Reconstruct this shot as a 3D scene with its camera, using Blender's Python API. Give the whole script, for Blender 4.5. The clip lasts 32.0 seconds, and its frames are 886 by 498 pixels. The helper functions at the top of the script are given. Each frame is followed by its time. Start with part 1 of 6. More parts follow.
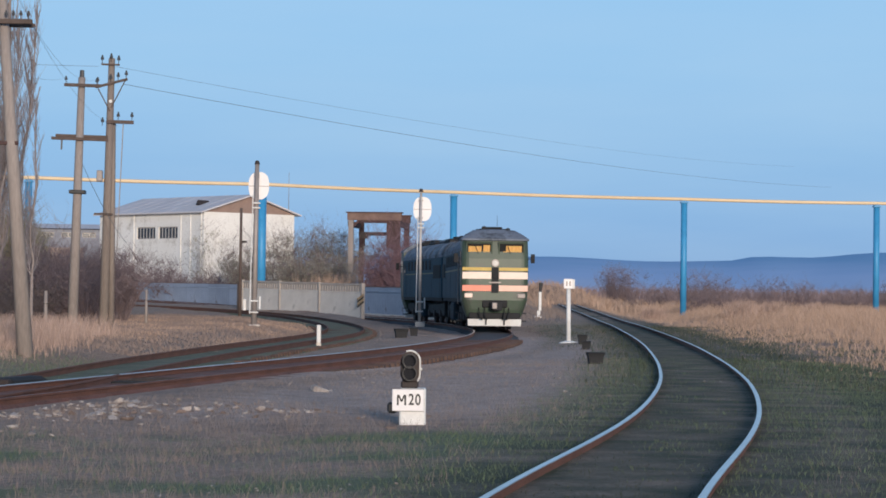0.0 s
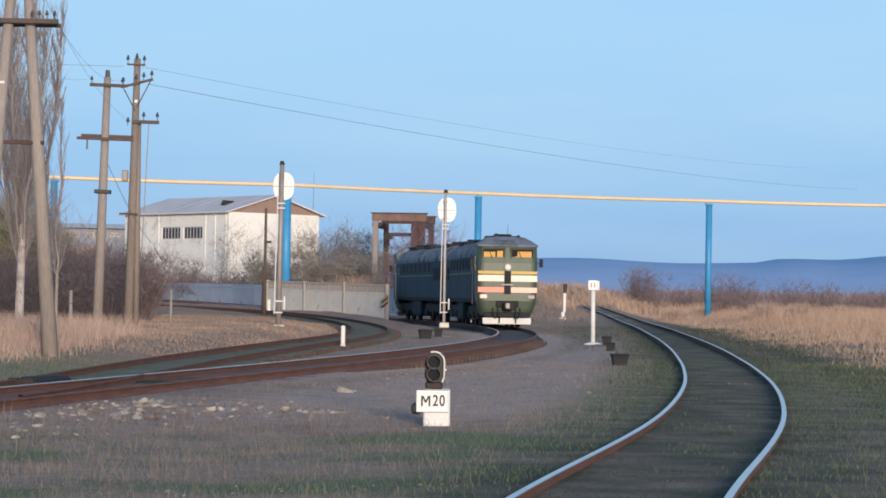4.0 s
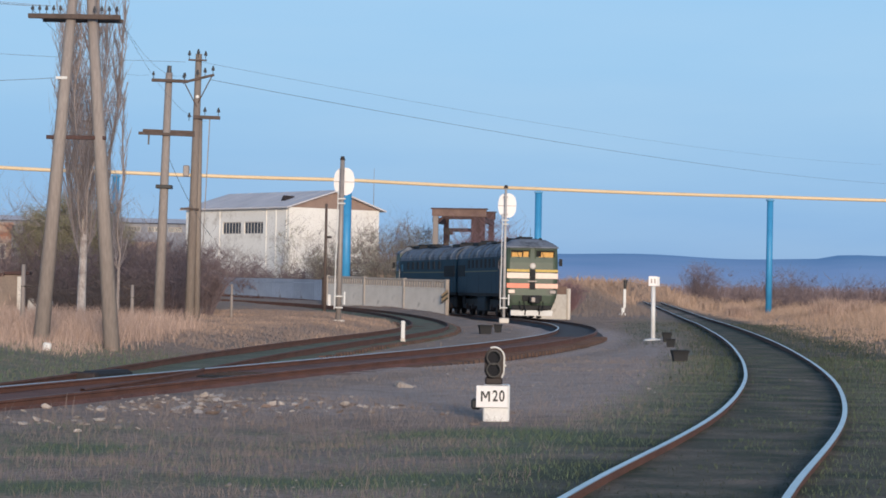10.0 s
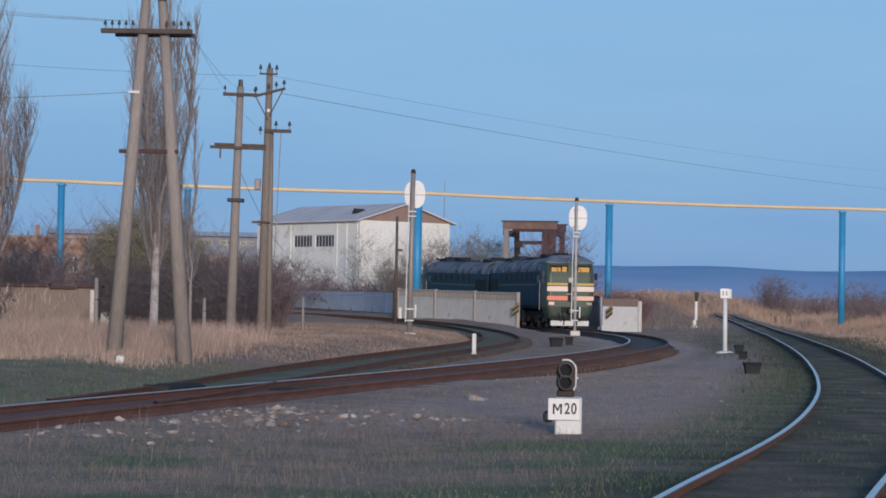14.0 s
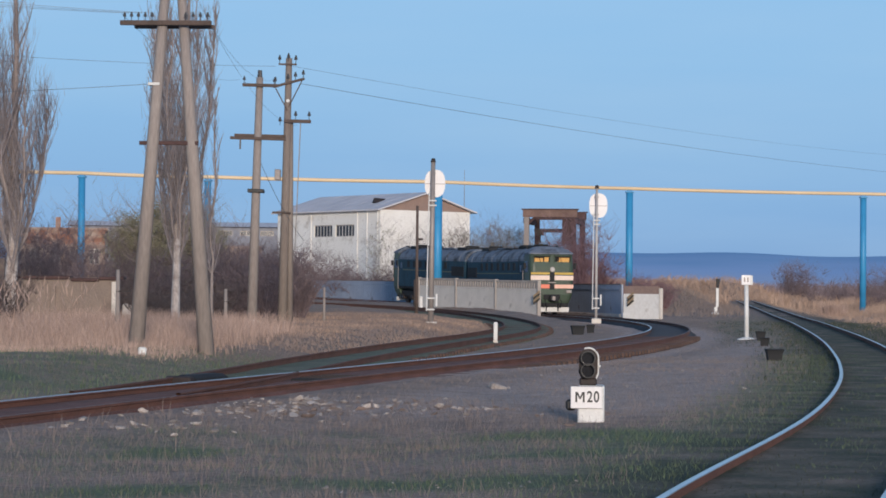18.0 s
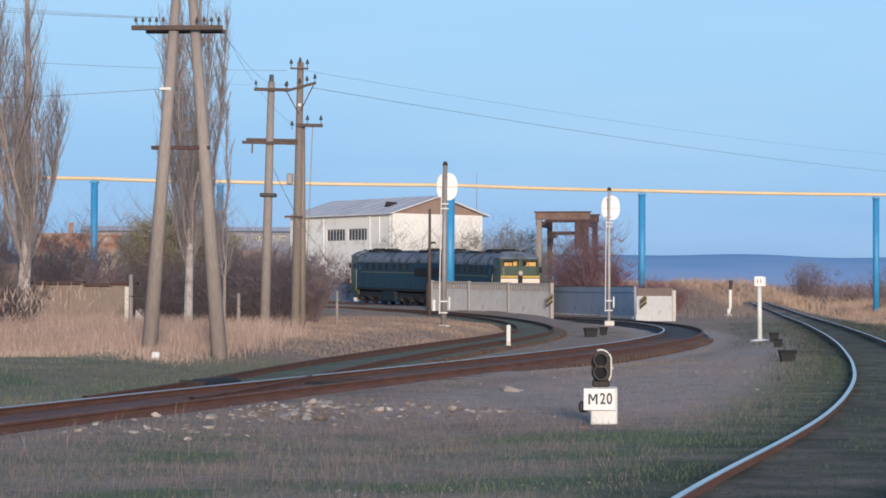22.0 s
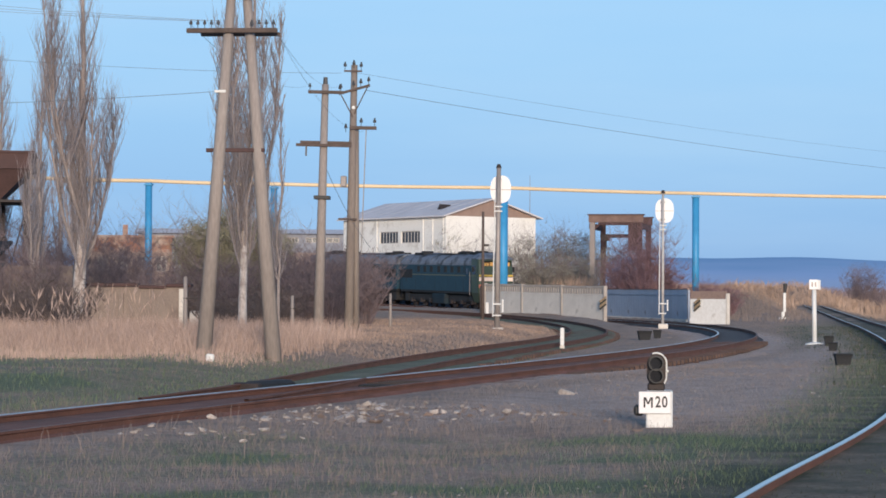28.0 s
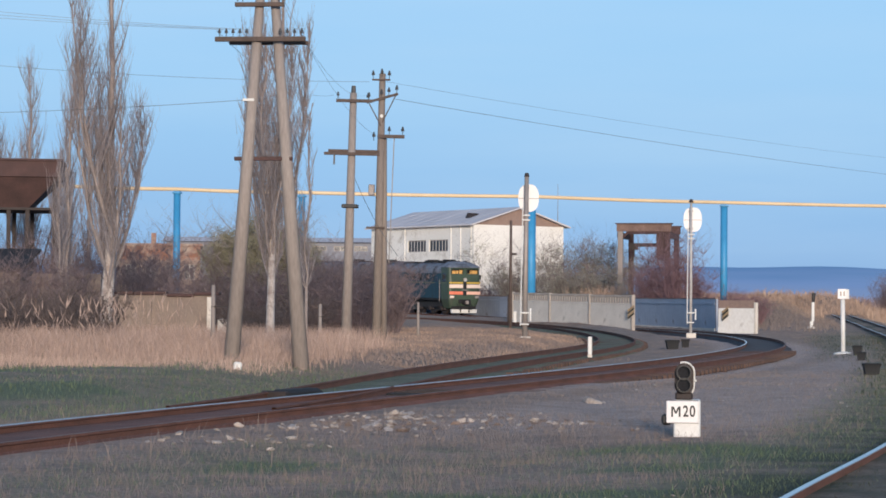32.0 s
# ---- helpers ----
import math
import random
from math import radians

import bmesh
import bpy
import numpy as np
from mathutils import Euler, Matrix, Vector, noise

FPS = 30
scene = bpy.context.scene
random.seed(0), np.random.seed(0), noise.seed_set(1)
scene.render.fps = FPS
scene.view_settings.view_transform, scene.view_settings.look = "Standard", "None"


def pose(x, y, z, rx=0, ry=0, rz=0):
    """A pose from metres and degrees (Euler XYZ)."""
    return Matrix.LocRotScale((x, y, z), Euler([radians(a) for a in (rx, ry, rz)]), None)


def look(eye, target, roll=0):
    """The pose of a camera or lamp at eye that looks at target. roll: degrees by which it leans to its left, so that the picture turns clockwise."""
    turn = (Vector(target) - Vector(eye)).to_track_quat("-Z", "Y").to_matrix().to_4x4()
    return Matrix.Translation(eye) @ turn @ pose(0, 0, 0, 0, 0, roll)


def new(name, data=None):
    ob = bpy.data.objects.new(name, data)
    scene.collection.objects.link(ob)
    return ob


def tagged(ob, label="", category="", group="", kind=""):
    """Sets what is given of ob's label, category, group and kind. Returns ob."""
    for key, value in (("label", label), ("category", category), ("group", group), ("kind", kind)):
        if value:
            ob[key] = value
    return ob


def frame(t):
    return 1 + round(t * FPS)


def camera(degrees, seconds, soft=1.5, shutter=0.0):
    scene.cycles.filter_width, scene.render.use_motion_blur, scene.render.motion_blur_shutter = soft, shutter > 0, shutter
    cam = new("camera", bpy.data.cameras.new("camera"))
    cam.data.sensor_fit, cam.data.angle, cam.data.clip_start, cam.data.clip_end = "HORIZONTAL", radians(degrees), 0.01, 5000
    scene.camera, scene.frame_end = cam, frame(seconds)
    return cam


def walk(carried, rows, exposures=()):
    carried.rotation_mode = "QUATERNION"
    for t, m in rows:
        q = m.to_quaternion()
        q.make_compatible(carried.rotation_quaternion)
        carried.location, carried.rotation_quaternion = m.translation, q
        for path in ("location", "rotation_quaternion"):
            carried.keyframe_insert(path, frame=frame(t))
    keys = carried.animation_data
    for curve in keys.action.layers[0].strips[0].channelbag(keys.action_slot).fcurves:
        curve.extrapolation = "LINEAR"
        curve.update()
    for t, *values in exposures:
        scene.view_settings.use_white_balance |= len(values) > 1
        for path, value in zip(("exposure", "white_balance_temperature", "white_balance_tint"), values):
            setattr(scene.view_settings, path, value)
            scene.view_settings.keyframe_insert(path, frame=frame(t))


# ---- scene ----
# ---- camera ----
cam = camera(22.0, 32.0, soft=1.7)

# seconds, yaw to the left, pitch up, lean (degrees), eye (metres)
PATH = [
    (0.0, -1.793, 1.159, 0.724, 0.022, 0.016, 1.647),
    (0.5, -2.079, 1.186, 0.689, 0.021, 0.027, 1.646),
    (1.0, -2.264, 1.214, 0.730, 0.023, 0.018, 1.657),
    (1.5, -2.406, 1.307, 0.863, 0.023, 0.018, 1.653),
    (2.0, -2.161, 0.907, 0.980, 0.017, 0.014, 1.643),
    (2.5, -1.818, 0.791, 1.050, 0.026, 0.043, 1.640),
    (4.5, -0.945, 1.243, 0.949, 0.014, 0.017, 1.650),
    (5.0, -0.620, 1.206, 1.034, 0.010, -0.003, 1.643),
    (5.5, -0.268, 1.181, 1.106, 0.011, -0.018, 1.650),
    (6.0, -0.177, 0.915, 1.127, 0.014, 0.022, 1.648),
    (6.5, -0.172, 0.906, 1.253, 0.005, 0.027, 1.644),
    (7.0, 0.084, 0.759, 1.400, 0.006, 0.029, 1.646),
    (7.5, 0.272, 0.849, 1.568, -0.003, 0.028, 1.648),
    (8.0, -0.127, 0.825, 1.374, -0.002, 0.017, 1.644),
    (8.5, -0.121, 0.972, 1.397, -0.007, 0.016, 1.652),
    (9.0, -0.000, 1.406, 1.200, 0.000, -0.000, 1.650),
    (9.5, 0.174, 1.355, 1.161, 0.011, 0.005, 1.643),
    (10.0, 0.329, 1.032, 1.091, 0.018, -0.007, 1.649),
    (10.5, 0.329, 0.927, 1.376, 0.012, -0.008, 1.650),
    (11.0, 0.356, 1.137, 1.392, 0.013, -0.003, 1.651),
    (11.5, 0.473, 1.217, 1.436, 0.003, 0.005, 1.652),
    (12.0, 0.860, 1.319, 1.403, -0.001, 0.007, 1.650),
    (12.5, 1.365, 1.390, 1.043, 0.003, 0.008, 1.651),
    (13.0, 1.732, 1.217, 1.014, 0.011, 0.001, 1.654),
    (13.5, 2.098, 1.160, 0.945, 0.009, 0.022, 1.646),
    (14.0, 2.108, 1.321, 0.997, 0.006, -0.010, 1.646),
    (14.5, 2.241, 1.318, 1.156, 0.001, -0.010, 1.649),
    (16.5, 2.372, 1.183, 1.003, -0.014, 0.008, 1.651),
    (17.0, 2.560, 0.963, 0.536, -0.004, -0.032, 1.656),
    (17.5, 2.731, 1.033, 0.542, -0.002, -0.034, 1.653),
    (18.0, 2.614, 1.031, 0.520, -0.007, -0.021, 1.654),
    (18.5, 2.515, 1.213, 0.341, -0.006, -0.010, 1.647),
    (19.0, 2.431, 1.186, 0.294, 0.001, -0.013, 1.648),
    (19.5, 2.330, 1.202, 0.152, -0.005, -0.014, 1.649),
    (20.0, 2.663, 1.193, 0.008, -0.004, -0.016, 1.647),
    (20.5, 2.799, 1.279, -0.024, -0.004, 0.001, 1.645),
    (21.0, 2.857, 1.156, -0.070, 0.004, 0.008, 1.652),
    (21.5, 3.013, 1.043, 0.033, 0.002, -0.022, 1.652),
    (22.0, 2.934, 1.114, 0.190, 0.002, -0.027, 1.646),
    (22.5, 2.833, 1.135, 0.132, 0.004, -0.005, 1.647),
    (23.0, 2.912, 1.270, 0.103, -0.001, -0.015, 1.646),
    (23.5, 3.041, 1.335, 0.193, -0.005, 0.005, 1.646),
    (24.0, 3.278, 1.362, 0.300, -0.011, 0.005, 1.654),
    (24.5, 3.321, 1.394, 0.396, -0.007, -0.023, 1.649),
    (26.5, 3.395, 1.248, 0.354, -0.022, -0.007, 1.655),
    (27.0, 3.604, 1.292, 0.339, -0.025, 0.002, 1.646),
    (27.5, 3.975, 1.235, 0.197, -0.027, 0.017, 1.645),
    (28.0, 4.263, 1.173, 0.295, -0.026, -0.009, 1.647),
    (28.5, 4.293, 1.217, 0.100, -0.022, -0.017, 1.648),
    (29.0, 4.278, 1.241, -0.140, -0.019, -0.023, 1.649),
    (29.5, 4.376, 1.198, -0.177, -0.011, 0.005, 1.647),
    (30.0, 4.475, 1.225, -0.183, -0.016, 0.009, 1.645),
    (30.5, 4.515, 1.208, -0.224, -0.015, -0.021, 1.646),
    (31.0, 4.636, 1.261, 0.266, -0.022, -0.005, 1.649),
    (31.5, 4.871, 1.405, 0.499, -0.020, -0.011, 1.649),
    (32.0, 4.965, 1.387, 0.406, -0.023, -0.002, 1.647),
]


EXPOSURE = [(0, -0.25, 6080, 10), (1, -0.14, 6180, 10), (2.5, -0.10, 6260, 10), (6, 0.02, 6410, 10), (7, 0.0, 6380, 10), (8, -0.13, 6310, 10), (9, -0.10, 6260, 10), (10, -0.18, 6230, 10), (11, -0.14, 6180, 10), (13, -0.52, 5780, 10), (14.5, -0.56, 5750, 10), (17, -0.54, 5730, 10),
            (18, -0.36, 5930, 10), (20, -0.36, 6000, 10), (21, -0.30, 6040, 10), (22, -0.06, 6180, 10), (24, -0.07, 6190, 10), (28, -0.07, 6150, 10), (32, -0.11, 6150, 10)]


def eye_pose(yaw, pitch, lean, x, y, z):
    a, b = radians(yaw), radians(pitch)
    aim = Vector((-math.sin(a) * math.cos(b), math.cos(a) * math.cos(b), math.sin(b)))
    eye = Vector((x, y, z))
    return look(eye, eye + aim * 100, lean)


walk(cam, [(t, eye_pose(*row)) for t, *row in PATH], exposures=EXPOSURE)

# ---- light ----
SUN_AZIMUTH, SUN_ELEVATION = 170.0, 8.0   # degrees, clockwise from +y
world = bpy.data.worlds.new("world")
scene.world = world
world.use_nodes = True
wn, wl = world.node_tree.nodes, world.node_tree.links
sky = wn.new("ShaderNodeTexSky")
sky.sky_type = "NISHITA"
sky.sun_disc = False
sky.sun_elevation = radians(SUN_ELEVATION)
sky.sun_rotation = radians(SUN_AZIMUTH)
sky.air_density, sky.dust_density, sky.ozone_density = 1.0, 0.3, 3.0
wn["Background"].inputs[1].default_value = 0.12
wl.new(sky.outputs[0], wn["Background"].inputs[0])
# clear blue evening air over the scattered light, paler overhead than at the horizon
geo = wn.new("ShaderNodeTexCoord")
sep_z = wn.new("ShaderNodeSeparateXYZ")
wl.new(geo.outputs["Generated"], sep_z.inputs[0])
tone = wn.new("ShaderNodeValToRGB")
for pos_, col_ in ((0.0, (0.26, 0.475, 0.82)), (0.03, (0.305, 0.55, 0.91)), (0.10, (0.42, 0.70, 1.0)), (0.18, (0.46, 0.76, 1.05)), (0.45, (0.17, 0.31, 0.55)), (1.0, (0.09, 0.17, 0.34))):
    e_ = tone.color_ramp.elements[0] if pos_ == 0 else tone.color_ramp.elements[-1] if pos_ == 1 else tone.color_ramp.elements.new(pos_)
    e_.position, e_.color = pos_, (*col_, 1)
wl.new(sep_z.outputs[2], tone.inputs[0])
clear = wn.new("ShaderNodeBackground")
clear.inputs[1].default_value = 1.0
streak = wn.new("ShaderNodeMapping")
streak.inputs["Scale"].default_value = (2.0, 2.0, 14.0)
streak.inputs["Rotation"].default_value = (0.0, 0.10, 0.0)
wl.new(geo.outputs["Generated"], streak.inputs[0])
veil = wn.new("ShaderNodeTexNoise")
veil.inputs["Scale"].default_value, veil.inputs["Detail"].default_value = 2.2, 5
wl.new(streak.outputs[0], veil.inputs[0])
thin = wn.new("ShaderNodeMapRange")
thin.inputs[1].default_value, thin.inputs[2].default_value, thin.inputs[3].default_value, thin.inputs[4].default_value = 0.42, 0.75, 0.0, 0.34
wl.new(veil.outputs[0], thin.inputs[0])
cirrus = wn.new("ShaderNodeMix")
cirrus.data_type = "RGBA"
cirrus.inputs["B"].default_value = (0.56, 0.78, 1.0, 1)
wl.new(thin.outputs[0], cirrus.inputs["Factor"])
wl.new(tone.outputs[0], cirrus.inputs["A"])
wl.new(cirrus.outputs["Result"], clear.inputs[0])
both = wn.new("ShaderNodeMixShader")
both.inputs[0].default_value = 0.85
wl.new(wn["Background"].outputs[0], both.inputs[1])
wl.new(clear.outputs[0], both.inputs[2])
wl.new(both.outputs[0], wn["World Output"].inputs[0])

sun_data = bpy.data.lights.new("sun", "SUN")
sun_data.energy, sun_data.angle, sun_data.color = 3.9, radians(10.0), (1.0, 0.82, 0.64)
sun = new("sun", sun_data)
sa, se = radians(SUN_AZIMUTH), radians(SUN_ELEVATION)
to_sun = Vector((math.sin(sa) * math.cos(se), math.cos(sa) * math.cos(se), math.sin(se)))
sun.matrix_basis = look(to_sun * 50, (0, 0, 0))

rng = np.random.default_rng(7)

# ---- materials ----
def material(name, a, b=None, rough=0.8, metal=0.0, scale=3.0, fine=40.0, bump=0.2, dirt=None, dirt_at=0.6, spread=0.0, stretch=(1, 1, 1), island=0.0, spec=0.5):
    """A surface whose colour wanders from a to b at two scales; dirt lies over it in blotches; spread varies it from object to object."""
    m = bpy.data.materials.new(name)
    m.use_nodes = True
    n, l = m.node_tree.nodes, m.node_tree.links
    bsdf = n["Principled BSDF"]
    b = b or tuple(c * 0.75 for c in a)
    co = n.new("ShaderNodeTexCoord")
    mp = n.new("ShaderNodeMapping")
    mp.inputs["Scale"].default_value = stretch
    l.new(co.outputs["Object"], mp.inputs[0])
    big = n.new("ShaderNodeTexNoise")
    big.inputs["Scale"].default_value, big.inputs["Detail"].default_value = scale, 6
    small = n.new("ShaderNodeTexNoise")
    small.inputs["Scale"].default_value, small.inputs["Detail"].default_value = fine, 3
    l.new(mp.outputs[0], big.inputs[0])
    l.new(mp.outputs[0], small.inputs[0])
    add = n.new("ShaderNodeMath")
    add.operation = "MULTIPLY_ADD"
    add.inputs[1].default_value = 0.5
    l.new(small.outputs[0], add.inputs[0])
    half = n.new("ShaderNodeMath")
    half.operation = "MULTIPLY"
    half.inputs[1].default_value = 0.5
    l.new(big.outputs[0], half.inputs[0])
    l.new(half.outputs[0], add.inputs[2])
    ramp = n.new("ShaderNodeValToRGB")
    ramp.color_ramp.elements[0].position, ramp.color_ramp.elements[0].color = 0.36, (*b, 1)
    ramp.color_ramp.elements[1].position, ramp.color_ramp.elements[1].color = 0.64, (*a, 1)
    l.new(add.outputs[0], ramp.inputs[0])
    out = ramp.outputs[0]
    if dirt:
        spots = n.new("ShaderNodeTexNoise")
        spots.inputs["Scale"].default_value, spots.inputs["Detail"].default_value = scale * 0.6 + 0.3, 8
        spots.inputs["Roughness"].default_value = 0.7
        l.new(co.outputs["Object"], spots.inputs[0])
        cut = n.new("ShaderNodeMapRange")
        cut.inputs[1].default_value, cut.inputs[2].default_value = dirt_at - 0.06, dirt_at + 0.08
        l.new(spots.outputs[0], cut.inputs[0])
        mix = n.new("ShaderNodeMix")
        mix.data_type = "RGBA"
        l.new(cut.outputs[0], mix.inputs["Factor"])
        l.new(out, mix.inputs["A"])
        mix.inputs["B"].default_value = (*dirt, 1)
        out = mix.outputs["Result"]
    if spread or island:
        hsv = n.new("ShaderNodeHueSaturation")
        info = n.new("ShaderNodeObjectInfo") if spread else n.new("ShaderNodeNewGeometry")
        rnd = info.outputs["Random"] if spread else info.outputs["Random Per Island"]
        mr = n.new("ShaderNodeMapRange")
        k = spread or island
        mr.inputs[3].default_value, mr.inputs[4].default_value = 1 - k, 1 + k
        l.new(rnd, mr.inputs[0])
        l.new(mr.outputs[0], hsv.inputs["Value"])
        l.new(out, hsv.inputs["Color"])
        out = hsv.outputs[0]
    l.new(out, bsdf.inputs["Base Color"])
    bsdf.inputs["Roughness"].default_value, bsdf.inputs["Metallic"].default_value = rough, metal
    bsdf.inputs["Specular IOR Level"].default_value = spec
    if bump:
        bp = n.new("ShaderNodeBump")
        bp.inputs["Strength"].default_value, bp.inputs["Distance"].default_value = bump, 0.02
        l.new(small.outputs[0], bp.inputs["Height"])
        l.new(bp.outputs[0], bsdf.inputs["Normal"])
    return m


def ground_material():
    """Bare mauve soil, green turf, dry grass and gravel, mixed by the zones stored on the ground."""
    m = bpy.data.materials.new("ground_soil")
    m.use_nodes = True
    n, l = m.node_tree.nodes, m.node_tree.links
    bsdf = n["Principled BSDF"]
    co = n.new("ShaderNodeTexCoord")
    zone = n.new("ShaderNodeVertexColor")
    zone.layer_name = "zone"
    sep = n.new("ShaderNodeSeparateColor")
    l.new(zone.outputs[0], sep.inputs[0])

    def noise_node(scale, detail=6):
        t = n.new("ShaderNodeTexNoise")
        t.inputs["Scale"].default_value, t.inputs["Detail"].default_value = scale, detail
        l.new(co.outputs["Object"], t.inputs[0])
        return t.outputs[0]

    def ramp(fac, lo, hi, c0, c1):
        r = n.new("ShaderNodeValToRGB")
        r.color_ramp.elements[0].position, r.color_ramp.elements[0].color = lo, (*c0, 1)
        r.color_ramp.elements[1].position, r.color_ramp.elements[1].color = hi, (*c1, 1)
        l.new(fac, r.inputs[0])
        return r.outputs[0]

    def mix(fac, a, b):
        x = n.new("ShaderNodeMix")
        x.data_type = "RGBA"
        l.new(fac, x.inputs["Factor"])
        l.new(a, x.inputs["A"])
        l.new(b, x.inputs["B"])
        return x.outputs["Result"]

    def edge(weight, wobble):
        s = n.new("ShaderNodeMath")
        s.operation = "ADD"
        l.new(weight, s.inputs[0])
        l.new(wobble, s.inputs[1])
        r = n.new("ShaderNodeMapRange")
        r.inputs[1].default_value, r.inputs[2].default_value = 0.68, 1.26
        l.new(s.outputs[0], r.inputs[0])
        return r.outputs[0]

    fine, mid, large = noise_node(14), noise_node(2.2), noise_node(1.1, 9)
    soil = mix(mid, ramp(fine, 0.35, 0.7, (0.22, 0.147, 0.106), (0.44, 0.312, 0.243)), ramp(fine, 0.3, 0.7, (0.265, 0.183, 0.138), (0.47, 0.345, 0.278)))
    blot = n.new("ShaderNodeMapRange")
    blot.inputs[1].default_value, blot.inputs[2].default_value, blot.inputs[4].default_value = 0.46, 0.68, 0.85
    l.new(noise_node(0.8, 9), blot.inputs[0])
    soil = mix(blot.outputs[0], soil, ramp(fine, 0.3, 0.7, (0.13, 0.10, 0.082), (0.25, 0.19, 0.155)))
    turf = mix(mid, ramp(fine, 0.3, 0.7, (0.08, 0.112, 0.052), (0.145, 0.185, 0.09)), ramp(fine, 0.3, 0.7, (0.115, 0.128, 0.072), (0.19, 0.19, 0.115)))
    # turf colour darkened for shade, mixed in by the zone alpha
    shaded_turf = mix(mid, ramp(fine, 0.3, 0.7, (0.022, 0.031, 0.016), (0.05, 0.062, 0.031)), ramp(fine, 0.3, 0.7, (0.034, 0.041, 0.023), (0.068, 0.073, 0.043)))
    turf = mix(zone.outputs["Alpha"], turf, shaded_turf)
    dry = mix(mid, ramp(fine, 0.3, 0.7, (0.20, 0.135, 0.095), (0.36, 0.25, 0.18)), ramp(fine, 0.3, 0.7, (0.25, 0.17, 0.12), (0.42, 0.30, 0.22)))
    stone = ramp(noise_node(28, 3), 0.35, 0.68, (0.34, 0.24, 0.20), (0.68, 0.53, 0.45))
    c = mix(edge(sep.outputs[0], large), soil, turf)
    c = mix(edge(sep.outputs[1], large), c, dry)
    c = mix(edge(sep.outputs[2], mid), c, stone)
    l.new(c, bsdf.inputs["Base Color"])
    bsdf.inputs["Roughness"].default_value = 0.95
    bp = n.new("ShaderNodeBump")
    bp.inputs["Strength"].default_value, bp.inputs["Distance"].default_value = 0.8, 0.06
    l.new(fine, bp.inputs["Height"])
    l.new(bp.outputs[0], bsdf.inputs["Normal"])
    return m


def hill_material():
    """Far slopes with distance haze painted in: bluer along the top, paler below, in long random strips."""
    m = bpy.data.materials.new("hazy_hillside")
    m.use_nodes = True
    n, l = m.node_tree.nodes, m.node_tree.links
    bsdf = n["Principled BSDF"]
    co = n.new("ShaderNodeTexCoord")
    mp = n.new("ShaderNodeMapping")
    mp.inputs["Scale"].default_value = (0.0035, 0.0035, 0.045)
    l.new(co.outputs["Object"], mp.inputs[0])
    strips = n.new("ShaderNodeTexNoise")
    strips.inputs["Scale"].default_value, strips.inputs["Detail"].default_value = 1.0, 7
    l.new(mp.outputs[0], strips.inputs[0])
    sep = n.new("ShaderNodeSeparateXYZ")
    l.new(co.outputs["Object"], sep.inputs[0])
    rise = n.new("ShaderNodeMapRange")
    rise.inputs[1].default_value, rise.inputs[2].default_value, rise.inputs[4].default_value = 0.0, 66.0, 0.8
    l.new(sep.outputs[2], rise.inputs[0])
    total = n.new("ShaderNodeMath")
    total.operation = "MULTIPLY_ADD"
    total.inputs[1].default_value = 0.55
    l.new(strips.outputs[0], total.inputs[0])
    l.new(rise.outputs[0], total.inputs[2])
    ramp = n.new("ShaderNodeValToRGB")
    # the haze is in these blues, palest at the foot of the slope
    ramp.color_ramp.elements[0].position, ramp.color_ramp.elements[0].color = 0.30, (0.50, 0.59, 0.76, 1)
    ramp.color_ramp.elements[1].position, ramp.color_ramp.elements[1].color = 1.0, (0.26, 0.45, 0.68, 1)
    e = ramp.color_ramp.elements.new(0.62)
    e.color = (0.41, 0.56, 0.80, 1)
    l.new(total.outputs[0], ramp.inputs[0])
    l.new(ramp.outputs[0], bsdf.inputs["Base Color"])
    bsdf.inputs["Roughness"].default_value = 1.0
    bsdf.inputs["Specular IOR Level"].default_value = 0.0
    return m


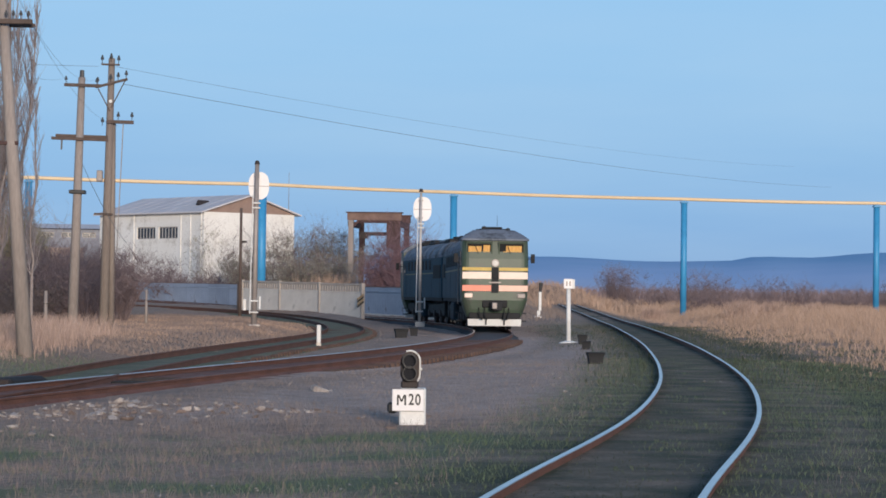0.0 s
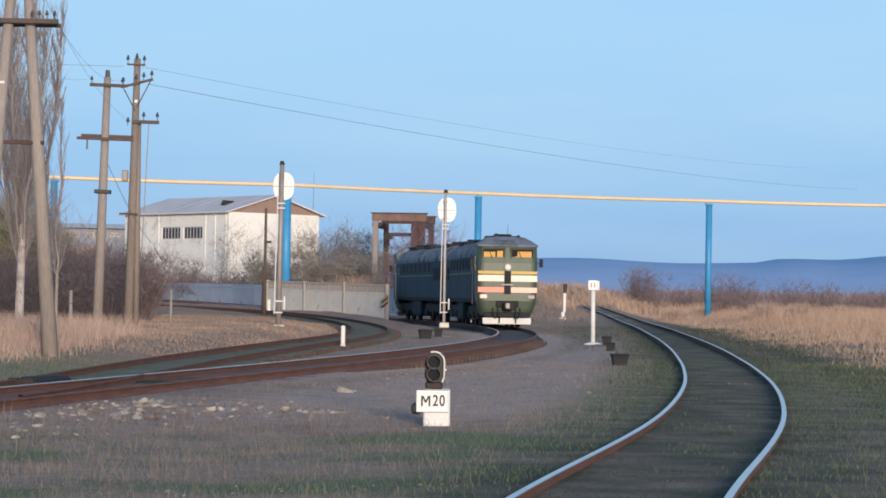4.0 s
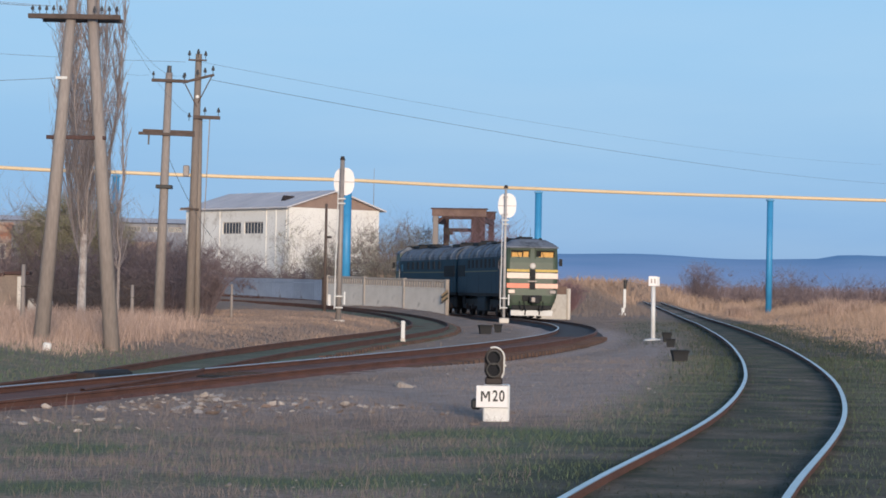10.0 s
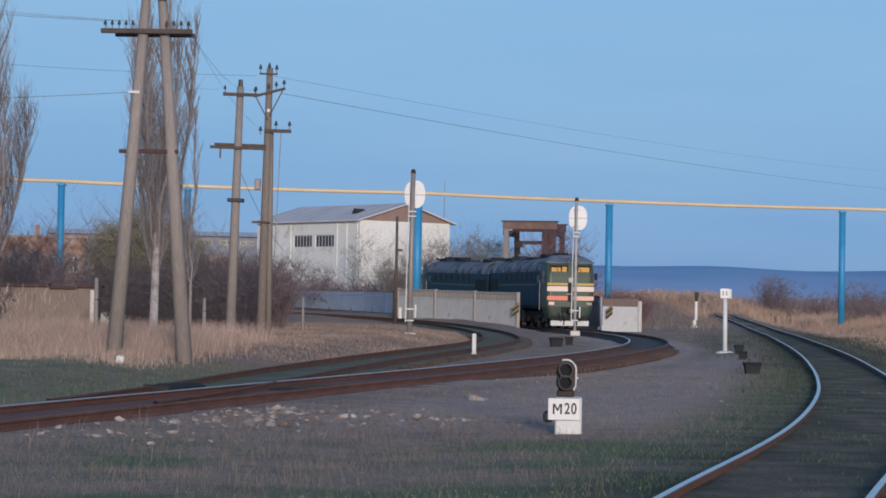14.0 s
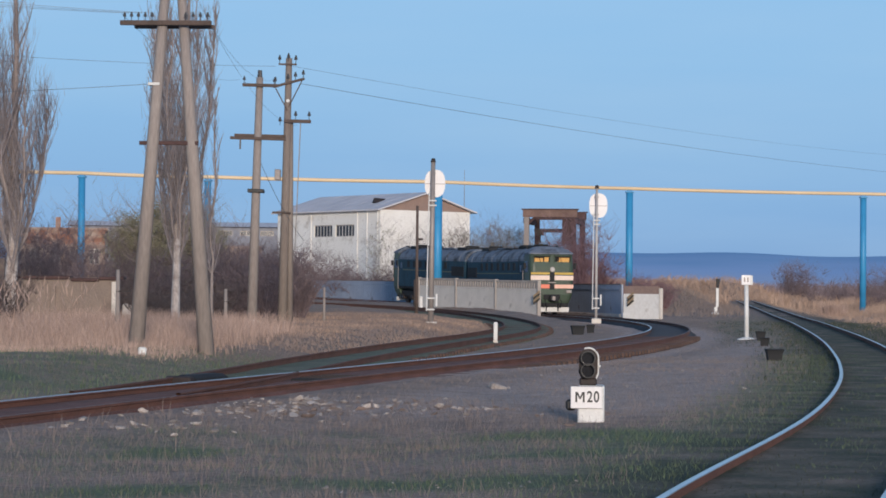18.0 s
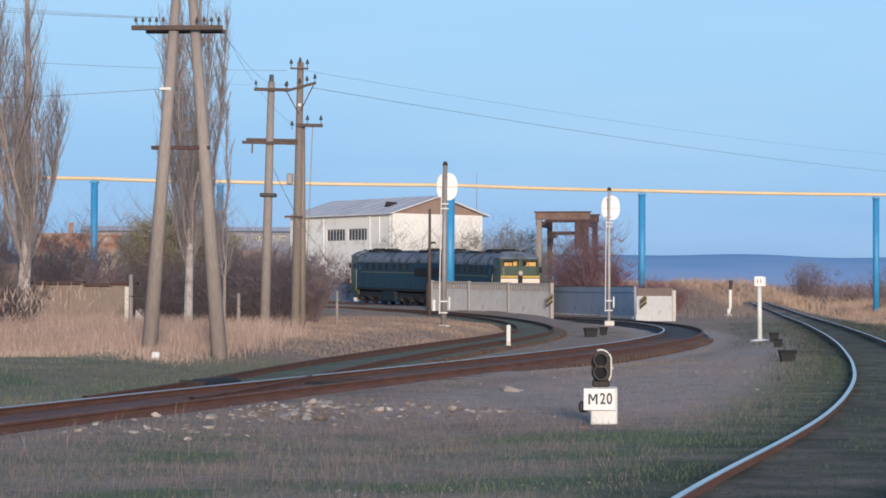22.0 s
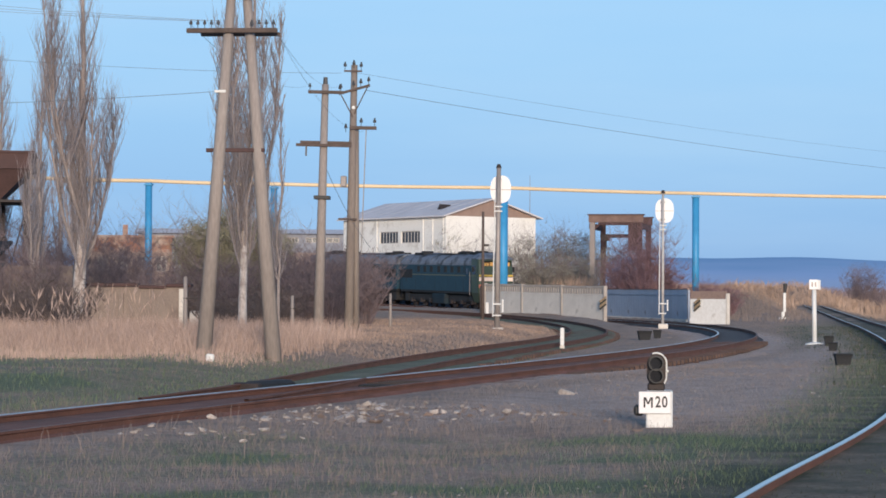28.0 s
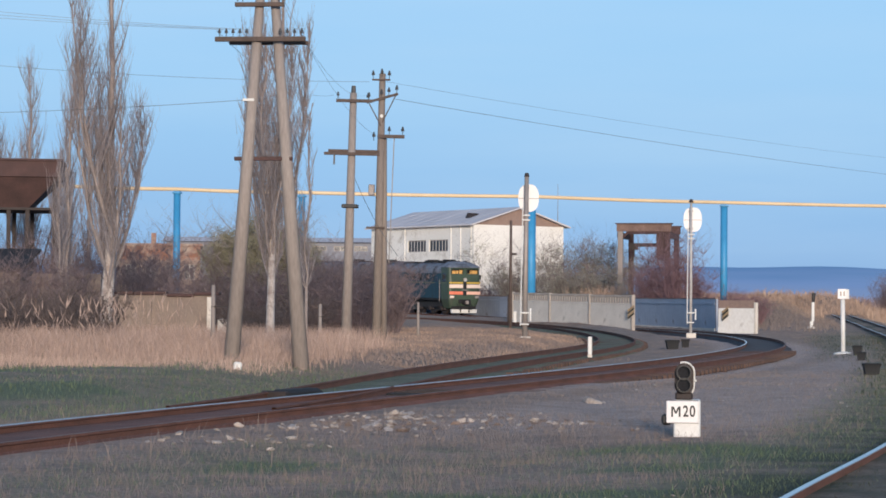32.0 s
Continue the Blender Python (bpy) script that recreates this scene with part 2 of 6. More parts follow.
M = dict(
    ground=ground_material(),
    rail_top=material("polished_rail", (0.74, 0.69, 0.67), (0.55, 0.51, 0.50), 0.28, 0.9, 2, 60, 0.05),
    rail_rust=material("rusty_rail", (0.20, 0.085, 0.055), (0.11, 0.05, 0.035), 0.85, 0.1, 1.5, 30, 0.3),
    sleeper=material("tarred_sleeper", (0.13, 0.075, 0.055), (0.07, 0.045, 0.035), 0.9, 0, 3, 40, 0.4, spread=0.25),
    ballast=material("rust_stained_ballast", (0.25, 0.105, 0.075), (0.12, 0.056, 0.043), 0.95, 0, 1.2, 22, 0.9),
    # darker grey bed for the farther length of the main track
    ballast_far=material("dark_grey_ballast", (0.085, 0.082, 0.088), (0.04, 0.04, 0.045), 0.95, 0, 1.2, 22, 0.9),
    ballast_dark=material("oily_overgrown_ballast", (0.066, 0.074, 0.043), (0.034, 0.038, 0.025), 0.95, 0, 1.2, 22, 0.9),
    concrete=material("weathered_concrete", (0.77, 0.70, 0.62), (0.60, 0.54, 0.47), 0.9, 0, 0.8, 25, 0.3, dirt=(0.40, 0.35, 0.30), dirt_at=0.66),
    concrete_pole=material("pole_concrete", (0.37, 0.315, 0.28), (0.26, 0.22, 0.20), 0.9, 0, 0.7, 20, 0.3, stretch=(1, 1, 0.2)),
    wood_pole=material("weathered_pole_wood", (0.30, 0.25, 0.21), (0.20, 0.16, 0.14), 0.9, 0, 1.5, 30, 0.4, stretch=(1, 1, 0.12)),
    dark_wood=material("dark_crossarm_wood", (0.14, 0.10, 0.085), (0.08, 0.06, 0.05), 0.9, 0, 3, 40, 0.3),
    porcelain=material("dark_insulator", (0.08, 0.07, 0.07), (0.04, 0.04, 0.04), 0.35, 0, 5, 50, 0.05),
    pale_porcelain=material("pale_insulator", (0.55, 0.53, 0.50), (0.4, 0.38, 0.36), 0.35, 0, 5, 50, 0.05),
    white=material("white_paint", (0.80, 0.79, 0.76), (0.66, 0.64, 0.61), 0.6, 0, 2, 30, 0.1, dirt=(0.42, 0.38, 0.34), dirt_at=0.68),
    white_disc=material("white_enamel", (0.84, 0.81, 0.80), (0.76, 0.72, 0.71), 0.45, 0, 1.5, 20, 0.05),
    black=material("black_paint", (0.035, 0.032, 0.032), (0.02, 0.019, 0.019), 0.55, 0, 5, 40, 0.1),
    iron=material("dark_iron", (0.06, 0.045, 0.042), (0.035, 0.028, 0.027), 0.7, 0.3, 4, 40, 0.2),
    steel=material("galvanised_mast", (0.42, 0.37, 0.34), (0.30, 0.26, 0.24), 0.6, 0.35, 2, 30, 0.1),
    pale_mast=material("pale_grey_mast_paint", (0.58, 0.55, 0.53), (0.42, 0.39, 0.37), 0.6, 0.1, 2, 30, 0.1, dirt=(0.30, 0.26, 0.24), dirt_at=0.58),
    fence_top=material("stained_fence_concrete", (0.52, 0.45, 0.39), (0.36, 0.31, 0.27), 0.9, 0, 1.2, 20, 0.3, dirt=(0.26, 0.21, 0.18), dirt_at=0.60),
    ochre_wall=material("old_ochre_wall", (0.30, 0.235, 0.19), (0.20, 0.155, 0.13), 0.9, 0, 0.9, 16, 0.3, dirt=(0.20, 0.15, 0.125), dirt_at=0.58),
    rust=material("rusted_plate", (0.27, 0.175, 0.14), (0.14, 0.085, 0.07), 0.85, 0.1, 1.2, 25, 0.3),
    rust_dark=material("dark_rusted_plate", (0.115, 0.062, 0.056), (0.06, 0.037, 0.035), 0.85, 0.1, 1.2, 25, 0.3),
    old_wall=material("old_brown_wall", (0.22, 0.165, 0.145), (0.14, 0.105, 0.095), 0.9, 0, 1.0, 20, 0.3, dirt=(0.10, 0.08, 0.07), dirt_at=0.55),
    rail_dull=material("dull_rail_head", (0.34, 0.26, 0.23), (0.20, 0.12, 0.09), 0.6, 0.4, 1.5, 40, 0.1),
    lens=material("signal_lens", (0.02, 0.02, 0.025), (0.012, 0.012, 0.015), 0.12, 0, 5, 40, 0),
    pipe=material("yellow_gas_pipe", (0.86, 0.66, 0.42), (0.76, 0.56, 0.33), 0.5, 0, 0.6, 15, 0.05),
    pillar=material("blue_pillar_paint", (0.06, 0.33, 0.62), (0.04, 0.24, 0.48), 0.5, 0, 1.0, 20, 0.05, dirt=(0.10, 0.20, 0.30), dirt_at=0.68),
    plaster=material("limewashed_wall", (0.90, 0.87, 0.82), (0.78, 0.74, 0.68), 0.9, 0, 0.25, 6, 0.2, dirt=(0.45, 0.40, 0.34), dirt_at=0.62),
    # grey-blue shade painted onto the shed wall, which itself stands in the sun
    shaded_wall=material("shaded_shed_wall", (0.30, 0.31, 0.35), (0.22, 0.23, 0.27), 0.9, 0, 0.4, 8, 0.2),
    gable=material("brown_gable_boards", (0.36, 0.25, 0.20), (0.26, 0.18, 0.15), 0.9, 0, 1, 12, 0.2),
    roof=material("grey_sheet_roof", (0.72, 0.68, 0.68), (0.56, 0.53, 0.54), 0.7, 0, 0.3, 8, 0.2),
    glass=material("dark_glass", (0.05, 0.055, 0.065), (0.03, 0.035, 0.04), 0.12, 0, 2, 20, 0),
    frame=material("old_window_frame", (0.55, 0.50, 0.45), (0.40, 0.36, 0.33), 0.8, 0, 4, 40, 0.1),
    blue_sheet=material("faded_blue_sheet", (0.36, 0.41, 0.50), (0.27, 0.31, 0.39), 0.6, 0.1, 0.6, 15, 0.1, dirt=(0.16, 0.14, 0.13), dirt_at=0.64, spread=0.12),
    brick=material("red_brick_far", (0.40, 0.19, 0.12), (0.27, 0.13, 0.09), 0.9, 0, 1.2, 20, 0.3, dirt=(0.48, 0.37, 0.30), dirt_at=0.50),
    pale_brick=material("pale_brick_far", (0.52, 0.40, 0.31), (0.36, 0.26, 0.21), 0.9, 0, 1.2, 20, 0.3, dirt=(0.26, 0.17, 0.14), dirt_at=0.55),
    stone=material("limestone", (0.54, 0.475, 0.43), (0.28, 0.24, 0.22), 0.9, 0, 6, 40, 0.5, spread=0.42),
    clod=material("soil_clod", (0.30, 0.225, 0.19), (0.19, 0.14, 0.12), 0.95, 0, 6, 40, 0.6, spread=0.25),
    bark=material("poplar_bark", (0.42, 0.355, 0.325), (0.22, 0.175, 0.158), 0.9, 0, 1.5, 25, 0.5, stretch=(1, 1, 0.3)),
    pale_bark=material("pale_trunk_bark", (0.72, 0.65, 0.60), (0.38, 0.31, 0.27), 0.9, 0, 1.6, 20, 0.4, dirt=(0.25, 0.195, 0.17), dirt_at=0.54, stretch=(1, 1, 0.35)),
    twig=material("bare_twigs", (0.42, 0.36, 0.35), (0.27, 0.23, 0.222), 0.9, 0, 0.8, 12, 0.0, island=0.3),
    twig_brown=material("brown_thicket_twigs", (0.285, 0.21, 0.208), (0.175, 0.132, 0.133), 0.9, 0, 0.5, 10, 0.0, island=0.35),
    twig_dark=material("dark_bramble_twigs", (0.18, 0.135, 0.12), (0.11, 0.085, 0.078), 0.9, 0, 0.5, 10, 0.0, island=0.3),
    twig_purple=material("reddish_twigs", (0.31, 0.19, 0.20), (0.19, 0.115, 0.13), 0.9, 0, 0.5, 10, 0.0, island=0.3),
    leaf_olive=material("olive_spring_leaves", (0.33, 0.30, 0.19), (0.23, 0.21, 0.135), 0.8, 0, 0.5, 8, 0.0, island=0.2),
    leaf_green=material("grey_green_leaves", (0.32, 0.295, 0.235), (0.22, 0.20, 0.165), 0.8, 0, 0.5, 8, 0.0, island=0.25),
    # darker copy of the fresh blades, with shade put into the colour
    grass_shaded=material("shaded_grass_blades", (0.046, 0.060, 0.034), (0.028, 0.038, 0.022), 0.7, 0, 0.4, 6, 0.0, island=0.35),
    grass_fresh=material("fresh_grass_blades", (0.108, 0.145, 0.074), (0.08, 0.11, 0.056), 0.7, 0, 0.4, 6, 0.0, island=0.35),
    grass_dead=material("withered_grass_blades", (0.255, 0.20, 0.175), (0.195, 0.155, 0.135), 0.8, 0, 0.4, 6, 0.0, island=0.15),
    grass_dry=material("straw_grass_blades", (0.49, 0.34, 0.25), (0.36, 0.25, 0.185), 0.8, 0, 0.25, 5, 0.0, island=0.25),
    grass_straw=material("pale_straw_blades", (0.285, 0.215, 0.182), (0.20, 0.15, 0.13), 0.8, 0, 0.25, 5, 0.0, island=0.18),
    reed=material("tan_reeds", (0.54, 0.385, 0.31), (0.39, 0.275, 0.22), 0.8, 0, 0.4, 6, 0.0, island=0.28),
    plume=material("tan_plumes", (0.47, 0.345, 0.285), (0.33, 0.24, 0.20), 0.8, 0, 0.4, 6, 0.0, island=0.3),
    siding=material("earthy_siding_bed", (0.17, 0.175, 0.105), (0.085, 0.095, 0.058), 0.95, 0, 1.0, 22, 0.6, dirt=(0.25, 0.19, 0.14), dirt_at=0.60),
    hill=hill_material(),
    loco_green=material("loco_green_paint", (0.065, 0.095, 0.06), (0.042, 0.065, 0.044), 0.45, 0, 1.2, 25, 0.05, dirt=(0.06, 0.065, 0.05), dirt_at=0.6),
    loco_side=material("loco_blue_green_paint", (0.031, 0.075, 0.108), (0.021, 0.052, 0.078), 0.65, 0, 0.8, 20, 0.05, dirt=(0.03, 0.035, 0.038), dirt_at=0.62, spec=0.2),
    # side paint with more grime, darkened for the shade below the body
    loco_tank=material("grimy_shaded_tank_paint", (0.020, 0.040, 0.056), (0.013, 0.026, 0.038), 0.7, 0, 0.8, 20, 0.05, dirt=(0.025, 0.025, 0.026), dirt_at=0.55, spec=0.2),
    loco_roof=material("loco_roof_grey", (0.235, 0.265, 0.315), (0.145, 0.165, 0.205), 0.7, 0.0, 0.8, 18, 0.1, dirt=(0.04, 0.042, 0.048), dirt_at=0.54, spec=0.3),
    soot=material("sooty_black", (0.022, 0.022, 0.024), (0.012, 0.012, 0.013), 0.8, 0, 2, 25, 0.2),
    stripe_white=material("reflective_white", (0.90, 0.71, 0.59), (0.80, 0.61, 0.50), 0.45, 0, 3, 40, 0),
    stripe_red=material("faded_red_reflective", (0.88, 0.25, 0.15), (0.80, 0.20, 0.11), 0.45, 0, 3, 40, 0),
    stripe_pink=material("faded_pink_reflective", (0.90, 0.55, 0.42), (0.82, 0.45, 0.33), 0.45, 0, 3, 40, 0),
    side_line=material("dull_side_line", (0.16, 0.16, 0.085), (0.10, 0.11, 0.07), 0.6, 0, 3, 40, 0),
    stripe_yellow=material("yellow_band_paint", (0.62, 0.42, 0.07), (0.50, 0.32, 0.05), 0.5, 0, 3, 40, 0),
    curtain=material("yellow_curtain", (0.85, 0.49, 0.15), (0.60, 0.31, 0.08), 0.7, 0, 4, 20, 0.2, stretch=(6, 1, 1)),
    pane=material("cab_glass", (0.03, 0.03, 0.03), (0.02, 0.02, 0.02), 0.06, 0, 2, 20, 0),
    hazard_black=material("hazard_black", (0.05, 0.04, 0.03), (0.03, 0.03, 0.02), 0.7, 0, 3, 30, 0),
    hazard_yellow=material("hazard_ochre", (0.34, 0.25, 0.15), (0.26, 0.18, 0.11), 0.7, 0, 3, 30, 0),
    wire=material("grey_cable", (0.20, 0.21, 0.23), (0.15, 0.16, 0.18), 0.6, 0.3, 3, 30, 0),
)


# ---- builders ----
def part(name, shape, mat_, parent=None, label="", smooth=False):
    """Links a bmesh or a mesh as one object under a thing or a part."""
    if isinstance(shape, bmesh.types.BMesh):
        me = bpy.data.meshes.new(name)
        shape.to_mesh(me)
        shape.free()
    else:
        me = shape
    if mat_ and not me.materials:
        me.materials.append(mat_)
    if smooth:
        me.polygons.foreach_set("use_smooth", [True] * len(me.polygons))
    ob = new(name, me)
    if parent:
        ob.parent = parent
    if label:
        ob["label"] = label
    return ob


def empty(name, m, label="", category="", group="", kind=""):
    ob = new(name)
    ob.empty_display_size = 0.2
    ob.matrix_basis = m
    return tagged(ob, label, category, group, kind)


def box(bm, x0, x1, y0, y1, z0, z1, bevel=0.0, m=None):
    g = bmesh.ops.create_cube(bm, size=1)["verts"]
    for v in g:
        v.co = Vector(((x0 + x1) / 2 + v.co.x * (x1 - x0), (y0 + y1) / 2 + v.co.y * (y1 - y0), (z0 + z1) / 2 + v.co.z * (z1 - z0)))
    if bevel:
        es = list({e for v in g for e in v.link_edges})
        g = list({v for f in bmesh.ops.bevel(bm, geom=es, offset=bevel, segments=1, affect="EDGES")["faces"] for v in f.verts} | {v for v in g if v.is_valid})
    if m:
        bmesh.ops.transform(bm, matrix=m, verts=[v for v in g if v.is_valid])
    return bm


def boxes(*rows, bevel=0.0):
    bm = bmesh.new()
    for r in rows:
        box(bm, *r, bevel=bevel)
    return bm


def cyl(bm, a, b, r0, r1=None, sides=10, caps=True):
    """A tapered cylinder from a to b."""
    a, b = Vector(a), Vector(b)
    r1 = r0 if r1 is None else r1
    d = (b - a)
    g = bmesh.ops.create_cone(bm, cap_ends=caps, segments=sides, radius1=r0, radius2=r1, depth=d.length)["verts"]
    bmesh.ops.transform(bm, matrix=Matrix.Translation((a + b) / 2) @ d.to_track_quat("Z", "Y").to_matrix().to_4x4(), verts=g)
    return bm


def tubes(paths, sides=3):
    """One mesh of tapered tubes; each path is a list of (point, radius). Three-sided ones end in a point."""
    vs, fs = [], []
    ring = [(math.cos(2 * math.pi * k / sides), math.sin(2 * math.pi * k / sides)) for k in range(sides)]
    for path in paths:
        base = len(vs)
        last = len(path) - 1
        for i, (p, r) in enumerate(path):
            q = path[min(i + 1, last)][0] - path[max(i - 1, 0)][0]
            u = q.orthogonal().normalized()
            w = q.cross(u).normalized()
            if sides == 3 and i == last:
                vs.append(p)
                break
            for c, s in ring:
                vs.append(p + (u * c + w * s) * r)
        for i in range(last):
            for k in range(sides):
                a, b2 = base + i * sides + k, base + i * sides + (k + 1) % sides
                fs.append((a, b2, len(vs) - 1) if sides == 3 and i == last - 1 else (a, b2, b2 + sides, a + sides))
    me = bpy.data.meshes.new("tubes")
    me.from_pydata(vs, [], fs)
    return me


def loft(bm, rings, cap=True):
    """Skins rings of equal length, one after another."""
    vv = [[bm.verts.new(p) for p in r] for r in rings]
    n = len(vv[0])
    for a, b in zip(vv[:-1], vv[1:]):
        for k in range(n):
            bm.faces.new((a[k], a[(k + 1) % n], b[(k + 1) % n], b[k]))
    if cap:
        bm.faces.new(list(reversed(vv[0])))
        bm.faces.new(vv[-1])
    bmesh.ops.recalc_face_normals(bm, faces=bm.faces[:])
    return bm


# ---- tracks in plan ----
def smooth(a, b, x):
    t = np.clip((np.asarray(x, float) - a) / (b - a), 0, 1)
    return t * t * (3 - 2 * t)


def heading(s):
    u = np.minimum(s, 175.0) / 100 - 1
    u = np.maximum(u, -1.0)
    a = -0.0747 - 0.5369 * u - 0.004 * u ** 2 + 0.0783 * u ** 3 - 0.2045 * u ** 4
    return a - np.maximum(np.asarray(s) - 175.0, 0) * 0.0072


STEP = 1.0
S_MAIN = np.arange(-40, 262, STEP)
_h = heading(S_MAIN)
_m = (_h[1:] + _h[:-1]) / 2
_x = np.concatenate([[0], np.cumsum(np.sin(_m) * STEP)])
_y = np.concatenate([[0], np.cumsum(np.cos(_m) * STEP)])
_i0 = int(40 / STEP)
MAIN = np.stack([_x - _x[_i0] - 8.2492, _y - _y[_i0] + 20.0, 0.15 + np.maximum(S_MAIN - 135, 0) * 0.016 * smooth(130, 160, S_MAIN)], 1)


def main_at(s):
    return Vector([float(np.interp(s, S_MAIN, MAIN[:, k])) for k in range(3)])


def spline(points, step=1.0):
    """A smooth line through points, sampled at even steps."""
    p = np.array(points, float)
    p = np.concatenate([[2 * p[0] - p[1]], p, [2 * p[-1] - p[-2]]])
    out = []
    for i in range(1, len(p) - 2):
        n = max(2, int(np.linalg.norm(p[i + 1] - p[i]) / step))
        for k in range(n):
            t = k / n
            out.append(0.5 * ((2 * p[i]) + (-p[i - 1] + p[i + 1]) * t + (2 * p[i - 1] - 5 * p[i] + 4 * p[i + 1] - p[i + 2]) * t * t + (-p[i - 1] + 3 * p[i] - 3 * p[i + 1] + p[i + 2]) * t ** 3))
    out.append(p[-2])
    out = np.array(out)
    for _ in range(6):
        out[1:-1] = out[1:-1] * 0.5 + (out[:-2] + out[2:]) * 0.25
    return out


BRANCH = spline([(-6.05, 32.5, 0.15), (-5.55, 37.0, 0.15), (-5.2, 43.3, 0.15), (-4.75, 50.7, 0.15), (-4.05, 59.4, 0.15), (-3.05, 69.8, 0.15), (-2.0, 79.5, 0.15),
                 (-1.25, 90.0, 0.15), (-1.05, 100.0, 0.16), (-1.55, 111.0, 0.2), (-2.9, 123.0, 0.28), (-5.2, 135.5, 0.38), (-8.7, 147.0, 0.5), (-13.6, 157.5, 0.62), (-20.5, 167.5, 0.75), (-30.0, 177.0, 0.9)])
RIGHT = spline([(-0.5, 5.0, 0.15), (0.75, 12.0, 0.15), (1.92, 18.2, 0.15), (2.83, 22.3, 0.15), (3.95, 27.7, 0.15), (4.95, 33.5, 0.15), (6.05, 40.9, 0.15), (7.0, 48.5, 0.15), (7.85, 56.0, 0.15),
                (9.25, 69.5, 0.15), (10.6, 84.0, 0.15), (11.95, 100.0, 0.15), (13.65, 121.0, 0.15), (15.6, 149.0, 0.18), (18.1, 190.0, 0.42), (20.3, 235.0, 0.85), (21.4, 258.0, 1.1)])

# ---- ground ----
def near_track(px, py, line):
    """Distance to a track's centre line, its rail height there, and the side (positive to the right)."""
    best = np.full(px.shape, 1e9)
    zz, side = np.zeros(px.shape), np.zeros(px.shape)
    t = np.gradient(line[:, :2], axis=0)
    t /= np.linalg.norm(t, axis=1)[:, None]
    for (x, y, z), (tx, ty) in zip(line, t):
        dx, dy = px - x, py - y
        d = dx * dx + dy * dy
        k = d < best
        best = np.where(k, d, best)
        zz = np.where(k, z, zz)
        side = np.where(k, dx * ty - dy * tx, side)
    return np.sqrt(best), zz, side


def lumps(x, y):
    return (np.sin(x * 0.9 + 1.3 * np.sin(y * 0.37)) * np.cos(y * 0.53 + np.sin(x * 0.41)) * 0.05
            + np.sin(x * 2.3 + y * 0.7) * np.sin(y * 1.9 - x * 0.6) * 0.02)


def ground_and_zone(x, y):
    """Height of the ground and the shares of turf, dry grass and gravel."""
    x, y = np.asarray(x, float), np.asarray(y, float)
    dm, zm, sm = near_track(x, y, MAIN[::2])
    db, zb, sb = near_track(x, y, BRANCH[::2])
    dr, zr, sr = near_track(x, y, RIGHT[::2])
    near = (np.abs(x) < 90) & (y < 280) & (y > -30)
    left = np.minimum(sm, sb)                       # negative: left of both left-hand tracks
    z = lumps(x, y) - 0.02
    z = z + 0.26 * smooth(1.5, 6.0, -left) * smooth(30, 45, y)
    z = z + 0.45 * smooth(108, 165, y) * smooth(9, 2, x)
    z = z + 0.35 * smooth(160, 230, y) * smooth(4, -6, x)
    z = z + 2.0 * np.exp(-((x - 11.2) / 3.2) ** 2 - ((y - 203) / 22) ** 2)
    z = z + 0.25 * smooth(4, 9, sr) * smooth(60, 110, y)
    for d, zt, drop in ((dm, zm, 0.125 + 0.165 * smooth(44, 62, y)), (db, zb, 0.15 + 0.11 * smooth(44, 62, y)), (dr, zr, 0.09 + 0.06 * smooth(50, 80, y))):
        k = smooth(4.4, 1.7, d)
        z = z * (1 - k) + (zt - drop) * k
    z = np.where(near, z, 0.25 * smooth(60, 120, y))
    z = z + 2.7 * np.exp(-((y - 262) / 15) ** 2) * smooth(34, 15, x) * smooth(-4, 5, x)   # long low rise where the curve is lost to sight
    wob = 0.5 + 0.5 * np.sin(x * 0.33 + 2 * np.sin(y * 0.11)) * np.cos(y * 0.21 + np.sin(x * 0.27))
    turf = 0.62 * np.maximum(smooth(3.6, 1.6, dr), 0.75 * smooth(7.0, 3.0, dr) * smooth(60, 90, y)) * smooth(200, 120, y)                          # round the nearer curve
    turf = np.maximum(turf, 0.80 * smooth(1.2, 2.5, sr) * smooth(9.0, 5.0, sr))      # its far verge
    turf = np.maximum(turf, (0.14 + 0.38 * wob) * smooth(28.5, 24.5, y + 0.25 * x))          # nearest sward
    turf = np.maximum(turf, 0.50 * smooth(1.2, 2.2, -left) * smooth(62, 52, y + 0.6 * (x + 10)))
    turf = np.maximum(turf, 0.75 * smooth(1.8, 0.6, db) * smooth(60, 80, y))
    turf = np.maximum(turf, (0.22 + 0.36 * wob) * smooth(22.8, 20.4, y + 0.15 * x) * smooth(-4.5, -2.5, x))   # sward nearest the eye
    for cx, cy, rx, ry in ((-3.75, 22.9, 0.75, 1.3), (-1.0, 19.0, 1.7, 0.8), (0.3, 22.6, 1.1, 0.7), (0.5, 26.0, 1.6, 1.3), (1.4, 24.5, 1.5, 1.8), (-0.3, 19.2, 1.3, 0.9), (-3.4, 18.2, 1.0, 0.6), (1.2, 20.5, 1.2, 1.4), (-10.3, 38.4, 2.2, 3.0), (-14.0, 46.0, 2.5, 4.0)):
        turf = np.maximum(turf, 0.98 * np.exp(-((x - cx) / rx) ** 2 - ((y - cy) / ry) ** 2))
    patch = smooth(0.35, 0.75, 0.5 + 0.5 * np.sin(x * 1.1 + 0.7 * np.sin(y * 0.3)) * np.sin(y * 0.45 + x * 0.3))
    dry = 0.95 * smooth(4.0, 6.5, -left) * smooth(44, 52, y) * (1 - smooth(62, 70, y) * (0.50 - 0.45 * patch))
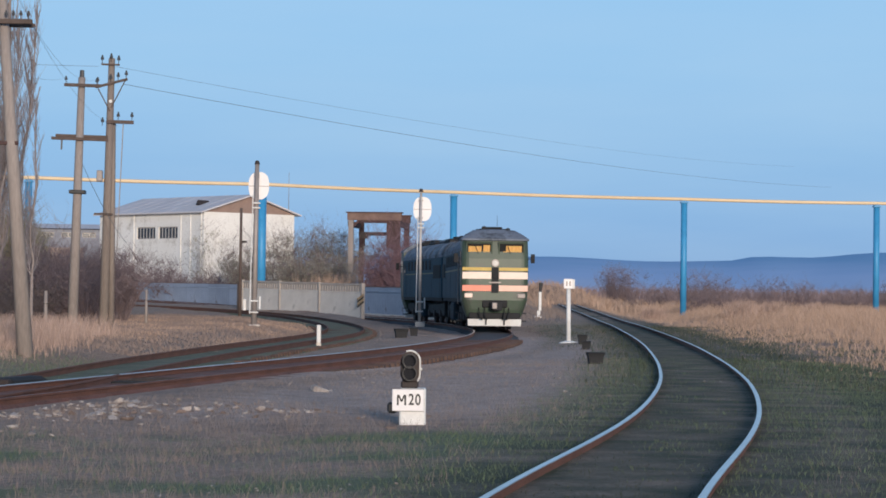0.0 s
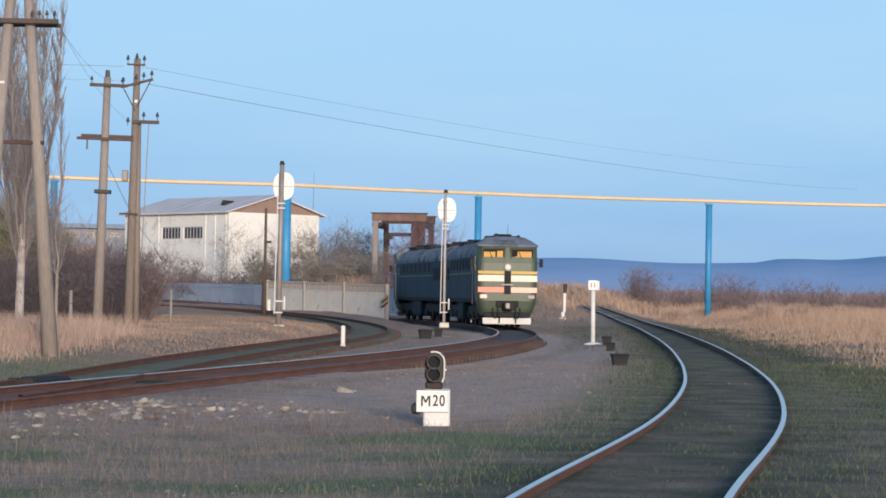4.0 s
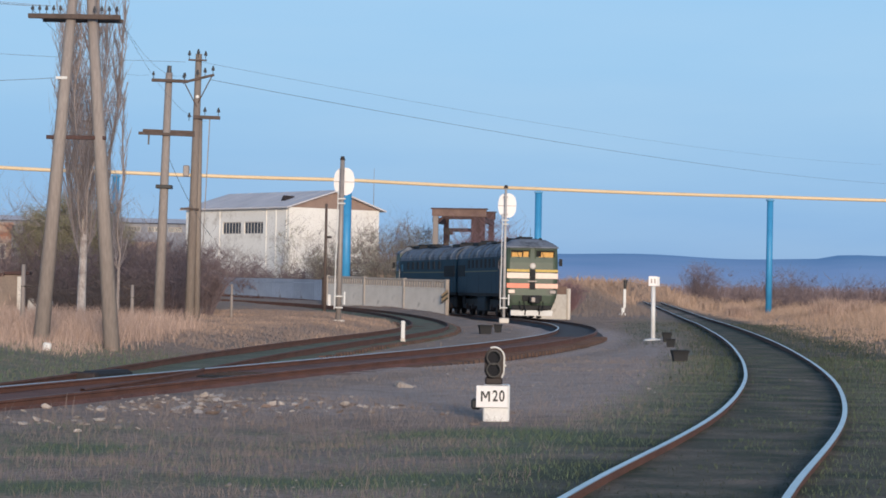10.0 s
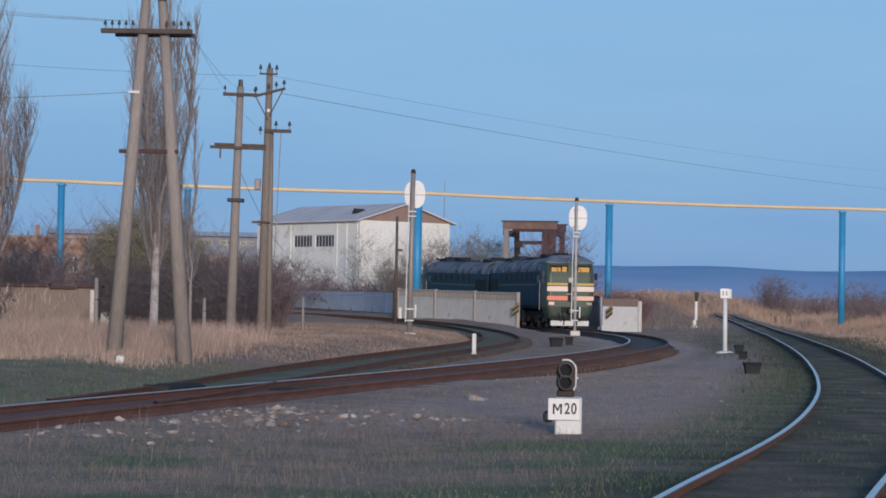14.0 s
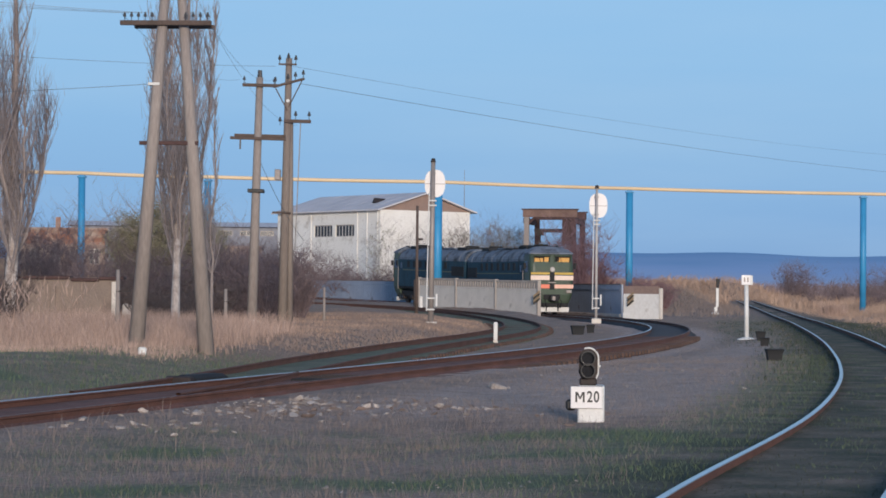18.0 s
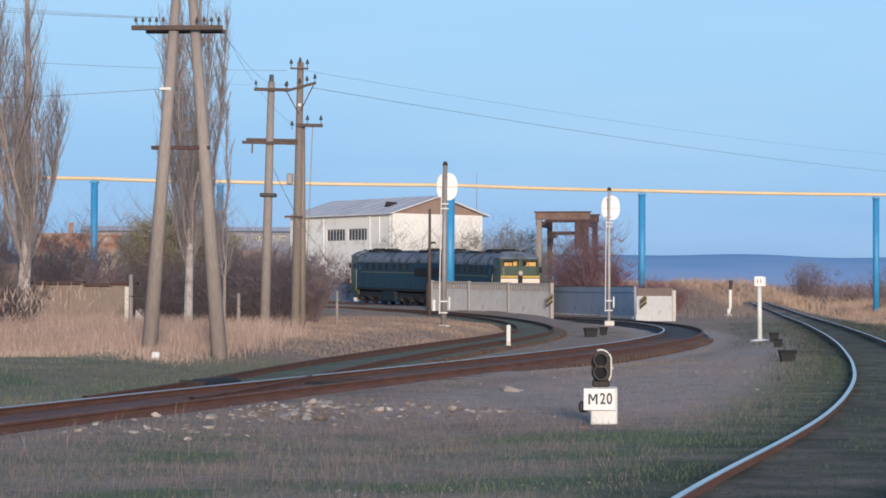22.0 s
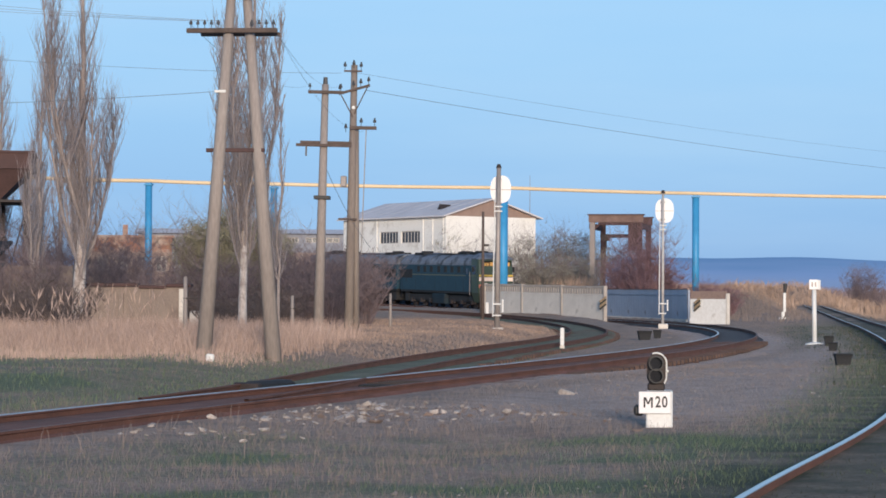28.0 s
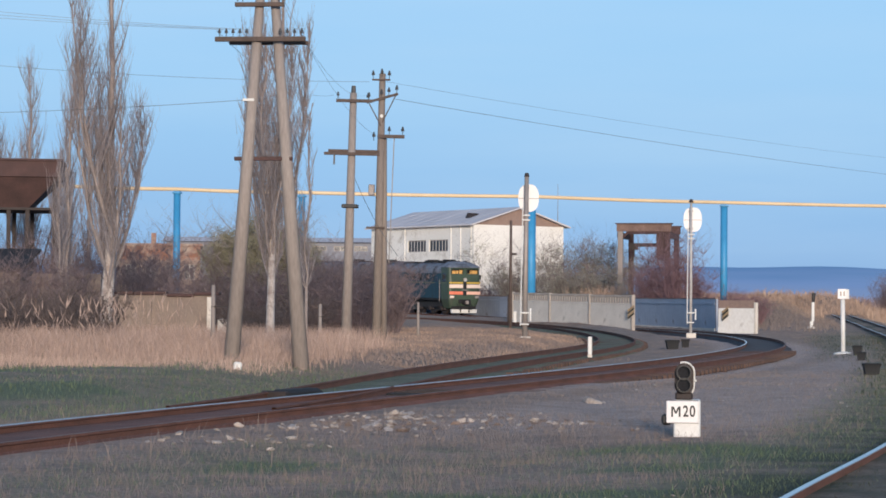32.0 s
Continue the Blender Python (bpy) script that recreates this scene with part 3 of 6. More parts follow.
    dry = np.maximum(dry, 0.95 * smooth(3.2, 6.0, sr + 0.012 * y) * smooth(45, 65, y))
    dry = np.maximum(dry, 0.6 * np.exp(-((x - 11.5) / 4.0) ** 2 - ((y - 198) / 30) ** 2))
    dry = np.maximum(dry, 0.95 * smooth(165, 200, y) * smooth(2, 10, x))
    dry = np.where(y > 230, 0.85, dry)
    gravel = 0.85 * smooth(3.2, 1.2, dm) * (0.25 + 0.75 * smooth(38, 52, y))
    gravel = np.maximum(gravel, 0.55 * smooth(1.5, 3.5, sm) * smooth(-1.5, -3.0, sr) * smooth(26, 33, y) * smooth(110, 80, y))
    turf = turf * (1 - smooth(3.0, 1.0, dm))
    return z, turf, dry, gravel


def steps(*spans):
    out = []
    for a, b, s in spans:
        out += list(np.arange(a, b, s))
    return np.array(out + [spans[-1][1]])


gx = steps((-4400, -1400, 1500), (-1400, -200, 300), (-200, -60, 20), (-60, -20, 1.6), (-20, 18, 0.5), (18, 60, 1.6), (60, 200, 20), (200, 1400, 300), (1400, 4400, 1500))
gy = steps((-4400, -400, 1000), (-400, -20, 40), (-20, 14, 4), (14, 110, 0.5), (110, 230, 1.0), (230, 300, 3), (300, 1000, 70), (1000, 4600, 600))
GX, GY = np.meshgrid(gx, gy)
GZ, TURF, DRY, GRAVEL = ground_and_zone(GX.ravel(), GY.ravel())
_dr, _zr, _sr = near_track(GX.ravel(), GY.ravel(), RIGHT[::2])
TURF_SHADE = np.maximum(smooth(2.6, 1.2, _dr), smooth(0.5, 1.5, _sr))   # share of turf coloured darker for shade round the curve
me = bpy.data.meshes.new("ground")
nx, ny = len(gx), len(gy)
ids = np.arange(nx * ny).reshape(ny, nx)
quads = np.stack([ids[:-1, :-1], ids[:-1, 1:], ids[1:, 1:], ids[1:, :-1]], -1).reshape(-1, 4)
me.from_pydata(np.stack([GX.ravel(), GY.ravel(), GZ], 1).tolist(), [], quads.tolist())
att = me.color_attributes.new("zone", "FLOAT_COLOR", "POINT")
att.data.foreach_set("color", np.stack([TURF, DRY, GRAVEL, TURF_SHADE], 1).astype(np.float32).ravel())
tagged(part("ground", me, M["ground"], smooth=True), "uneven mauve soil, turf and dry grass beside railway tracks", "ground", kind="structure")


def ground_z(x, y):
    return float(ground_and_zone(np.array([x]), np.array([y]))[0][0])


# ---- rails ----
RAIL = [(-0.019, 0.0), (0.019, 0.0), (0.032, -0.004), (0.0325, -0.011), (0.034, -0.03), (0.009, -0.045), (0.009, -0.15), (0.065, -0.165), (0.065, -0.18), (-0.065, -0.18), (-0.065, -0.165), (-0.009, -0.15), (-0.009, -0.045), (-0.034, -0.03), (-0.0325, -0.011), (-0.032, -0.004)]


def rail_mesh(line, offset, start, end, top):
    worn = (0, 1, 2, 14, 15) if top == M["rail_top"] else (0,)
    seg = line[start:end]
    t = np.gradient(seg[:, :2], axis=0)
    t /= np.linalg.norm(t, axis=1)[:, None]
    vs, fs, ms = [], [], []
    n = len(RAIL)
    for (x, y, z), (tx, ty) in zip(seg, t):
        for u, w in RAIL:
            o = offset + u
            vs.append((x + ty * o, y - tx * o, z + w))
    for i in range(len(seg) - 1):
        for k in range(n):
            a, b = i * n + k, i * n + (k + 1) % n
            fs.append((a, b, b + n, a + n))
            ms.append(0 if k in worn else 1)
    me = bpy.data.meshes.new("rail")
    me.from_pydata(vs, [], fs)
    me.materials.append(top)
    me.materials.append(M["rail_rust"])
    me.polygons.foreach_set("material_index", ms)
    return me


def bed_mesh(line, start, end, width, drop):
    """A ballast bed with a low crown and ragged shoulders."""
    seg = line[start:end]
    t = np.gradient(seg[:, :2], axis=0)
    t /= np.linalg.norm(t, axis=1)[:, None]
    cols = [-width, -width * 0.84, -width * 0.62, -0.4, 0, 0.4, width * 0.62, width * 0.84, width]
    vs, fs = [], []
    for i, ((x, y, z), (tx, ty)) in enumerate(zip(seg, t)):
        for j, o in enumerate(cols):
            jit = (rng.random() - 0.5) * (0.35 if abs(o) == width else 0.08)
            fall = drop[0] + (drop[1] - drop[0]) * float(smooth(46, 60, y))
            dz = -fall - 0.20 if abs(o) == width else -fall + (rng.random() - 0.5) * 0.012 - (0.03 if abs(o) > 1.2 else 0)
            vs.append((x + ty * (o + jit), y - tx * (o + jit), z + dz))
    n = len(cols)
    for i in range(len(seg) - 1):
        for j in range(n - 1):
            a = i * n + j
            fs.append((a, a + 1, a + n + 1, a + n))
    me = bpy.data.meshes.new("ballast")
    me.from_pydata(vs, [], fs)
    return me


def track(name, line, start, end, label, bed, tops, width, drop):
    root = empty(name, Matrix(), label, "railway track", kind="structure")
    for o, top in zip((-0.796, 0.796), tops):
        part("rail", rail_mesh(line, o, start, end, top), None, root, smooth=False)
    for mat_, b0, b1 in bed:
        part("ballast", bed_mesh(line, b0, b1, width, drop), mat_, root, smooth=True)
    return root


track_main = track("railway_track", MAIN, 34, len(MAIN), "rusty curved railway track on reddish ballast", ((M["ballast"], 34, 106), (M["ballast_far"], 105, len(MAIN))), (M["rail_top"], M["rail_dull"]), 1.04, (0.10, 0.14))
track_branch = track("railway_track", BRANCH, 0, len(BRANCH), "overgrown rusty siding track curving behind the signals", ((M["siding"], 0, len(BRANCH)),), (M["rail_rust"], M["rail_rust"]), 1.4, (0.125, 0.15))
track_right = track("railway_track", RIGHT, 0, len(RIGHT), "curved railway track with polished rails in short grass", ((M["ballast_dark"], 0, len(RIGHT)),), (M["rail_top"], M["rail_top"]), 1.5, (0.13, 0.15))

# ---- distance ----
def ridge():
    """Far flat-topped hills across the plain."""
    vs, fs = [], []
    ang = np.linspace(radians(-60), radians(60), 241)
    for i, a in enumerate(ang):
        r = 3200
        top = 55 + 2.0 * math.sin(a * 31) + 1.4 * math.sin(a * 83 + 1) + (7 * float(smooth(0.155, 0.17, a)) + 4 * float(smooth(0.19, 0.215, a)))
        for rr, z in ((r - 900, -2), (r - 500, top * 0.35), (r - 120, top * 0.85), (r, top), (r + 700, top), (r + 800, -2)):
            vs.append((math.sin(a) * rr, math.cos(a) * rr, z))
    n = 6
    for i in range(len(ang) - 1):
        for k in range(n - 1):
            q = i * n + k
            fs.append((q, q + n, q + n + 1, q + 1))
    me = bpy.data.meshes.new("hills")
    me.from_pydata(vs, [], fs)
    return me


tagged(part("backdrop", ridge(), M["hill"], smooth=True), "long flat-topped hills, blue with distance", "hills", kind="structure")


# ---- plants ----
def blades(name, count, region, height, width, mat_, label, keep=None, head=0.0, clump=0.0, lean=0.35, grow=None):
    """Many grass blades on the ground within a region; keep(x, y) gives the chance that one grows."""
    x0, x1, y0, y1 = region
    px, py = rng.uniform(x0, x1, count), rng.uniform(y0, y1, count)
    if clump:
        c = count // 12
        cx, cy = rng.uniform(x0, x1, c), rng.uniform(y0, y1, c)
        who = rng.integers(0, c, count)
        px, py = cx[who] + rng.normal(0, clump, count), cy[who] + rng.normal(0, clump, count)
    if keep is not None:
        k = rng.random(count) < keep(px, py)
        px, py = px[k], py[k]
    n = len(px)
    z = ground_and_zone(px, py)[0] - 0.02
    h = rng.uniform(height[0], height[1], n) * (1.0 if grow is None else grow(px, py))
    az, ln = rng.uniform(0, 2 * np.pi, n), rng.uniform(0.05, lean, n)
    w = width * rng.uniform(0.6, 1.3, n)
    fx, fy = np.cos(az), np.sin(az)
    face = rng.uniform(-0.9, 0.9, n)
    wx, wy = np.cos(face) * w, np.sin(face) * w
    base = np.stack([px, py, z], 1)
    mid = base + np.stack([fx * h * ln * 0.35, fy * h * ln * 0.35, h * 0.6], 1)
    tip = base + np.stack([fx * h * ln, fy * h * ln, h], 1)
    side = np.stack([wx, wy, np.zeros(n)], 1)
    if head:
        hw = side * head
        nk = base + (tip - base) * 0.78
        v = np.stack([base - side, base + side, nk, nk - hw * 0.9 + (tip - nk) * 0.35, tip, nk + hw * 0.9 + (tip - nk) * 0.35], 1).reshape(-1, 3)
        f = (np.arange(n)[:, None] * 6)
        faces = [list(r) for r in (f + np.array([0, 1, 2])).tolist()] + [list(r) for r in (f + np.array([2, 5, 4, 3])).tolist()]
    else:
        v = np.stack([base - side, base + side, mid + side * 0.7, mid - side * 0.7, tip], 1).reshape(-1, 3)
        f = (np.arange(n)[:, None] * 5)
        faces = (f + np.array([0, 1, 2, 3])).tolist() + (f + np.array([3, 2, 4])).tolist()
    me = bpy.data.meshes.new(name)
    me.from_pydata(v.tolist(), [], faces)
    return tagged(part(name, me, mat_), label, "grass", kind="stuff")


def clear_of_tracks(px, py, gap=1.3):
    k = np.ones_like(px)
    for line in (MAIN, BRANCH, RIGHT):
        d = near_track(px, py, line)[0]
        k = k * (d > gap)
    return k


def turf_share(px, py):
    return np.clip(ground_and_zone(px, py)[1] * 1.1 - 0.1, 0, 1) * clear_of_tracks(px, py, 0.9)


def dead_share(px, py):
    z, t, d, g = ground_and_zone(px, py)
    far_side = near_track(px, py, RIGHT[::2])[2] > 0
    return np.clip(1 - g * 0.9, 0.06, 1) * np.clip(1.15 - 1.5 * t, 0.04, 1) * np.where(far_side, 0.25, 1.0) * clear_of_tracks(px, py, 1.5)


def reed_share(px, py):
    dm, _, sm = near_track(px, py, MAIN[::2])
    db, _, sb = near_track(px, py, BRANCH[::2])
    left = -np.minimum(sm, sb)
    edge = py + 2.6 * np.sin(px * 0.8) + 1.6 * np.sin(px * 2.1 + 1.0)
    return smooth(4.4, 6.0, left) * smooth(43.5, 51, edge)


def field_share(px, py):
    d, _, s = near_track(px, py, RIGHT[::2])
    return (px < 0.26 * py + 3) * np.maximum(smooth(3.4, 6.0, s + 0.012 * py), smooth(185, 205, py) * smooth(-2.2, -4.0, s) * smooth(8, 14, px)) * (0.55 + 0.45 * smooth(0.2, 0.6, 0.5 + 0.5 * np.sin(px * 0.5) * np.cos(py * 0.13)))


def mound_share(px, py):
    return np.exp(-((px - 11.5) / 4.5) ** 2 - ((py - 195) / 32) ** 2) * clear_of_tracks(px, py, 2.0)


def limb(p, d, length, r0, r1, n, wander, up):
    """A wandering limb from p along d."""
    out = [(p.copy(), r0)]
    d = d.normalized()
    for i in range(n):
        d = (d + Vector((random.gauss(0, wander), random.gauss(0, wander), random.gauss(0, wander * 0.5) + up))).normalized()
        p = p + d * (length / n)
        out.append((p.copy(), r0 + (r1 - r0) * (i + 1) / n))
    return out


def poplar(name, x, y, h, spread, limbs, seed, label, pale=0.0, stems=1, z=None, lean=0.0, shoots_each=11, bulk=1.0):
    """A bare columnar poplar: trunk, steep limbs, fans of thin shoots."""
    random.seed(seed)
    root = empty(name, pose(x, y, (ground_z(x, y) if z is None else z) - 0.1), label, "tree", "bare poplars")
    trunks, shoots = [], []
    bole = limb(Vector((0, 0, 0)), Vector((lean, 0, 1)), h * 0.24, 0.020 * h * bulk, 0.015 * h * bulk, 5, 0.02, 0.03)
    for s in range(stems):
        a0 = 2 * math.pi * s / stems + random.uniform(-0.4, 0.4)
        lean_out = 0.0 if s == 0 else spread / h * random.uniform(1.4, 3.2)
        p0, r0 = bole[random.randint(2, 5) if s else 5]
        d = Vector((math.cos(a0) * lean_out + lean, math.sin(a0) * lean_out, 1))
        ln0 = h * (0.76 if s == 0 else random.uniform(0.50, 0.72))
        rr0, reach = r0 * (0.85 if s == 0 else 0.36), (0.0 if s == 0 else spread * random.uniform(0.4, 1.1))
        ln0 *= 1.0 - 0.30 * reach / spread
        tr, wob = [], Vector((0, 0, 0))
        for q in range(13):
            f = q / 12
            wob = wob + Vector((random.gauss(0, 0.05), random.gauss(0, 0.05), 0)) * (q > 0)
            out_ = reach * (1 - math.exp(-2.2 * f)) - 0.25 * reach * max(0, f - 0.6)
            tr.append((p0 + Vector((math.cos(a0) * out_ + lean * ln0 * f, math.sin(a0) * out_, ln0 * f)) + wob, rr0 + (0.016 - rr0) * f))
        trunks.append(tr)
        for k in range(limbs // stems):
            f = 0.02 + 0.95 * (k + random.random()) / (limbs // stems)
            i = min(int(f * 12), 11)
            p, rr = tr[i]
            a = random.uniform(0, 2 * math.pi)
            tilt = random.uniform(0.18, 0.5)
            ln = min(spread * random.uniform(0.8, 1.6), 3.4) * (1.05 - f * 0.6)
            lb = limb(p, Vector((math.cos(a) * tilt, math.sin(a) * tilt, 1)), ln, rr * 0.35 + 0.010, 0.009, 6, 0.06, 0.10)
            shoots.append(lb)
            for q in range(shoots_each):
                j = random.randint(0, 5)
                b = random.uniform(0, 2 * math.pi)
                sh = limb(lb[j][0], Vector((math.cos(b) * 0.42, math.sin(b) * 0.42, 1)), ln * random.uniform(0.25, 0.6), 0.0075, 0.0035, 3, 0.08, 0.10)
                shoots.append(sh)
                b = random.uniform(0, 2 * math.pi)
                shoots.append(limb(sh[random.randint(1, 3)][0], Vector((math.cos(b) * 0.4, math.sin(b) * 0.4, 1)), ln * random.uniform(0.15, 0.38), 0.0065, 0.0035, 1, 0.1, 0.08))
    part("trunk", tubes([bole], 10), M["pale_bark"] if pale else M["bark"], root, "pale peeling lower trunk" if pale else "", smooth=True)
    for tr in trunks:
        part("limb", tubes([tr], 7), M["bark"], root, smooth=True)
    part("crown", tubes(shoots, 3), M["twig"], root, "steep bare branches")
    return root


def shrub(name, x, y, h, w, stems, seed, mat_, label, leaves=None, leaf_count=0, leaf_size=0.12, z=None, category="shrub", group="", thick=1.0, twigs=9, fine=2):
    """A many-stemmed bush, bare or with small leaf clumps."""
    random.seed(seed)
    root = empty(name, pose(x, y, (ground_z(x, y) if z is None else z) - 0.05), label, category, group)
    paths, tips = [], []
    for k in range(stems):
        a, u = random.uniform(0, 2 * math.pi), random.random() ** 0.6
        d = Vector((math.cos(a) * u * w / h * 0.9, math.sin(a) * u * w / h * 0.9, 1))
        ln = h * random.uniform(0.65, 1.05)
        st = limb(Vector((math.cos(a) * u * w * 0.22, math.sin(a) * u * w * 0.22, 0)), d, ln, 0.022 * thick * random.uniform(0.6, 1.2), 0.006 * thick, 4, 0.12, 0.02)
        paths.append(st)
        for q in range(twigs):
            j = random.randint(1, 4)
            b = random.uniform(0, 2 * math.pi)
            tw = limb(st[j][0], Vector((math.cos(b), math.sin(b), random.uniform(0.3, 1.4))), ln * random.uniform(0.15, 0.38), 0.008 * thick, 0.004 * thick, 2, 0.16, 0.06)
            paths.append(tw)
            tips += [p for p, _ in tw[1:]]
            for _ in range(fine):
                b = random.uniform(0, 2 * math.pi)
                paths.append(limb(tw[random.randint(0, 2)][0], Vector((math.cos(b), math.sin(b), 1.0)), ln * random.uniform(0.10, 0.24), 0.006 * thick, 0.003 * thick, 1, 0.2, 0.03))
    part("branchwork", tubes(paths, 3), mat_, root)
    if leaves:
        vs, fs = [], []
        tips = [p for p in tips if (p.x * p.x + p.y * p.y) / (w * 1.15) ** 2 + ((p.z - 0.55 * h) / (0.58 * h)) ** 2 < 1.0]
        for k in range(leaf_count):
            p = random.choice(tips) + Vector((random.gauss(0, 0.14), random.gauss(0, 0.14), random.gauss(0, 0.12)))
            q = Euler((random.uniform(0, 6.3), random.uniform(0, 6.3), random.uniform(0, 6.3))).to_matrix()
            s = leaf_size * random.uniform(0.5, 1.2)
            b = len(vs)
            for c in ((-0.6, 0, 0), (0.4, -0.26, 0.05), (0.4, 0.26, 0.05)):
                vs.append(p + q @ (Vector(c) * s))
            fs.append((b, b + 1, b + 2))
        lm = bpy.data.meshes.new("leaves")
        lm.from_pydata(vs, [], fs)
        part("crown", lm, leaves, root, "sparse spring leaves")
    return root

# ---- pipeline ----
PIPE_Z = 9.5
PILLARS = [(-47.5, 147.0, 0.25), (-39.6, 151.4, 0.25), (-32.1, 155.8, 0.24), (-24.0, 160.1, 0.24), (-7.95, 165.0, 0.34), (6.23, 173.6, 0.27), (24.75, 180.0, 0.25), (40.7, 182.6, 0.25), (56.0, 185.0, 0.25)]


def pipeline():
    root = empty("gas_pipe", Matrix(), "overhead yellow gas pipe crossing the railway on pillars", "pipe", kind="structure")
    ends = [(-75.0, 137.0)] + [(x, y) for x, y, r in PILLARS] + [(80.0, 189.0)]
    for (x0, y0), (x1, y1) in zip(ends[:-1], ends[1:]):
        sag = 0.05
        pts = [(Vector((x0 + (x1 - x0) * f, y0 + (y1 - y0) * f, PIPE_Z - sag * math.sin(f * math.pi))), 0.135) for f in (0, 0.25, 0.5, 0.75, 1)]
        part("pipe_length", tubes([pts], 10), M["pipe"], root, smooth=True)
    for x, y, r in PILLARS:
        p = empty("pipe_pillar", pose(x, y, ground_z(x, y)), "blue painted steel pipe pillar carrying a gas pipe", "pillar", "pipeline pillars")
        top = PIPE_Z - 0.16 - ground_z(x, y)
        part("column", cyl(bmesh.new(), (0, 0, -0.2), (0, 0, top - 0.16), r, sides=14), M["pillar"], p, smooth=True)
        part("saddle", boxes((-r - 0.05, r + 0.05, -r - 0.05, r + 0.05, top - 0.16, top - 0.05), (-0.2, 0.2, -0.2, 0.2, top - 0.05, top + 0.03), bevel=0.01), M["pillar"], p)


pipeline()


# ---- signals and posts ----
PLATE_AT, PLATE_TURN = main_at(21.0), -math.degrees(float(heading(21.0)))

def disc_mast(x, y, z, h, disc_z, r, lean, label, paint, girth=1.0):
    """A tall signal mast seen from behind: round white backing board, ladder with hoops, foot."""
    root = empty("signal_mast", pose(x, y, z, 0, lean, 0), label, "railway signal", "signal masts")
    bm = cyl(bmesh.new(), (0, 0, -0.1), (0, 0, h), 0.12 * girth, 0.095 * girth, 12)
    part("mast", bm, paint, root, smooth=True)
    part("cap", cyl(bmesh.new(), (0, 0, h), (0, 0, h + 0.16), 0.12, 0.07, 12), M["iron"], root)
    part("footing", boxes((-0.22, 0.26, -0.22, 0.22, -0.15, 0.10), bevel=0.03), M["concrete"], root)
    bm = bmesh.new()
    ring0, ring1 = [], []
    for k in range(28):
        a = 2 * math.pi * k / 28
        c, s = math.cos(a), math.sin(a)
        c, s = math.copysign(abs(c) ** 0.8, c) * r * 0.88, math.copysign(abs(s) ** 0.8, s) * r * 1.18
        ring0.append((c + 0.08, 0.20, disc_z + s))
        ring1.append((c * 0.97 + 0.08, 0.24, disc_z + s * 0.97))
    loft(bm, [ring0, ring1])
    board = part("backing_board", bm, M["white_disc"], root, "white round backing board")
    part("seam", boxes((-r * 0.86 + 0.08, r * 0.86 + 0.08, 0.185, 0.198, disc_z - 0.03, disc_z - 0.005)), M["steel"], board)
    for k, (zz, s) in enumerate(((disc_z + 0.42, 0.09), (disc_z - 0.45, 0.09))):
        part("lamp_housing", cyl(bmesh.new(), (0.02, 0.24, zz), (0.02, 0.55, zz), 0.17, 0.17, 14), M["black"], root)
        part("bracket", boxes((-0.10, 0.10, -0.02, 0.22, zz - 0.03, zz + 0.03)), M["steel"], root)
    part("ladder_stile", tubes([[(Vector((-0.185, -0.10, 0.55)), 0.026), (Vector((-0.145, -0.10, disc_z - 0.4)), 0.022)]], 5), M["white"], root, "white ladder stile")
    for zz in (0.62, 1.1, disc_z - 0.75, disc_z - 0.95):
        part("clamp", boxes((-0.17, 0.17, -0.16, 0.14, zz - 0.03, zz + 0.03), bevel=0.01), M["white"], root)
    part("guard", boxes((0.20, 0.27, -0.05, 0.05, 0.75, 1.3), bevel=0.01), M["white"], root)
    return root


disc_mast(-4.93, 96.9, 0.2, 6.9, 6.0, 0.50, 0.4, "tall signal mast with a white round board and ladder", M["steel"])
disc_mast(2.46, 114.0, 0.2, 6.6, 5.75, 0.52, 0.0, "pale signal mast with a white round board by the track", M["pale_mast"], 0.62)


def lettered(text, size, mat_, parent, m, label):
    cu = bpy.data.curves.new("lettering", "FONT")
    cu.body, cu.size, cu.align_x, cu.align_y, cu.extrude, cu.offset = text, size, "CENTER", "CENTER", 0.002, 0.0035
    tmp = new("lettering", cu)
    bpy.context.view_layer.update()
    me = bpy.data.meshes.new_from_object(tmp.evaluated_get(bpy.context.evaluated_depsgraph_get()))
    bpy.data.objects.remove(tmp)
    ob = part("lettering", me, mat_, parent, label)
    ob.matrix_basis = m
    return ob


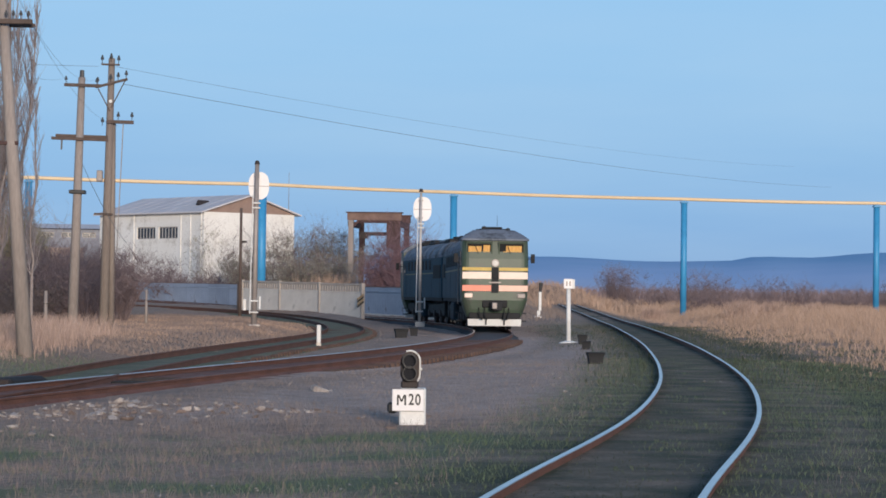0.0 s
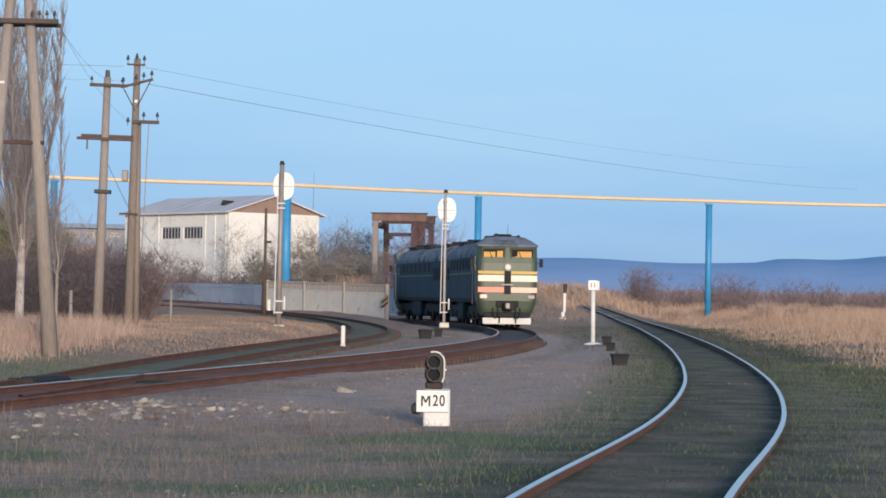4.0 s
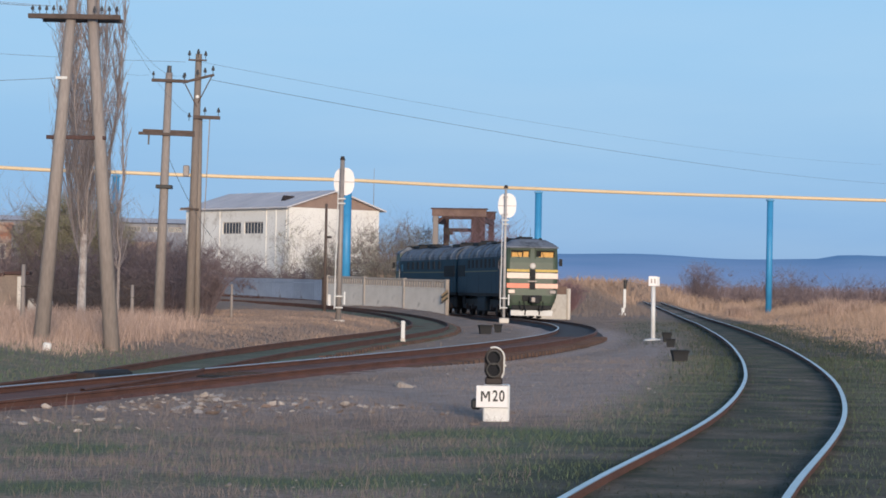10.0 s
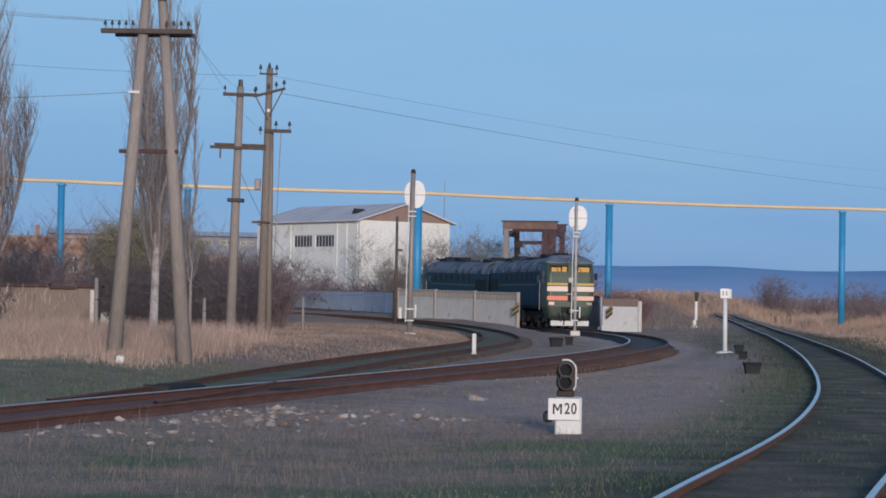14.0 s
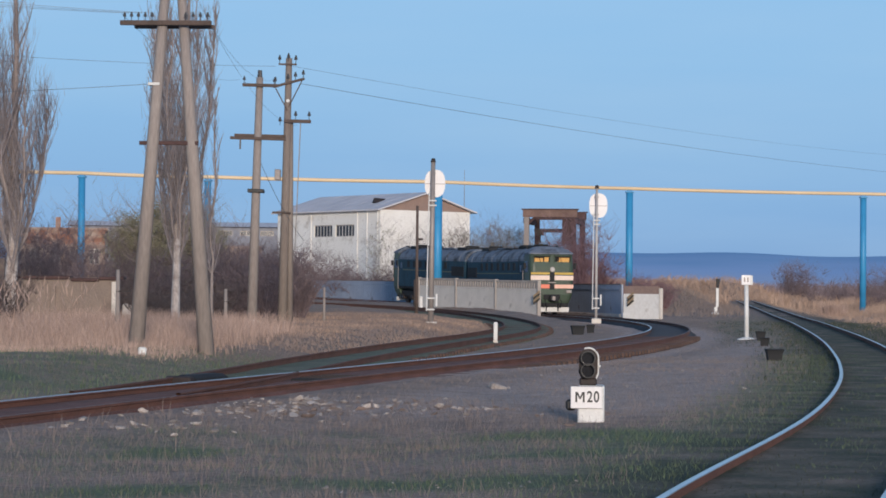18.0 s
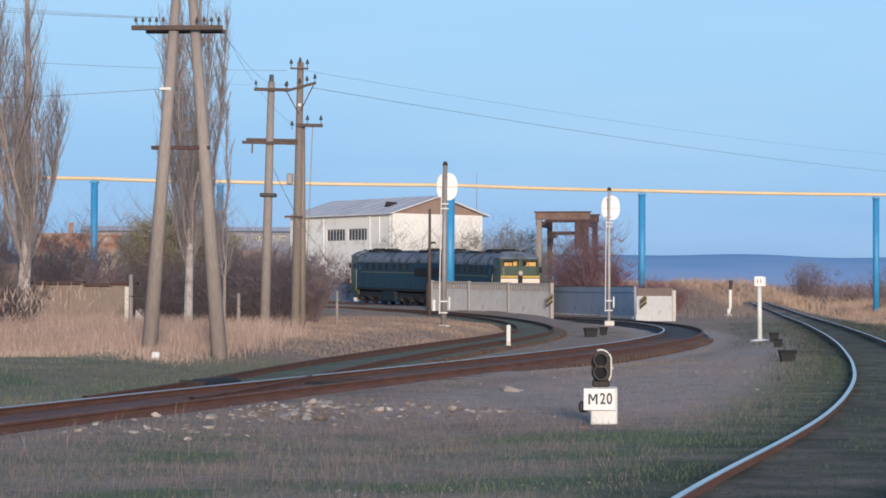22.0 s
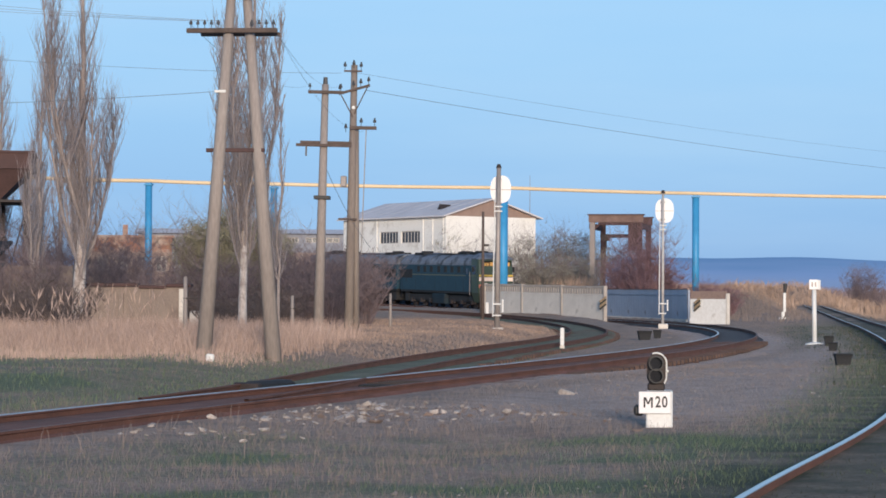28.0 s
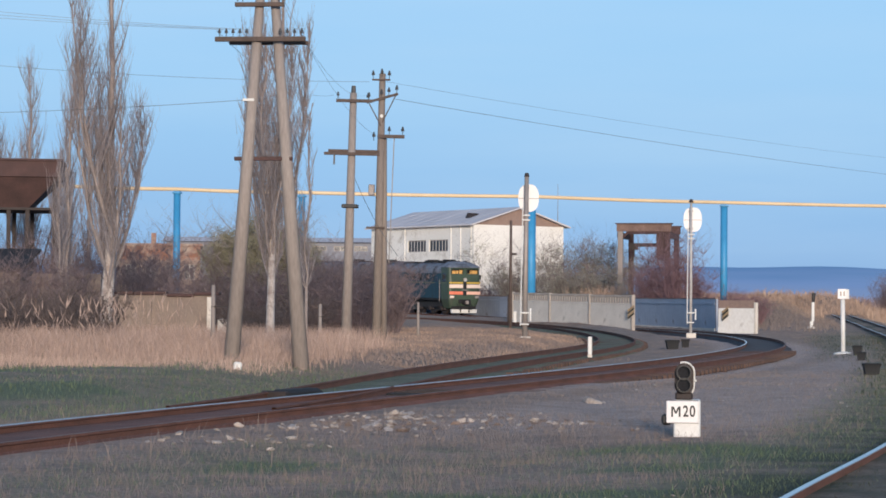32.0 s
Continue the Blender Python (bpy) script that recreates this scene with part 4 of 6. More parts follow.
def dwarf_signal(x, y):
    z = ground_z(x, y)
    root = empty("dwarf_signal", pose(x, y, z, 0, 0, -2), "low two-lamp dwarf signal on a whitewashed block with a number plate", "railway signal")
    part("block", boxes((-0.115, 0.215, -0.06, 0.30, -0.08, 0.46), bevel=0.018), M["white"], root, "whitewashed concrete block")
    plate = part("number_plate", boxes((-0.205, 0.19, -0.095, -0.065, 0.175, 0.45), bevel=0.008), M["white_disc"], root, "white plate with black numbers")
    part("plate_border", boxes((-0.205, 0.19, -0.066, -0.058, 0.17, 0.456)), M["black"], plate)
    bm = boxes((-0.145, -0.122, -0.0985, -0.0955, 0.25, 0.38), (-0.052, -0.029, -0.0985, -0.0955, 0.25, 0.38))
    for s in (-1, 1):
        box(bm, -0.010, 0.010, -0.0984, -0.0956, -0.045, 0.045, 0, pose(-0.087 + s * 0.018, 0, 0.335, 0, s * 24, 0))
    part("lettering", bm, M["black"], plate, "black letter M")
    for text, dx in (("2", 0.035), ("0", 0.118)):
        lettered(text, 0.185, M["black"], plate, Matrix.Translation((dx, -0.0985, 0.315)) @ pose(0, 0, 0, 90) @ Matrix.Diagonal((0.78, 1.05, 1, 1)), "black number " + text)
    bm = bmesh.new()
    prof = []
    for k in range(17):
        a = math.pi * k / 16
        prof.append((math.cos(a) * 0.118, 0.80 + math.sin(a) * 0.118))
    prof += [(-0.118, 0.62), (-0.085, 0.55), (0.085, 0.55), (0.118, 0.62)]
    loft(bm, [[(px + 0.01, -0.02, pz) for px, pz in prof], [(px + 0.01, 0.14, pz) for px, pz in prof]])
    head = part("signal_head", bm, M["iron"], root, "rusty black signal head")
    for zz in (0.80, 0.645):
        hood = bmesh.new()
        ring = lambda r, yy: [(0.01 + r * math.cos(2 * math.pi * k / 20), yy, zz + r * math.sin(2 * math.pi * k / 20)) for k in range(20)]
        loft(hood, [ring(0.092, -0.02), ring(0.092, -0.15), ring(0.080, -0.15), ring(0.080, -0.02)], cap=False)
        part("hood", hood, M["black"], head)
        part("lens", cyl(bmesh.new(), (0.01, -0.03, zz), (0.01, -0.022, zz), 0.079, 0.079, 20), M["lens"], head, "dark signal lens")
    # white strip modelled along the right edge for a sunlit rim
    rim = []
    for k in range(13):
        a = math.pi * (0.62 - 0.62 * k / 12)
        rim.append((Vector((0.01 + math.cos(a) * 0.127, 0.03, 0.80 + math.sin(a) * 0.127)), 0.012))
    rim += [(Vector((0.137, 0.03, 0.70)), 0.012), (Vector((0.132, 0.03, 0.60)), 0.010), (Vector((0.10, 0.03, 0.52)), 0.010)]
    part("rim", tubes([rim], 6), M["white"], head, "white strip for the sunlit right edge")
    part("knob", cyl(bmesh.new(), (0.135, 0.02, 0.70), (0.165, 0.02, 0.70), 0.014), M["white"], head)
    part("neck", boxes((-0.10, 0.12, -0.0, 0.14, 0.455, 0.555), bevel=0.02), M["iron"], root)
    part("cable_box", boxes((-0.27, -0.14, 0.0, 0.16, 0.14, 0.28), bevel=0.03), M["black"], root, "small black cable box")
    return root


dwarf_signal(0.51, 28.6)


def white_marker(x, y):
    """A white post with a plate on top and a painted foot."""
    root = empty("marker_post", pose(x, y, ground_z(x, y), 0, -0.6, 0), "white track marker post with a small square plate", "marker post")
    part("post", cyl(bmesh.new(), (0, 0, -0.05), (0, 0, 2.0), 0.085, 0.08, 10), M["white"], root, smooth=True)
    plate = part("plate", boxes((-0.19, 0.13, -0.15, -0.11, 2.0, 2.36), bevel=0.01), M["white_disc"], root, "white number plate with worn marks")
    for a in (-0.09, 0.03):
        part("mark", boxes((a - 0.02, a + 0.04, -0.154, -0.1505, 2.10, 2.27)), M["steel"], plate)
    part("side_plate", boxes((0.13, 0.22, -0.15, 0.12, 2.0, 2.34)), M["white"], root)
    bm = bmesh.new()
    ring = lambda r, zz: [(r * math.cos(2 * math.pi * k / 14), r * 0.8 * math.sin(2 * math.pi * k / 14), zz) for k in range(14)]
    loft(bm, [ring(0.36, -0.06), ring(0.33, 0.03), ring(0.12, 0.08)])
    part("foot", bm, M["white"], root, "whitewashed concrete foot")
    return root


white_marker(7.33, 84.0)


def far_signal(x, y):
    root = empty("dwarf_signal", pose(x, y, ground_z(x, y) + 0.05) @ Matrix.Diagonal((1.08, 1.08, 1.08, 1)), "small distant signal on a white post", "railway signal")
    part("post", boxes((-0.09, 0.09, -0.09, 0.09, 0.45, 1.72), bevel=0.02), M["white"], root)
    part("foot", boxes((-0.36, 0.10, -0.25, 0.25, -0.1, 0.08), (-0.20, 0.02, -0.08, 0.08, 0.08, 0.45), bevel=0.02), M["white"], root)
    part("signal_head", cyl(bmesh.new(), (0.02, 0, 1.72), (0.04, 0, 2.34), 0.09, 0.14, 10), M["black"], root, "black signal head")
    return root


far_signal(12.35, 166.0)


def bollard(x, y):
    root = empty("marker_bollard", pose(x, y, ground_z(x, y)), "short white clearance post on a grey base beside the siding", "bollard")
    part("base", boxes((-0.075, 0.075, -0.07, 0.07, -0.1, 0.2), bevel=0.02), M["concrete"], root)
    part("post", boxes((-0.065, 0.065, -0.06, 0.06, 0.2, 0.76), bevel=0.02), M["white"], root, "white painted top")
    part("back", boxes((0.067, 0.085, -0.05, 0.06, 0.3, 0.66)), M["black"], root)
    return root


bollard(-1.62, 72.5)


def track_pedestal(x, y, w, h, turn):
    """A dark tapered cable pedestal, wider at the top."""
    root = empty("cable_pedestal", pose(x, y, ground_z(x, y), 0, 0, turn), "dark rusty cable pedestal wider at its top", "cable pedestal", "cable pedestals")
    bm = bmesh.new()
    ring = lambda a, b, zz: [(-a, -b, zz), (a, -b, zz), (a, b, zz), (-a, b, zz)]
    loft(bm, [ring(w * 0.36, w * 0.3, -0.05), ring(w * 0.43, w * 0.34, h * 0.6), ring(w * 0.48, w * 0.38, h * 0.86)])
    part("body", bm, M["soot"], root)
    part("lid", boxes((-w * 0.5, w * 0.5, -w * 0.4, w * 0.4, h * 0.862, h), bevel=0.015), M["soot"], root)
    return root


for px_, py_, w_, h_, t_ in ((5.42, 54.6, 0.42, 0.28, 5), (6.75, 71.0, 0.30, 0.26, -10), (7.47, 80.0, 0.34, 0.34, 0), (1.24, 91.0, 0.56, 0.36, 8), (1.8, 93.6, 0.36, 0.34, -4)):
    track_pedestal(px_, py_, w_, h_, t_)


def switch_machine(x, y, turn):
    root = empty("switch_machine", pose(x, y, 0.03, 0, 0, turn) @ Matrix.Diagonal((0.9, 1.2, 0.62, 1)), "low black iron switch machine cover beside the turnout", "switch machine")
    bm = bmesh.new()
    ring = lambda yy, s: [(-0.24 * s, yy, 0), (-0.22 * s, yy, 0.16 * s), (-0.12 * s, yy, 0.24 * s), (0.12 * s, yy, 0.24 * s), (0.22 * s, yy, 0.16 * s), (0.24 * s, yy, 0)]
    loft(bm, [ring(-0.5, 0.8), ring(-0.42, 1), ring(0.55, 1), ring(0.62, 0.85)])
    part("cover", bm, M["soot"], root)
    part("end_box", boxes((-0.26, 0.26, -0.66, -0.501, 0, 0.22), bevel=0.03), M["iron"], root)
    return root


switch_machine(-5.93, 38.75, -19)


def track_plate(x, y, turn):
    """A low ribbed plate, added for a dark patch between the rails."""
    root = empty("track_plate", pose(x, y, 0.03, 0, 0, turn), "flat dark ribbed plate lying between the rails", "track cover")
    part("plate", boxes((-0.42, 0.42, -0.9, 0.9, 0.0, 0.05), bevel=0.012), M["soot"], root)
    for k in range(3):
        part("rib", boxes((-0.36, 0.36, -0.62 + k * 0.6, -0.56 + k * 0.6, 0.051, 0.075)), M["iron"], root)
    return root


track_plate(PLATE_AT.x, PLATE_AT.y, PLATE_TURN)


# ---- poles and wires ----
def insulator(parent, x, y, z, mat_, s=1.0):
    bm = cyl(bmesh.new(), (0, 0, 0), (0, 0, 0.14 * s), 0.012 * s, 0.012 * s, 6)
    cyl(bm, (0, 0, 0.12 * s), (0, 0, 0.2 * s), 0.055 * s, 0.05 * s, 8)
    cyl(bm, (0, 0, 0.2 * s), (0, 0, 0.27 * s), 0.035 * s, 0.025 * s, 8)
    o = part("insulator", bm, mat_, parent)
    o.location = (x, y, z)


def a_frame_pole():
    z = 0.2
    root = empty("telegraph_pole", pose(-8.63, 52.3, z), "tall concrete A-frame telegraph pole with two crossarms", "utility pole")
    for a, b in ((-0.86, -0.18), (0.80, 0.03)):
        part("leg", cyl(bmesh.new(), (a, 0.06 * (1 if a > 0 else -1), -0.3), (b, 0.06 * (1 if a > 0 else -1), 9.3), 0.19, 0.10, 12), M["concrete_pole"], root, smooth=True)
    part("crossarm", boxes((-1.26, 0.86, -0.26, -0.17, 7.50, 7.61), bevel=0.01), M["dark_wood"], root, "dark wooden crossarm")
    part("crossarm", boxes((-1.0, 0.86, 0.17, 0.26, 7.47, 7.56), bevel=0.01), M["dark_wood"], root)
    part("crossarm", boxes((-0.80, 0.36, -0.26, -0.16, 8.31, 8.41), bevel=0.01), M["dark_wood"], root)
    part("brace", boxes((-0.82, 0.55, -0.05, 0.05, 4.75, 4.84), bevel=0.01), M["rust_dark"], root, "rusty horizontal brace")
    part("band", boxes((-0.60, -0.34, -0.2, 0.1, 6.12, 6.18)), M["white"], root, "pale fixing band")
    for k in range(5):
        insulator(root, -1.16 + k * 0.16, -0.215, 7.61, M["porcelain"], 0.72)
    for k in range(4):
        insulator(root, 0.26 + k * 0.17, -0.215, 7.61, M["porcelain"], 0.72)
    for a in (-0.74, -0.62, 0.22, 0.32):
        insulator(root, a, -0.21, 8.43, M["porcelain"], 0.9)


def line_pole_a():
    root = empty("telegraph_pole", pose(-11.08, 85.3, 0.25, 0, 1.3, 0), "weathered power pole with two dark crossarms", "utility pole", "line poles")
    part("pole", cyl(bmesh.new(), (0, 0, -0.3), (0, 0, 9.35), 0.20, 0.13, 12), M["concrete_pole"], root, smooth=True)
    part("cap", cyl(bmesh.new(), (0, 0, 9.30), (0, 0, 9.62), 0.10, 0.08, 10), M["porcelain"], root)
    part("crossarm", boxes((-0.62, 0.74, -0.24, -0.14, 8.98, 9.10), bevel=0.01), M["dark_wood"], root)
    part("crossarm", boxes((-1.02, 1.08, -0.26, -0.15, 6.98, 7.09), bevel=0.01), M["dark_wood"], root)
    part("crossarm", boxes((-0.92, 1.02, 0.15, 0.26, 7.12, 7.22), bevel=0.01), M["dark_wood"], root, "second slightly higher arm")
    part("clamp", boxes((-0.30, 0.30, -0.22, 0.22, 5.00, 5.14), bevel=0.02), M["black"], root, "black iron clamp")
    part("hanger", boxes((-0.66, -0.60, -0.23, -0.18, 6.62, 6.98)), M["porcelain"], root)
    part("footing", boxes((-0.1, 0.3, -0.4, 0.1, -0.1, 0.22), bevel=0.05), M["concrete"], root)
    for a in (-0.56, 0.62):
        insulator(root, a, -0.19, 9.10, M["porcelain"])


def line_pole_b():
    root = empty("telegraph_pole", pose(-10.75, 92.4, 0.3, 0, 0.9, 0), "twin-leg wooden power pole with staggered arms and stays", "utility pole", "line poles")
    part("pole", cyl(bmesh.new(), (0, 0, -0.3), (0, 0, 10.75), 0.20, 0.13, 12), M["wood_pole"], root, smooth=True)
    part("prop", cyl(bmesh.new(), (0.30, 0.1, -0.3), (0.12, 0.1, 8.2), 0.13, 0.11, 10), M["wood_pole"], root, "second leg leaning on the pole", smooth=True)
    part("crossarm", box(bmesh.new(), -0.62, 0.70, -0.22, -0.13, -0.05, 0.05, 0.01, pose(0, 0, 9.72, 0, -16, 0)), M["dark_wood"], root)
    part("crossarm", boxes((-0.12, 0.98, -0.25, -0.14, 8.10, 8.24), bevel=0.01), M["dark_wood"], root)
    part("crossarm", boxes((-0.40, 0.34, -0.2, -0.12, 10.45, 10.52), bevel=0.01), M["dark_wood"], root)
    part("crossarm", boxes((-0.50, 0.25, -0.24, -0.15, 4.40, 4.48), bevel=0.01), M["dark_wood"], root)
    part("transformer_box", boxes((-0.44, -0.2, -0.28, -0.05, 5.75, 6.2), bevel=0.03), M["steel"], root, "grey junction box")
    part("stay", tubes([[(Vector((0.58, -0.18, 9.85)), 0.025), (Vector((0.05, -0.15, 8.75)), 0.025)], [(Vector((-0.5, -0.18, 9.5)), 0.025), (Vector((0.0, -0.15, 8.6)), 0.025)]], 5), M["dark_wood"], root)
    # small white disc put on the pole in place of a bright glint
    part("lamp_glint", cyl(bmesh.new(), (0.02, -0.2, 9.0), (0.02, -0.15, 9.0), 0.07), M["white"], root)
    part("conduit", tubes([[(Vector((0.55, -0.1, 8.1)), 0.022), (Vector((0.45, -0.1, 3.0)), 0.022)]], 5), M["steel"], root)
    for a, zz in ((-0.36, 10.52), (0.0, 10.60), (0.30, 10.52), (-0.55, 9.60), (0.0, 9.76), (0.30, 9.84), (0.62, 9.93), (0.35, 8.24), (0.9, 8.24), (-0.28, 8.0)):
        insulator(root, a, -0.18, zz, M["porcelain"], 1.25)


a_frame_pole()
line_pole_a()
line_pole_b()


def thin_pole(x, y, h, r, label, mat_):
    root = empty("post", pose(x, y, ground_z(x, y)), label, "post")
    part("shaft", cyl(bmesh.new(), (0, 0, -0.2), (0, 0, h), r, r * 0.75, 8), mat_, root, smooth=True)
    part("bracket", boxes((-0.05, 0.35, -0.05, 0.05, h * 0.68, h * 0.70)), M["iron"], root)
    return root


thin_pole(-7.7, 134.8, 6.4, 0.10, "slim dark wooden pole by the fence", M["dark_wood"])
stake = thin_pole(-16.4, 110.0, 2.4, 0.07, "thin grey fence stake among shrubs", M["concrete_pole"])
for sx, sy, sh in ((-11.54, 60.9, 1.9), (-10.5, 74.2, 1.35), (-9.74, 99.5, 1.5)):
    thin_pole(sx, sy, sh, 0.07, "short grey concrete fence stake in the grass", M["concrete_pole"])


def cable(a, b, sag, r=0.012):
    a, b = Vector(a), Vector(b)
    pts = []
    for k in range(25):
        f = k / 24
        p = a.lerp(b, f)
        p.z -= sag * 4 * f * (1 - f)
        pts.append((p, r))
    return tagged(part("cable", tubes([pts], 4), M["wire"]), "dark sagging overhead cable between poles", "cable", "overhead cables")


cable((-10.1, 92.2, 10.0), (47.0, 232.0, 13.2), 0.75, 0.012)
cable((-10.4, 92.2, 10.7), (44.0, 236.0, 15.5), 0.75, 0.007)
cable((-11.1, 92.2, 10.7), (-40.0, 70.0, 11.5), 0.7, 0.008)
cable((-11.6, 85.1, 9.5), (-9.85, 52.1, 7.95), 0.5, 0.005)
cable((-10.3, 85.1, 9.5), (-7.9, 52.1, 7.9), 0.5, 0.004)
cable((-10.2, 92.2, 8.3), (-8.3, 52.1, 8.7), 0.8, 0.004)
for k_ in range(3):
    cable((-9.7 + 0.3 * k_, 52.1, 7.98), (-26.0 + 0.6 * k_, 46.0, 8.9 + 0.12 * k_), 0.25, 0.005)
cable((-9.1, 52.1, 6.35), (-30.0, 60.0, 6.9), 0.3, 0.007)
cable((-10.9, 85.3, 6.6), (-9.9, 92.5, 3.6), 0.25, 0.010)


# ---- fences ----
def fence_bay(root, a, b, h, slots):
    """One concrete bay between two posts: solid lower slab, pierced upper strip, coping."""
    a, b = Vector(a), Vector(b)
    d = b - a
    ln = math.hypot(d.x, d.y)
    m = Matrix.Translation(a) @ pose(0, 0, 0, 0, 0, math.degrees(math.atan2(d.y, d.x)))
    slope = d.z / ln
    sh = Matrix(((1, 0, 0, 0), (0, 1, 0, 0), (slope, 0, 1, 0), (0, 0, 0, 1)))
    p = part("panel", boxes((0.1, ln - 0.1, -0.06, 0.06, -0.2, h * 0.70), bevel=0.015), M["concrete"], root, "weathered concrete slab")
    p.matrix_basis = m @ sh
    part("plinth", boxes((0.1, ln - 0.1, -0.09, -0.062, -0.2, h * 0.10)), M["concrete"], p)
    part("coping", boxes((0.1, ln - 0.1, -0.08, 0.08, h * 0.93, h)), M["fence_top"], p, "stained concrete coping")
    part("ledge", boxes((0.1, ln - 0.1, -0.08, 0.08, h * 0.702, h * 0.74)), M["concrete"], p)
    w = (ln - 0.2) / slots
    bar = boxes((-w * 0.30, w * 0.30, -0.04, 0.04, h * 0.741, h * 0.929))
    first = part("baluster", bar, M["fence_top"], p)
    first.location.x = 0.1 + w / 2
    for k in range(1, slots):
        o = part("baluster", first.data, None, p)
        o.location.x = 0.1 + w * (k + 0.5)


def concrete_fence(points, h, slots, label):
    root = empty("concrete_fence", Matrix(), label, "fence")
    for a, b in zip(points[:-1], points[1:]):
        fence_bay(root, a, b, h, slots)
    for x, y, z in points:
        o = part("post", boxes((-0.11, 0.11, -0.11, 0.11, -0.3, h + 0.05), bevel=0.02), M["fence_top"], root)
        o.matrix_basis = pose(x, y, z, 0, 0, -60)
    return root


FA, FB = Vector((-8.65, 154.7, 0.52)), Vector((-0.5, 140.0, 0.3))
concrete_fence([tuple(FA.lerp(FB, k / 3)) for k in range(4)], 1.95, 16, "pale concrete panel fence with a pierced top strip along the track")


def end_panel():
    root = empty("concrete_fence", pose(4.6, 135.9, 0.25, 0, 0, -43), "short whitewashed concrete fence panel beside the gateway", "fence")
    part("slab", boxes((0, 2.75, -0.07, 0.07, -0.2, 1.28), bevel=0.02), M["plaster"], root, "whitewashed slab")
    part("plinth", boxes((0, 2.75, -0.10, -0.072, -0.2, 0.16)), M["plaster"], root)
    part("top_strip", boxes((0.05, 2.70, -0.05, 0.05, 1.282, 1.74)), M["gable"], root, "stained upper strip")
    part("post", boxes((2.75, 2.93, -0.1, 0.1, -0.2, 1.62), bevel=0.02), M["concrete"], root)
    return root


end_panel()


def hazard_mark(x, y, z, turn, label):
    root = empty("hazard_plate", pose(x, y, z, 0, 0, turn), label, "warning plate", "hazard plates")
    for k in range(4):
        part("stripe", box(bmesh.new(), -0.27, 0.27, -0.02, 0.0, -0.055, 0.055, 0, pose(0, 0, k * 0.15, 0, -38, 0)), M["hazard_black"] if k % 2 == 0 else M["hazard_yellow"], root)


hazard_mark(-0.62, 139.85, 1.02, -20, "black and ochre hazard stripes at the gateway edge of the fence")
hazard_mark(4.95, 135.35, 0.98, -30, "black and ochre hazard stripes on the whitewashed panel")


def blue_fence():
    root = empty("metal_fence", Matrix(), "long faded blue sheet-metal fence behind the railway track", "fence")
    def place(s, off=3.3):
        p = main_at(s)
        a = float(heading(s))
        return Vector((p.x + math.cos(a) * off, p.y - math.sin(a) * off, 0.15 + 0.35 * float(smooth(125, 200, s)) + 0.0))
    s = 124.5
    while s < 206:
        a, b = place(s), place(s + 4.0)
        d = b - a
        ln = math.hypot(d.x, d.y)
        bm = bmesh.new()
        nn = 20
        pts = [(ln * k / nn, 0.03 * (k % 2)) for k in range(nn + 1)]
        f0 = [bm.verts.new((x, y, 0.1)) for x, y in pts] , [bm.verts.new((x, y, 1.95)) for x, y in pts]
        g0 = [bm.verts.new((x, y + 0.015, 0.1)) for x, y in pts] , [bm.verts.new((x, y + 0.015, 1.95)) for x, y in pts]
        for k in range(nn):
            bm.faces.new((f0[0][k], f0[0][k + 1], f0[1][k + 1], f0[1][k]))
            bm.faces.new((g0[0][k + 1], g0[0][k], g0[1][k], g0[1][k + 1]))
        m = Matrix.Translation(a) @ pose(0, 0, 0, 0, 0, math.degrees(math.atan2(d.y, d.x)))
        p = part("sheet", bm, M["blue_sheet"], root)
        p.matrix_basis = m
        part("rail", boxes((0, ln, 0.05, 0.09, 1.62, 1.69)), M["blue_sheet"], p)
        part("top_edge", boxes((0, ln, -0.03, 0.05, 1.951, 2.0)), M["rust"], p)
        part("post", boxes((-0.05, 0.05, -0.13, -0.02, -0.3, 1.95)), M["blue_sheet"], p)
        part("plinth", boxes((0, ln, 0.0, 0.12, -0.3, 0.099)), M["concrete"], p)
        s += 4.0
    return root


blue_fence()
tagged(part("marker_stub", boxes((-0.10, 0.10, -0.1, 0.1, -0.2, 0.72), bevel=0.03), M["white"]), "small white stub at the end of the fence", "marker").matrix_basis = pose(-8.3, 150.6, 0.5)
tagged(part("gate_post", boxes((-0.13, 0.13, -0.13, 0.13, -0.2, 1.85), bevel=0.02), M["iron"]), "dark iron gate post at the fence end", "post").matrix_basis = pose(-8.95, 155.4, 0.5)


# ---- buildings ----
def wall_with_holes(bm, ln, z0, z1, thick, holes):
    """A wall along x with rectangular openings (x0, x1, z0, z1)."""
    xs = sorted({0.0, ln, *[h[0] for h in holes], *[h[1] for h in holes]})
    zs = sorted({z0, z1, *[h[2] for h in holes], *[h[3] for h in holes]})
    for a, b in zip(xs[:-1], xs[1:]):
        for c, d in zip(zs[:-1], zs[1:]):
            if not any(h[0] <= a and b <= h[1] and h[2] <= c and d <= h[3] for h in holes):
                box(bm, a, b, 0, thick, c, d)
    bmesh.ops.remove_doubles(bm, verts=bm.verts[:], dist=0.001)
    return bm


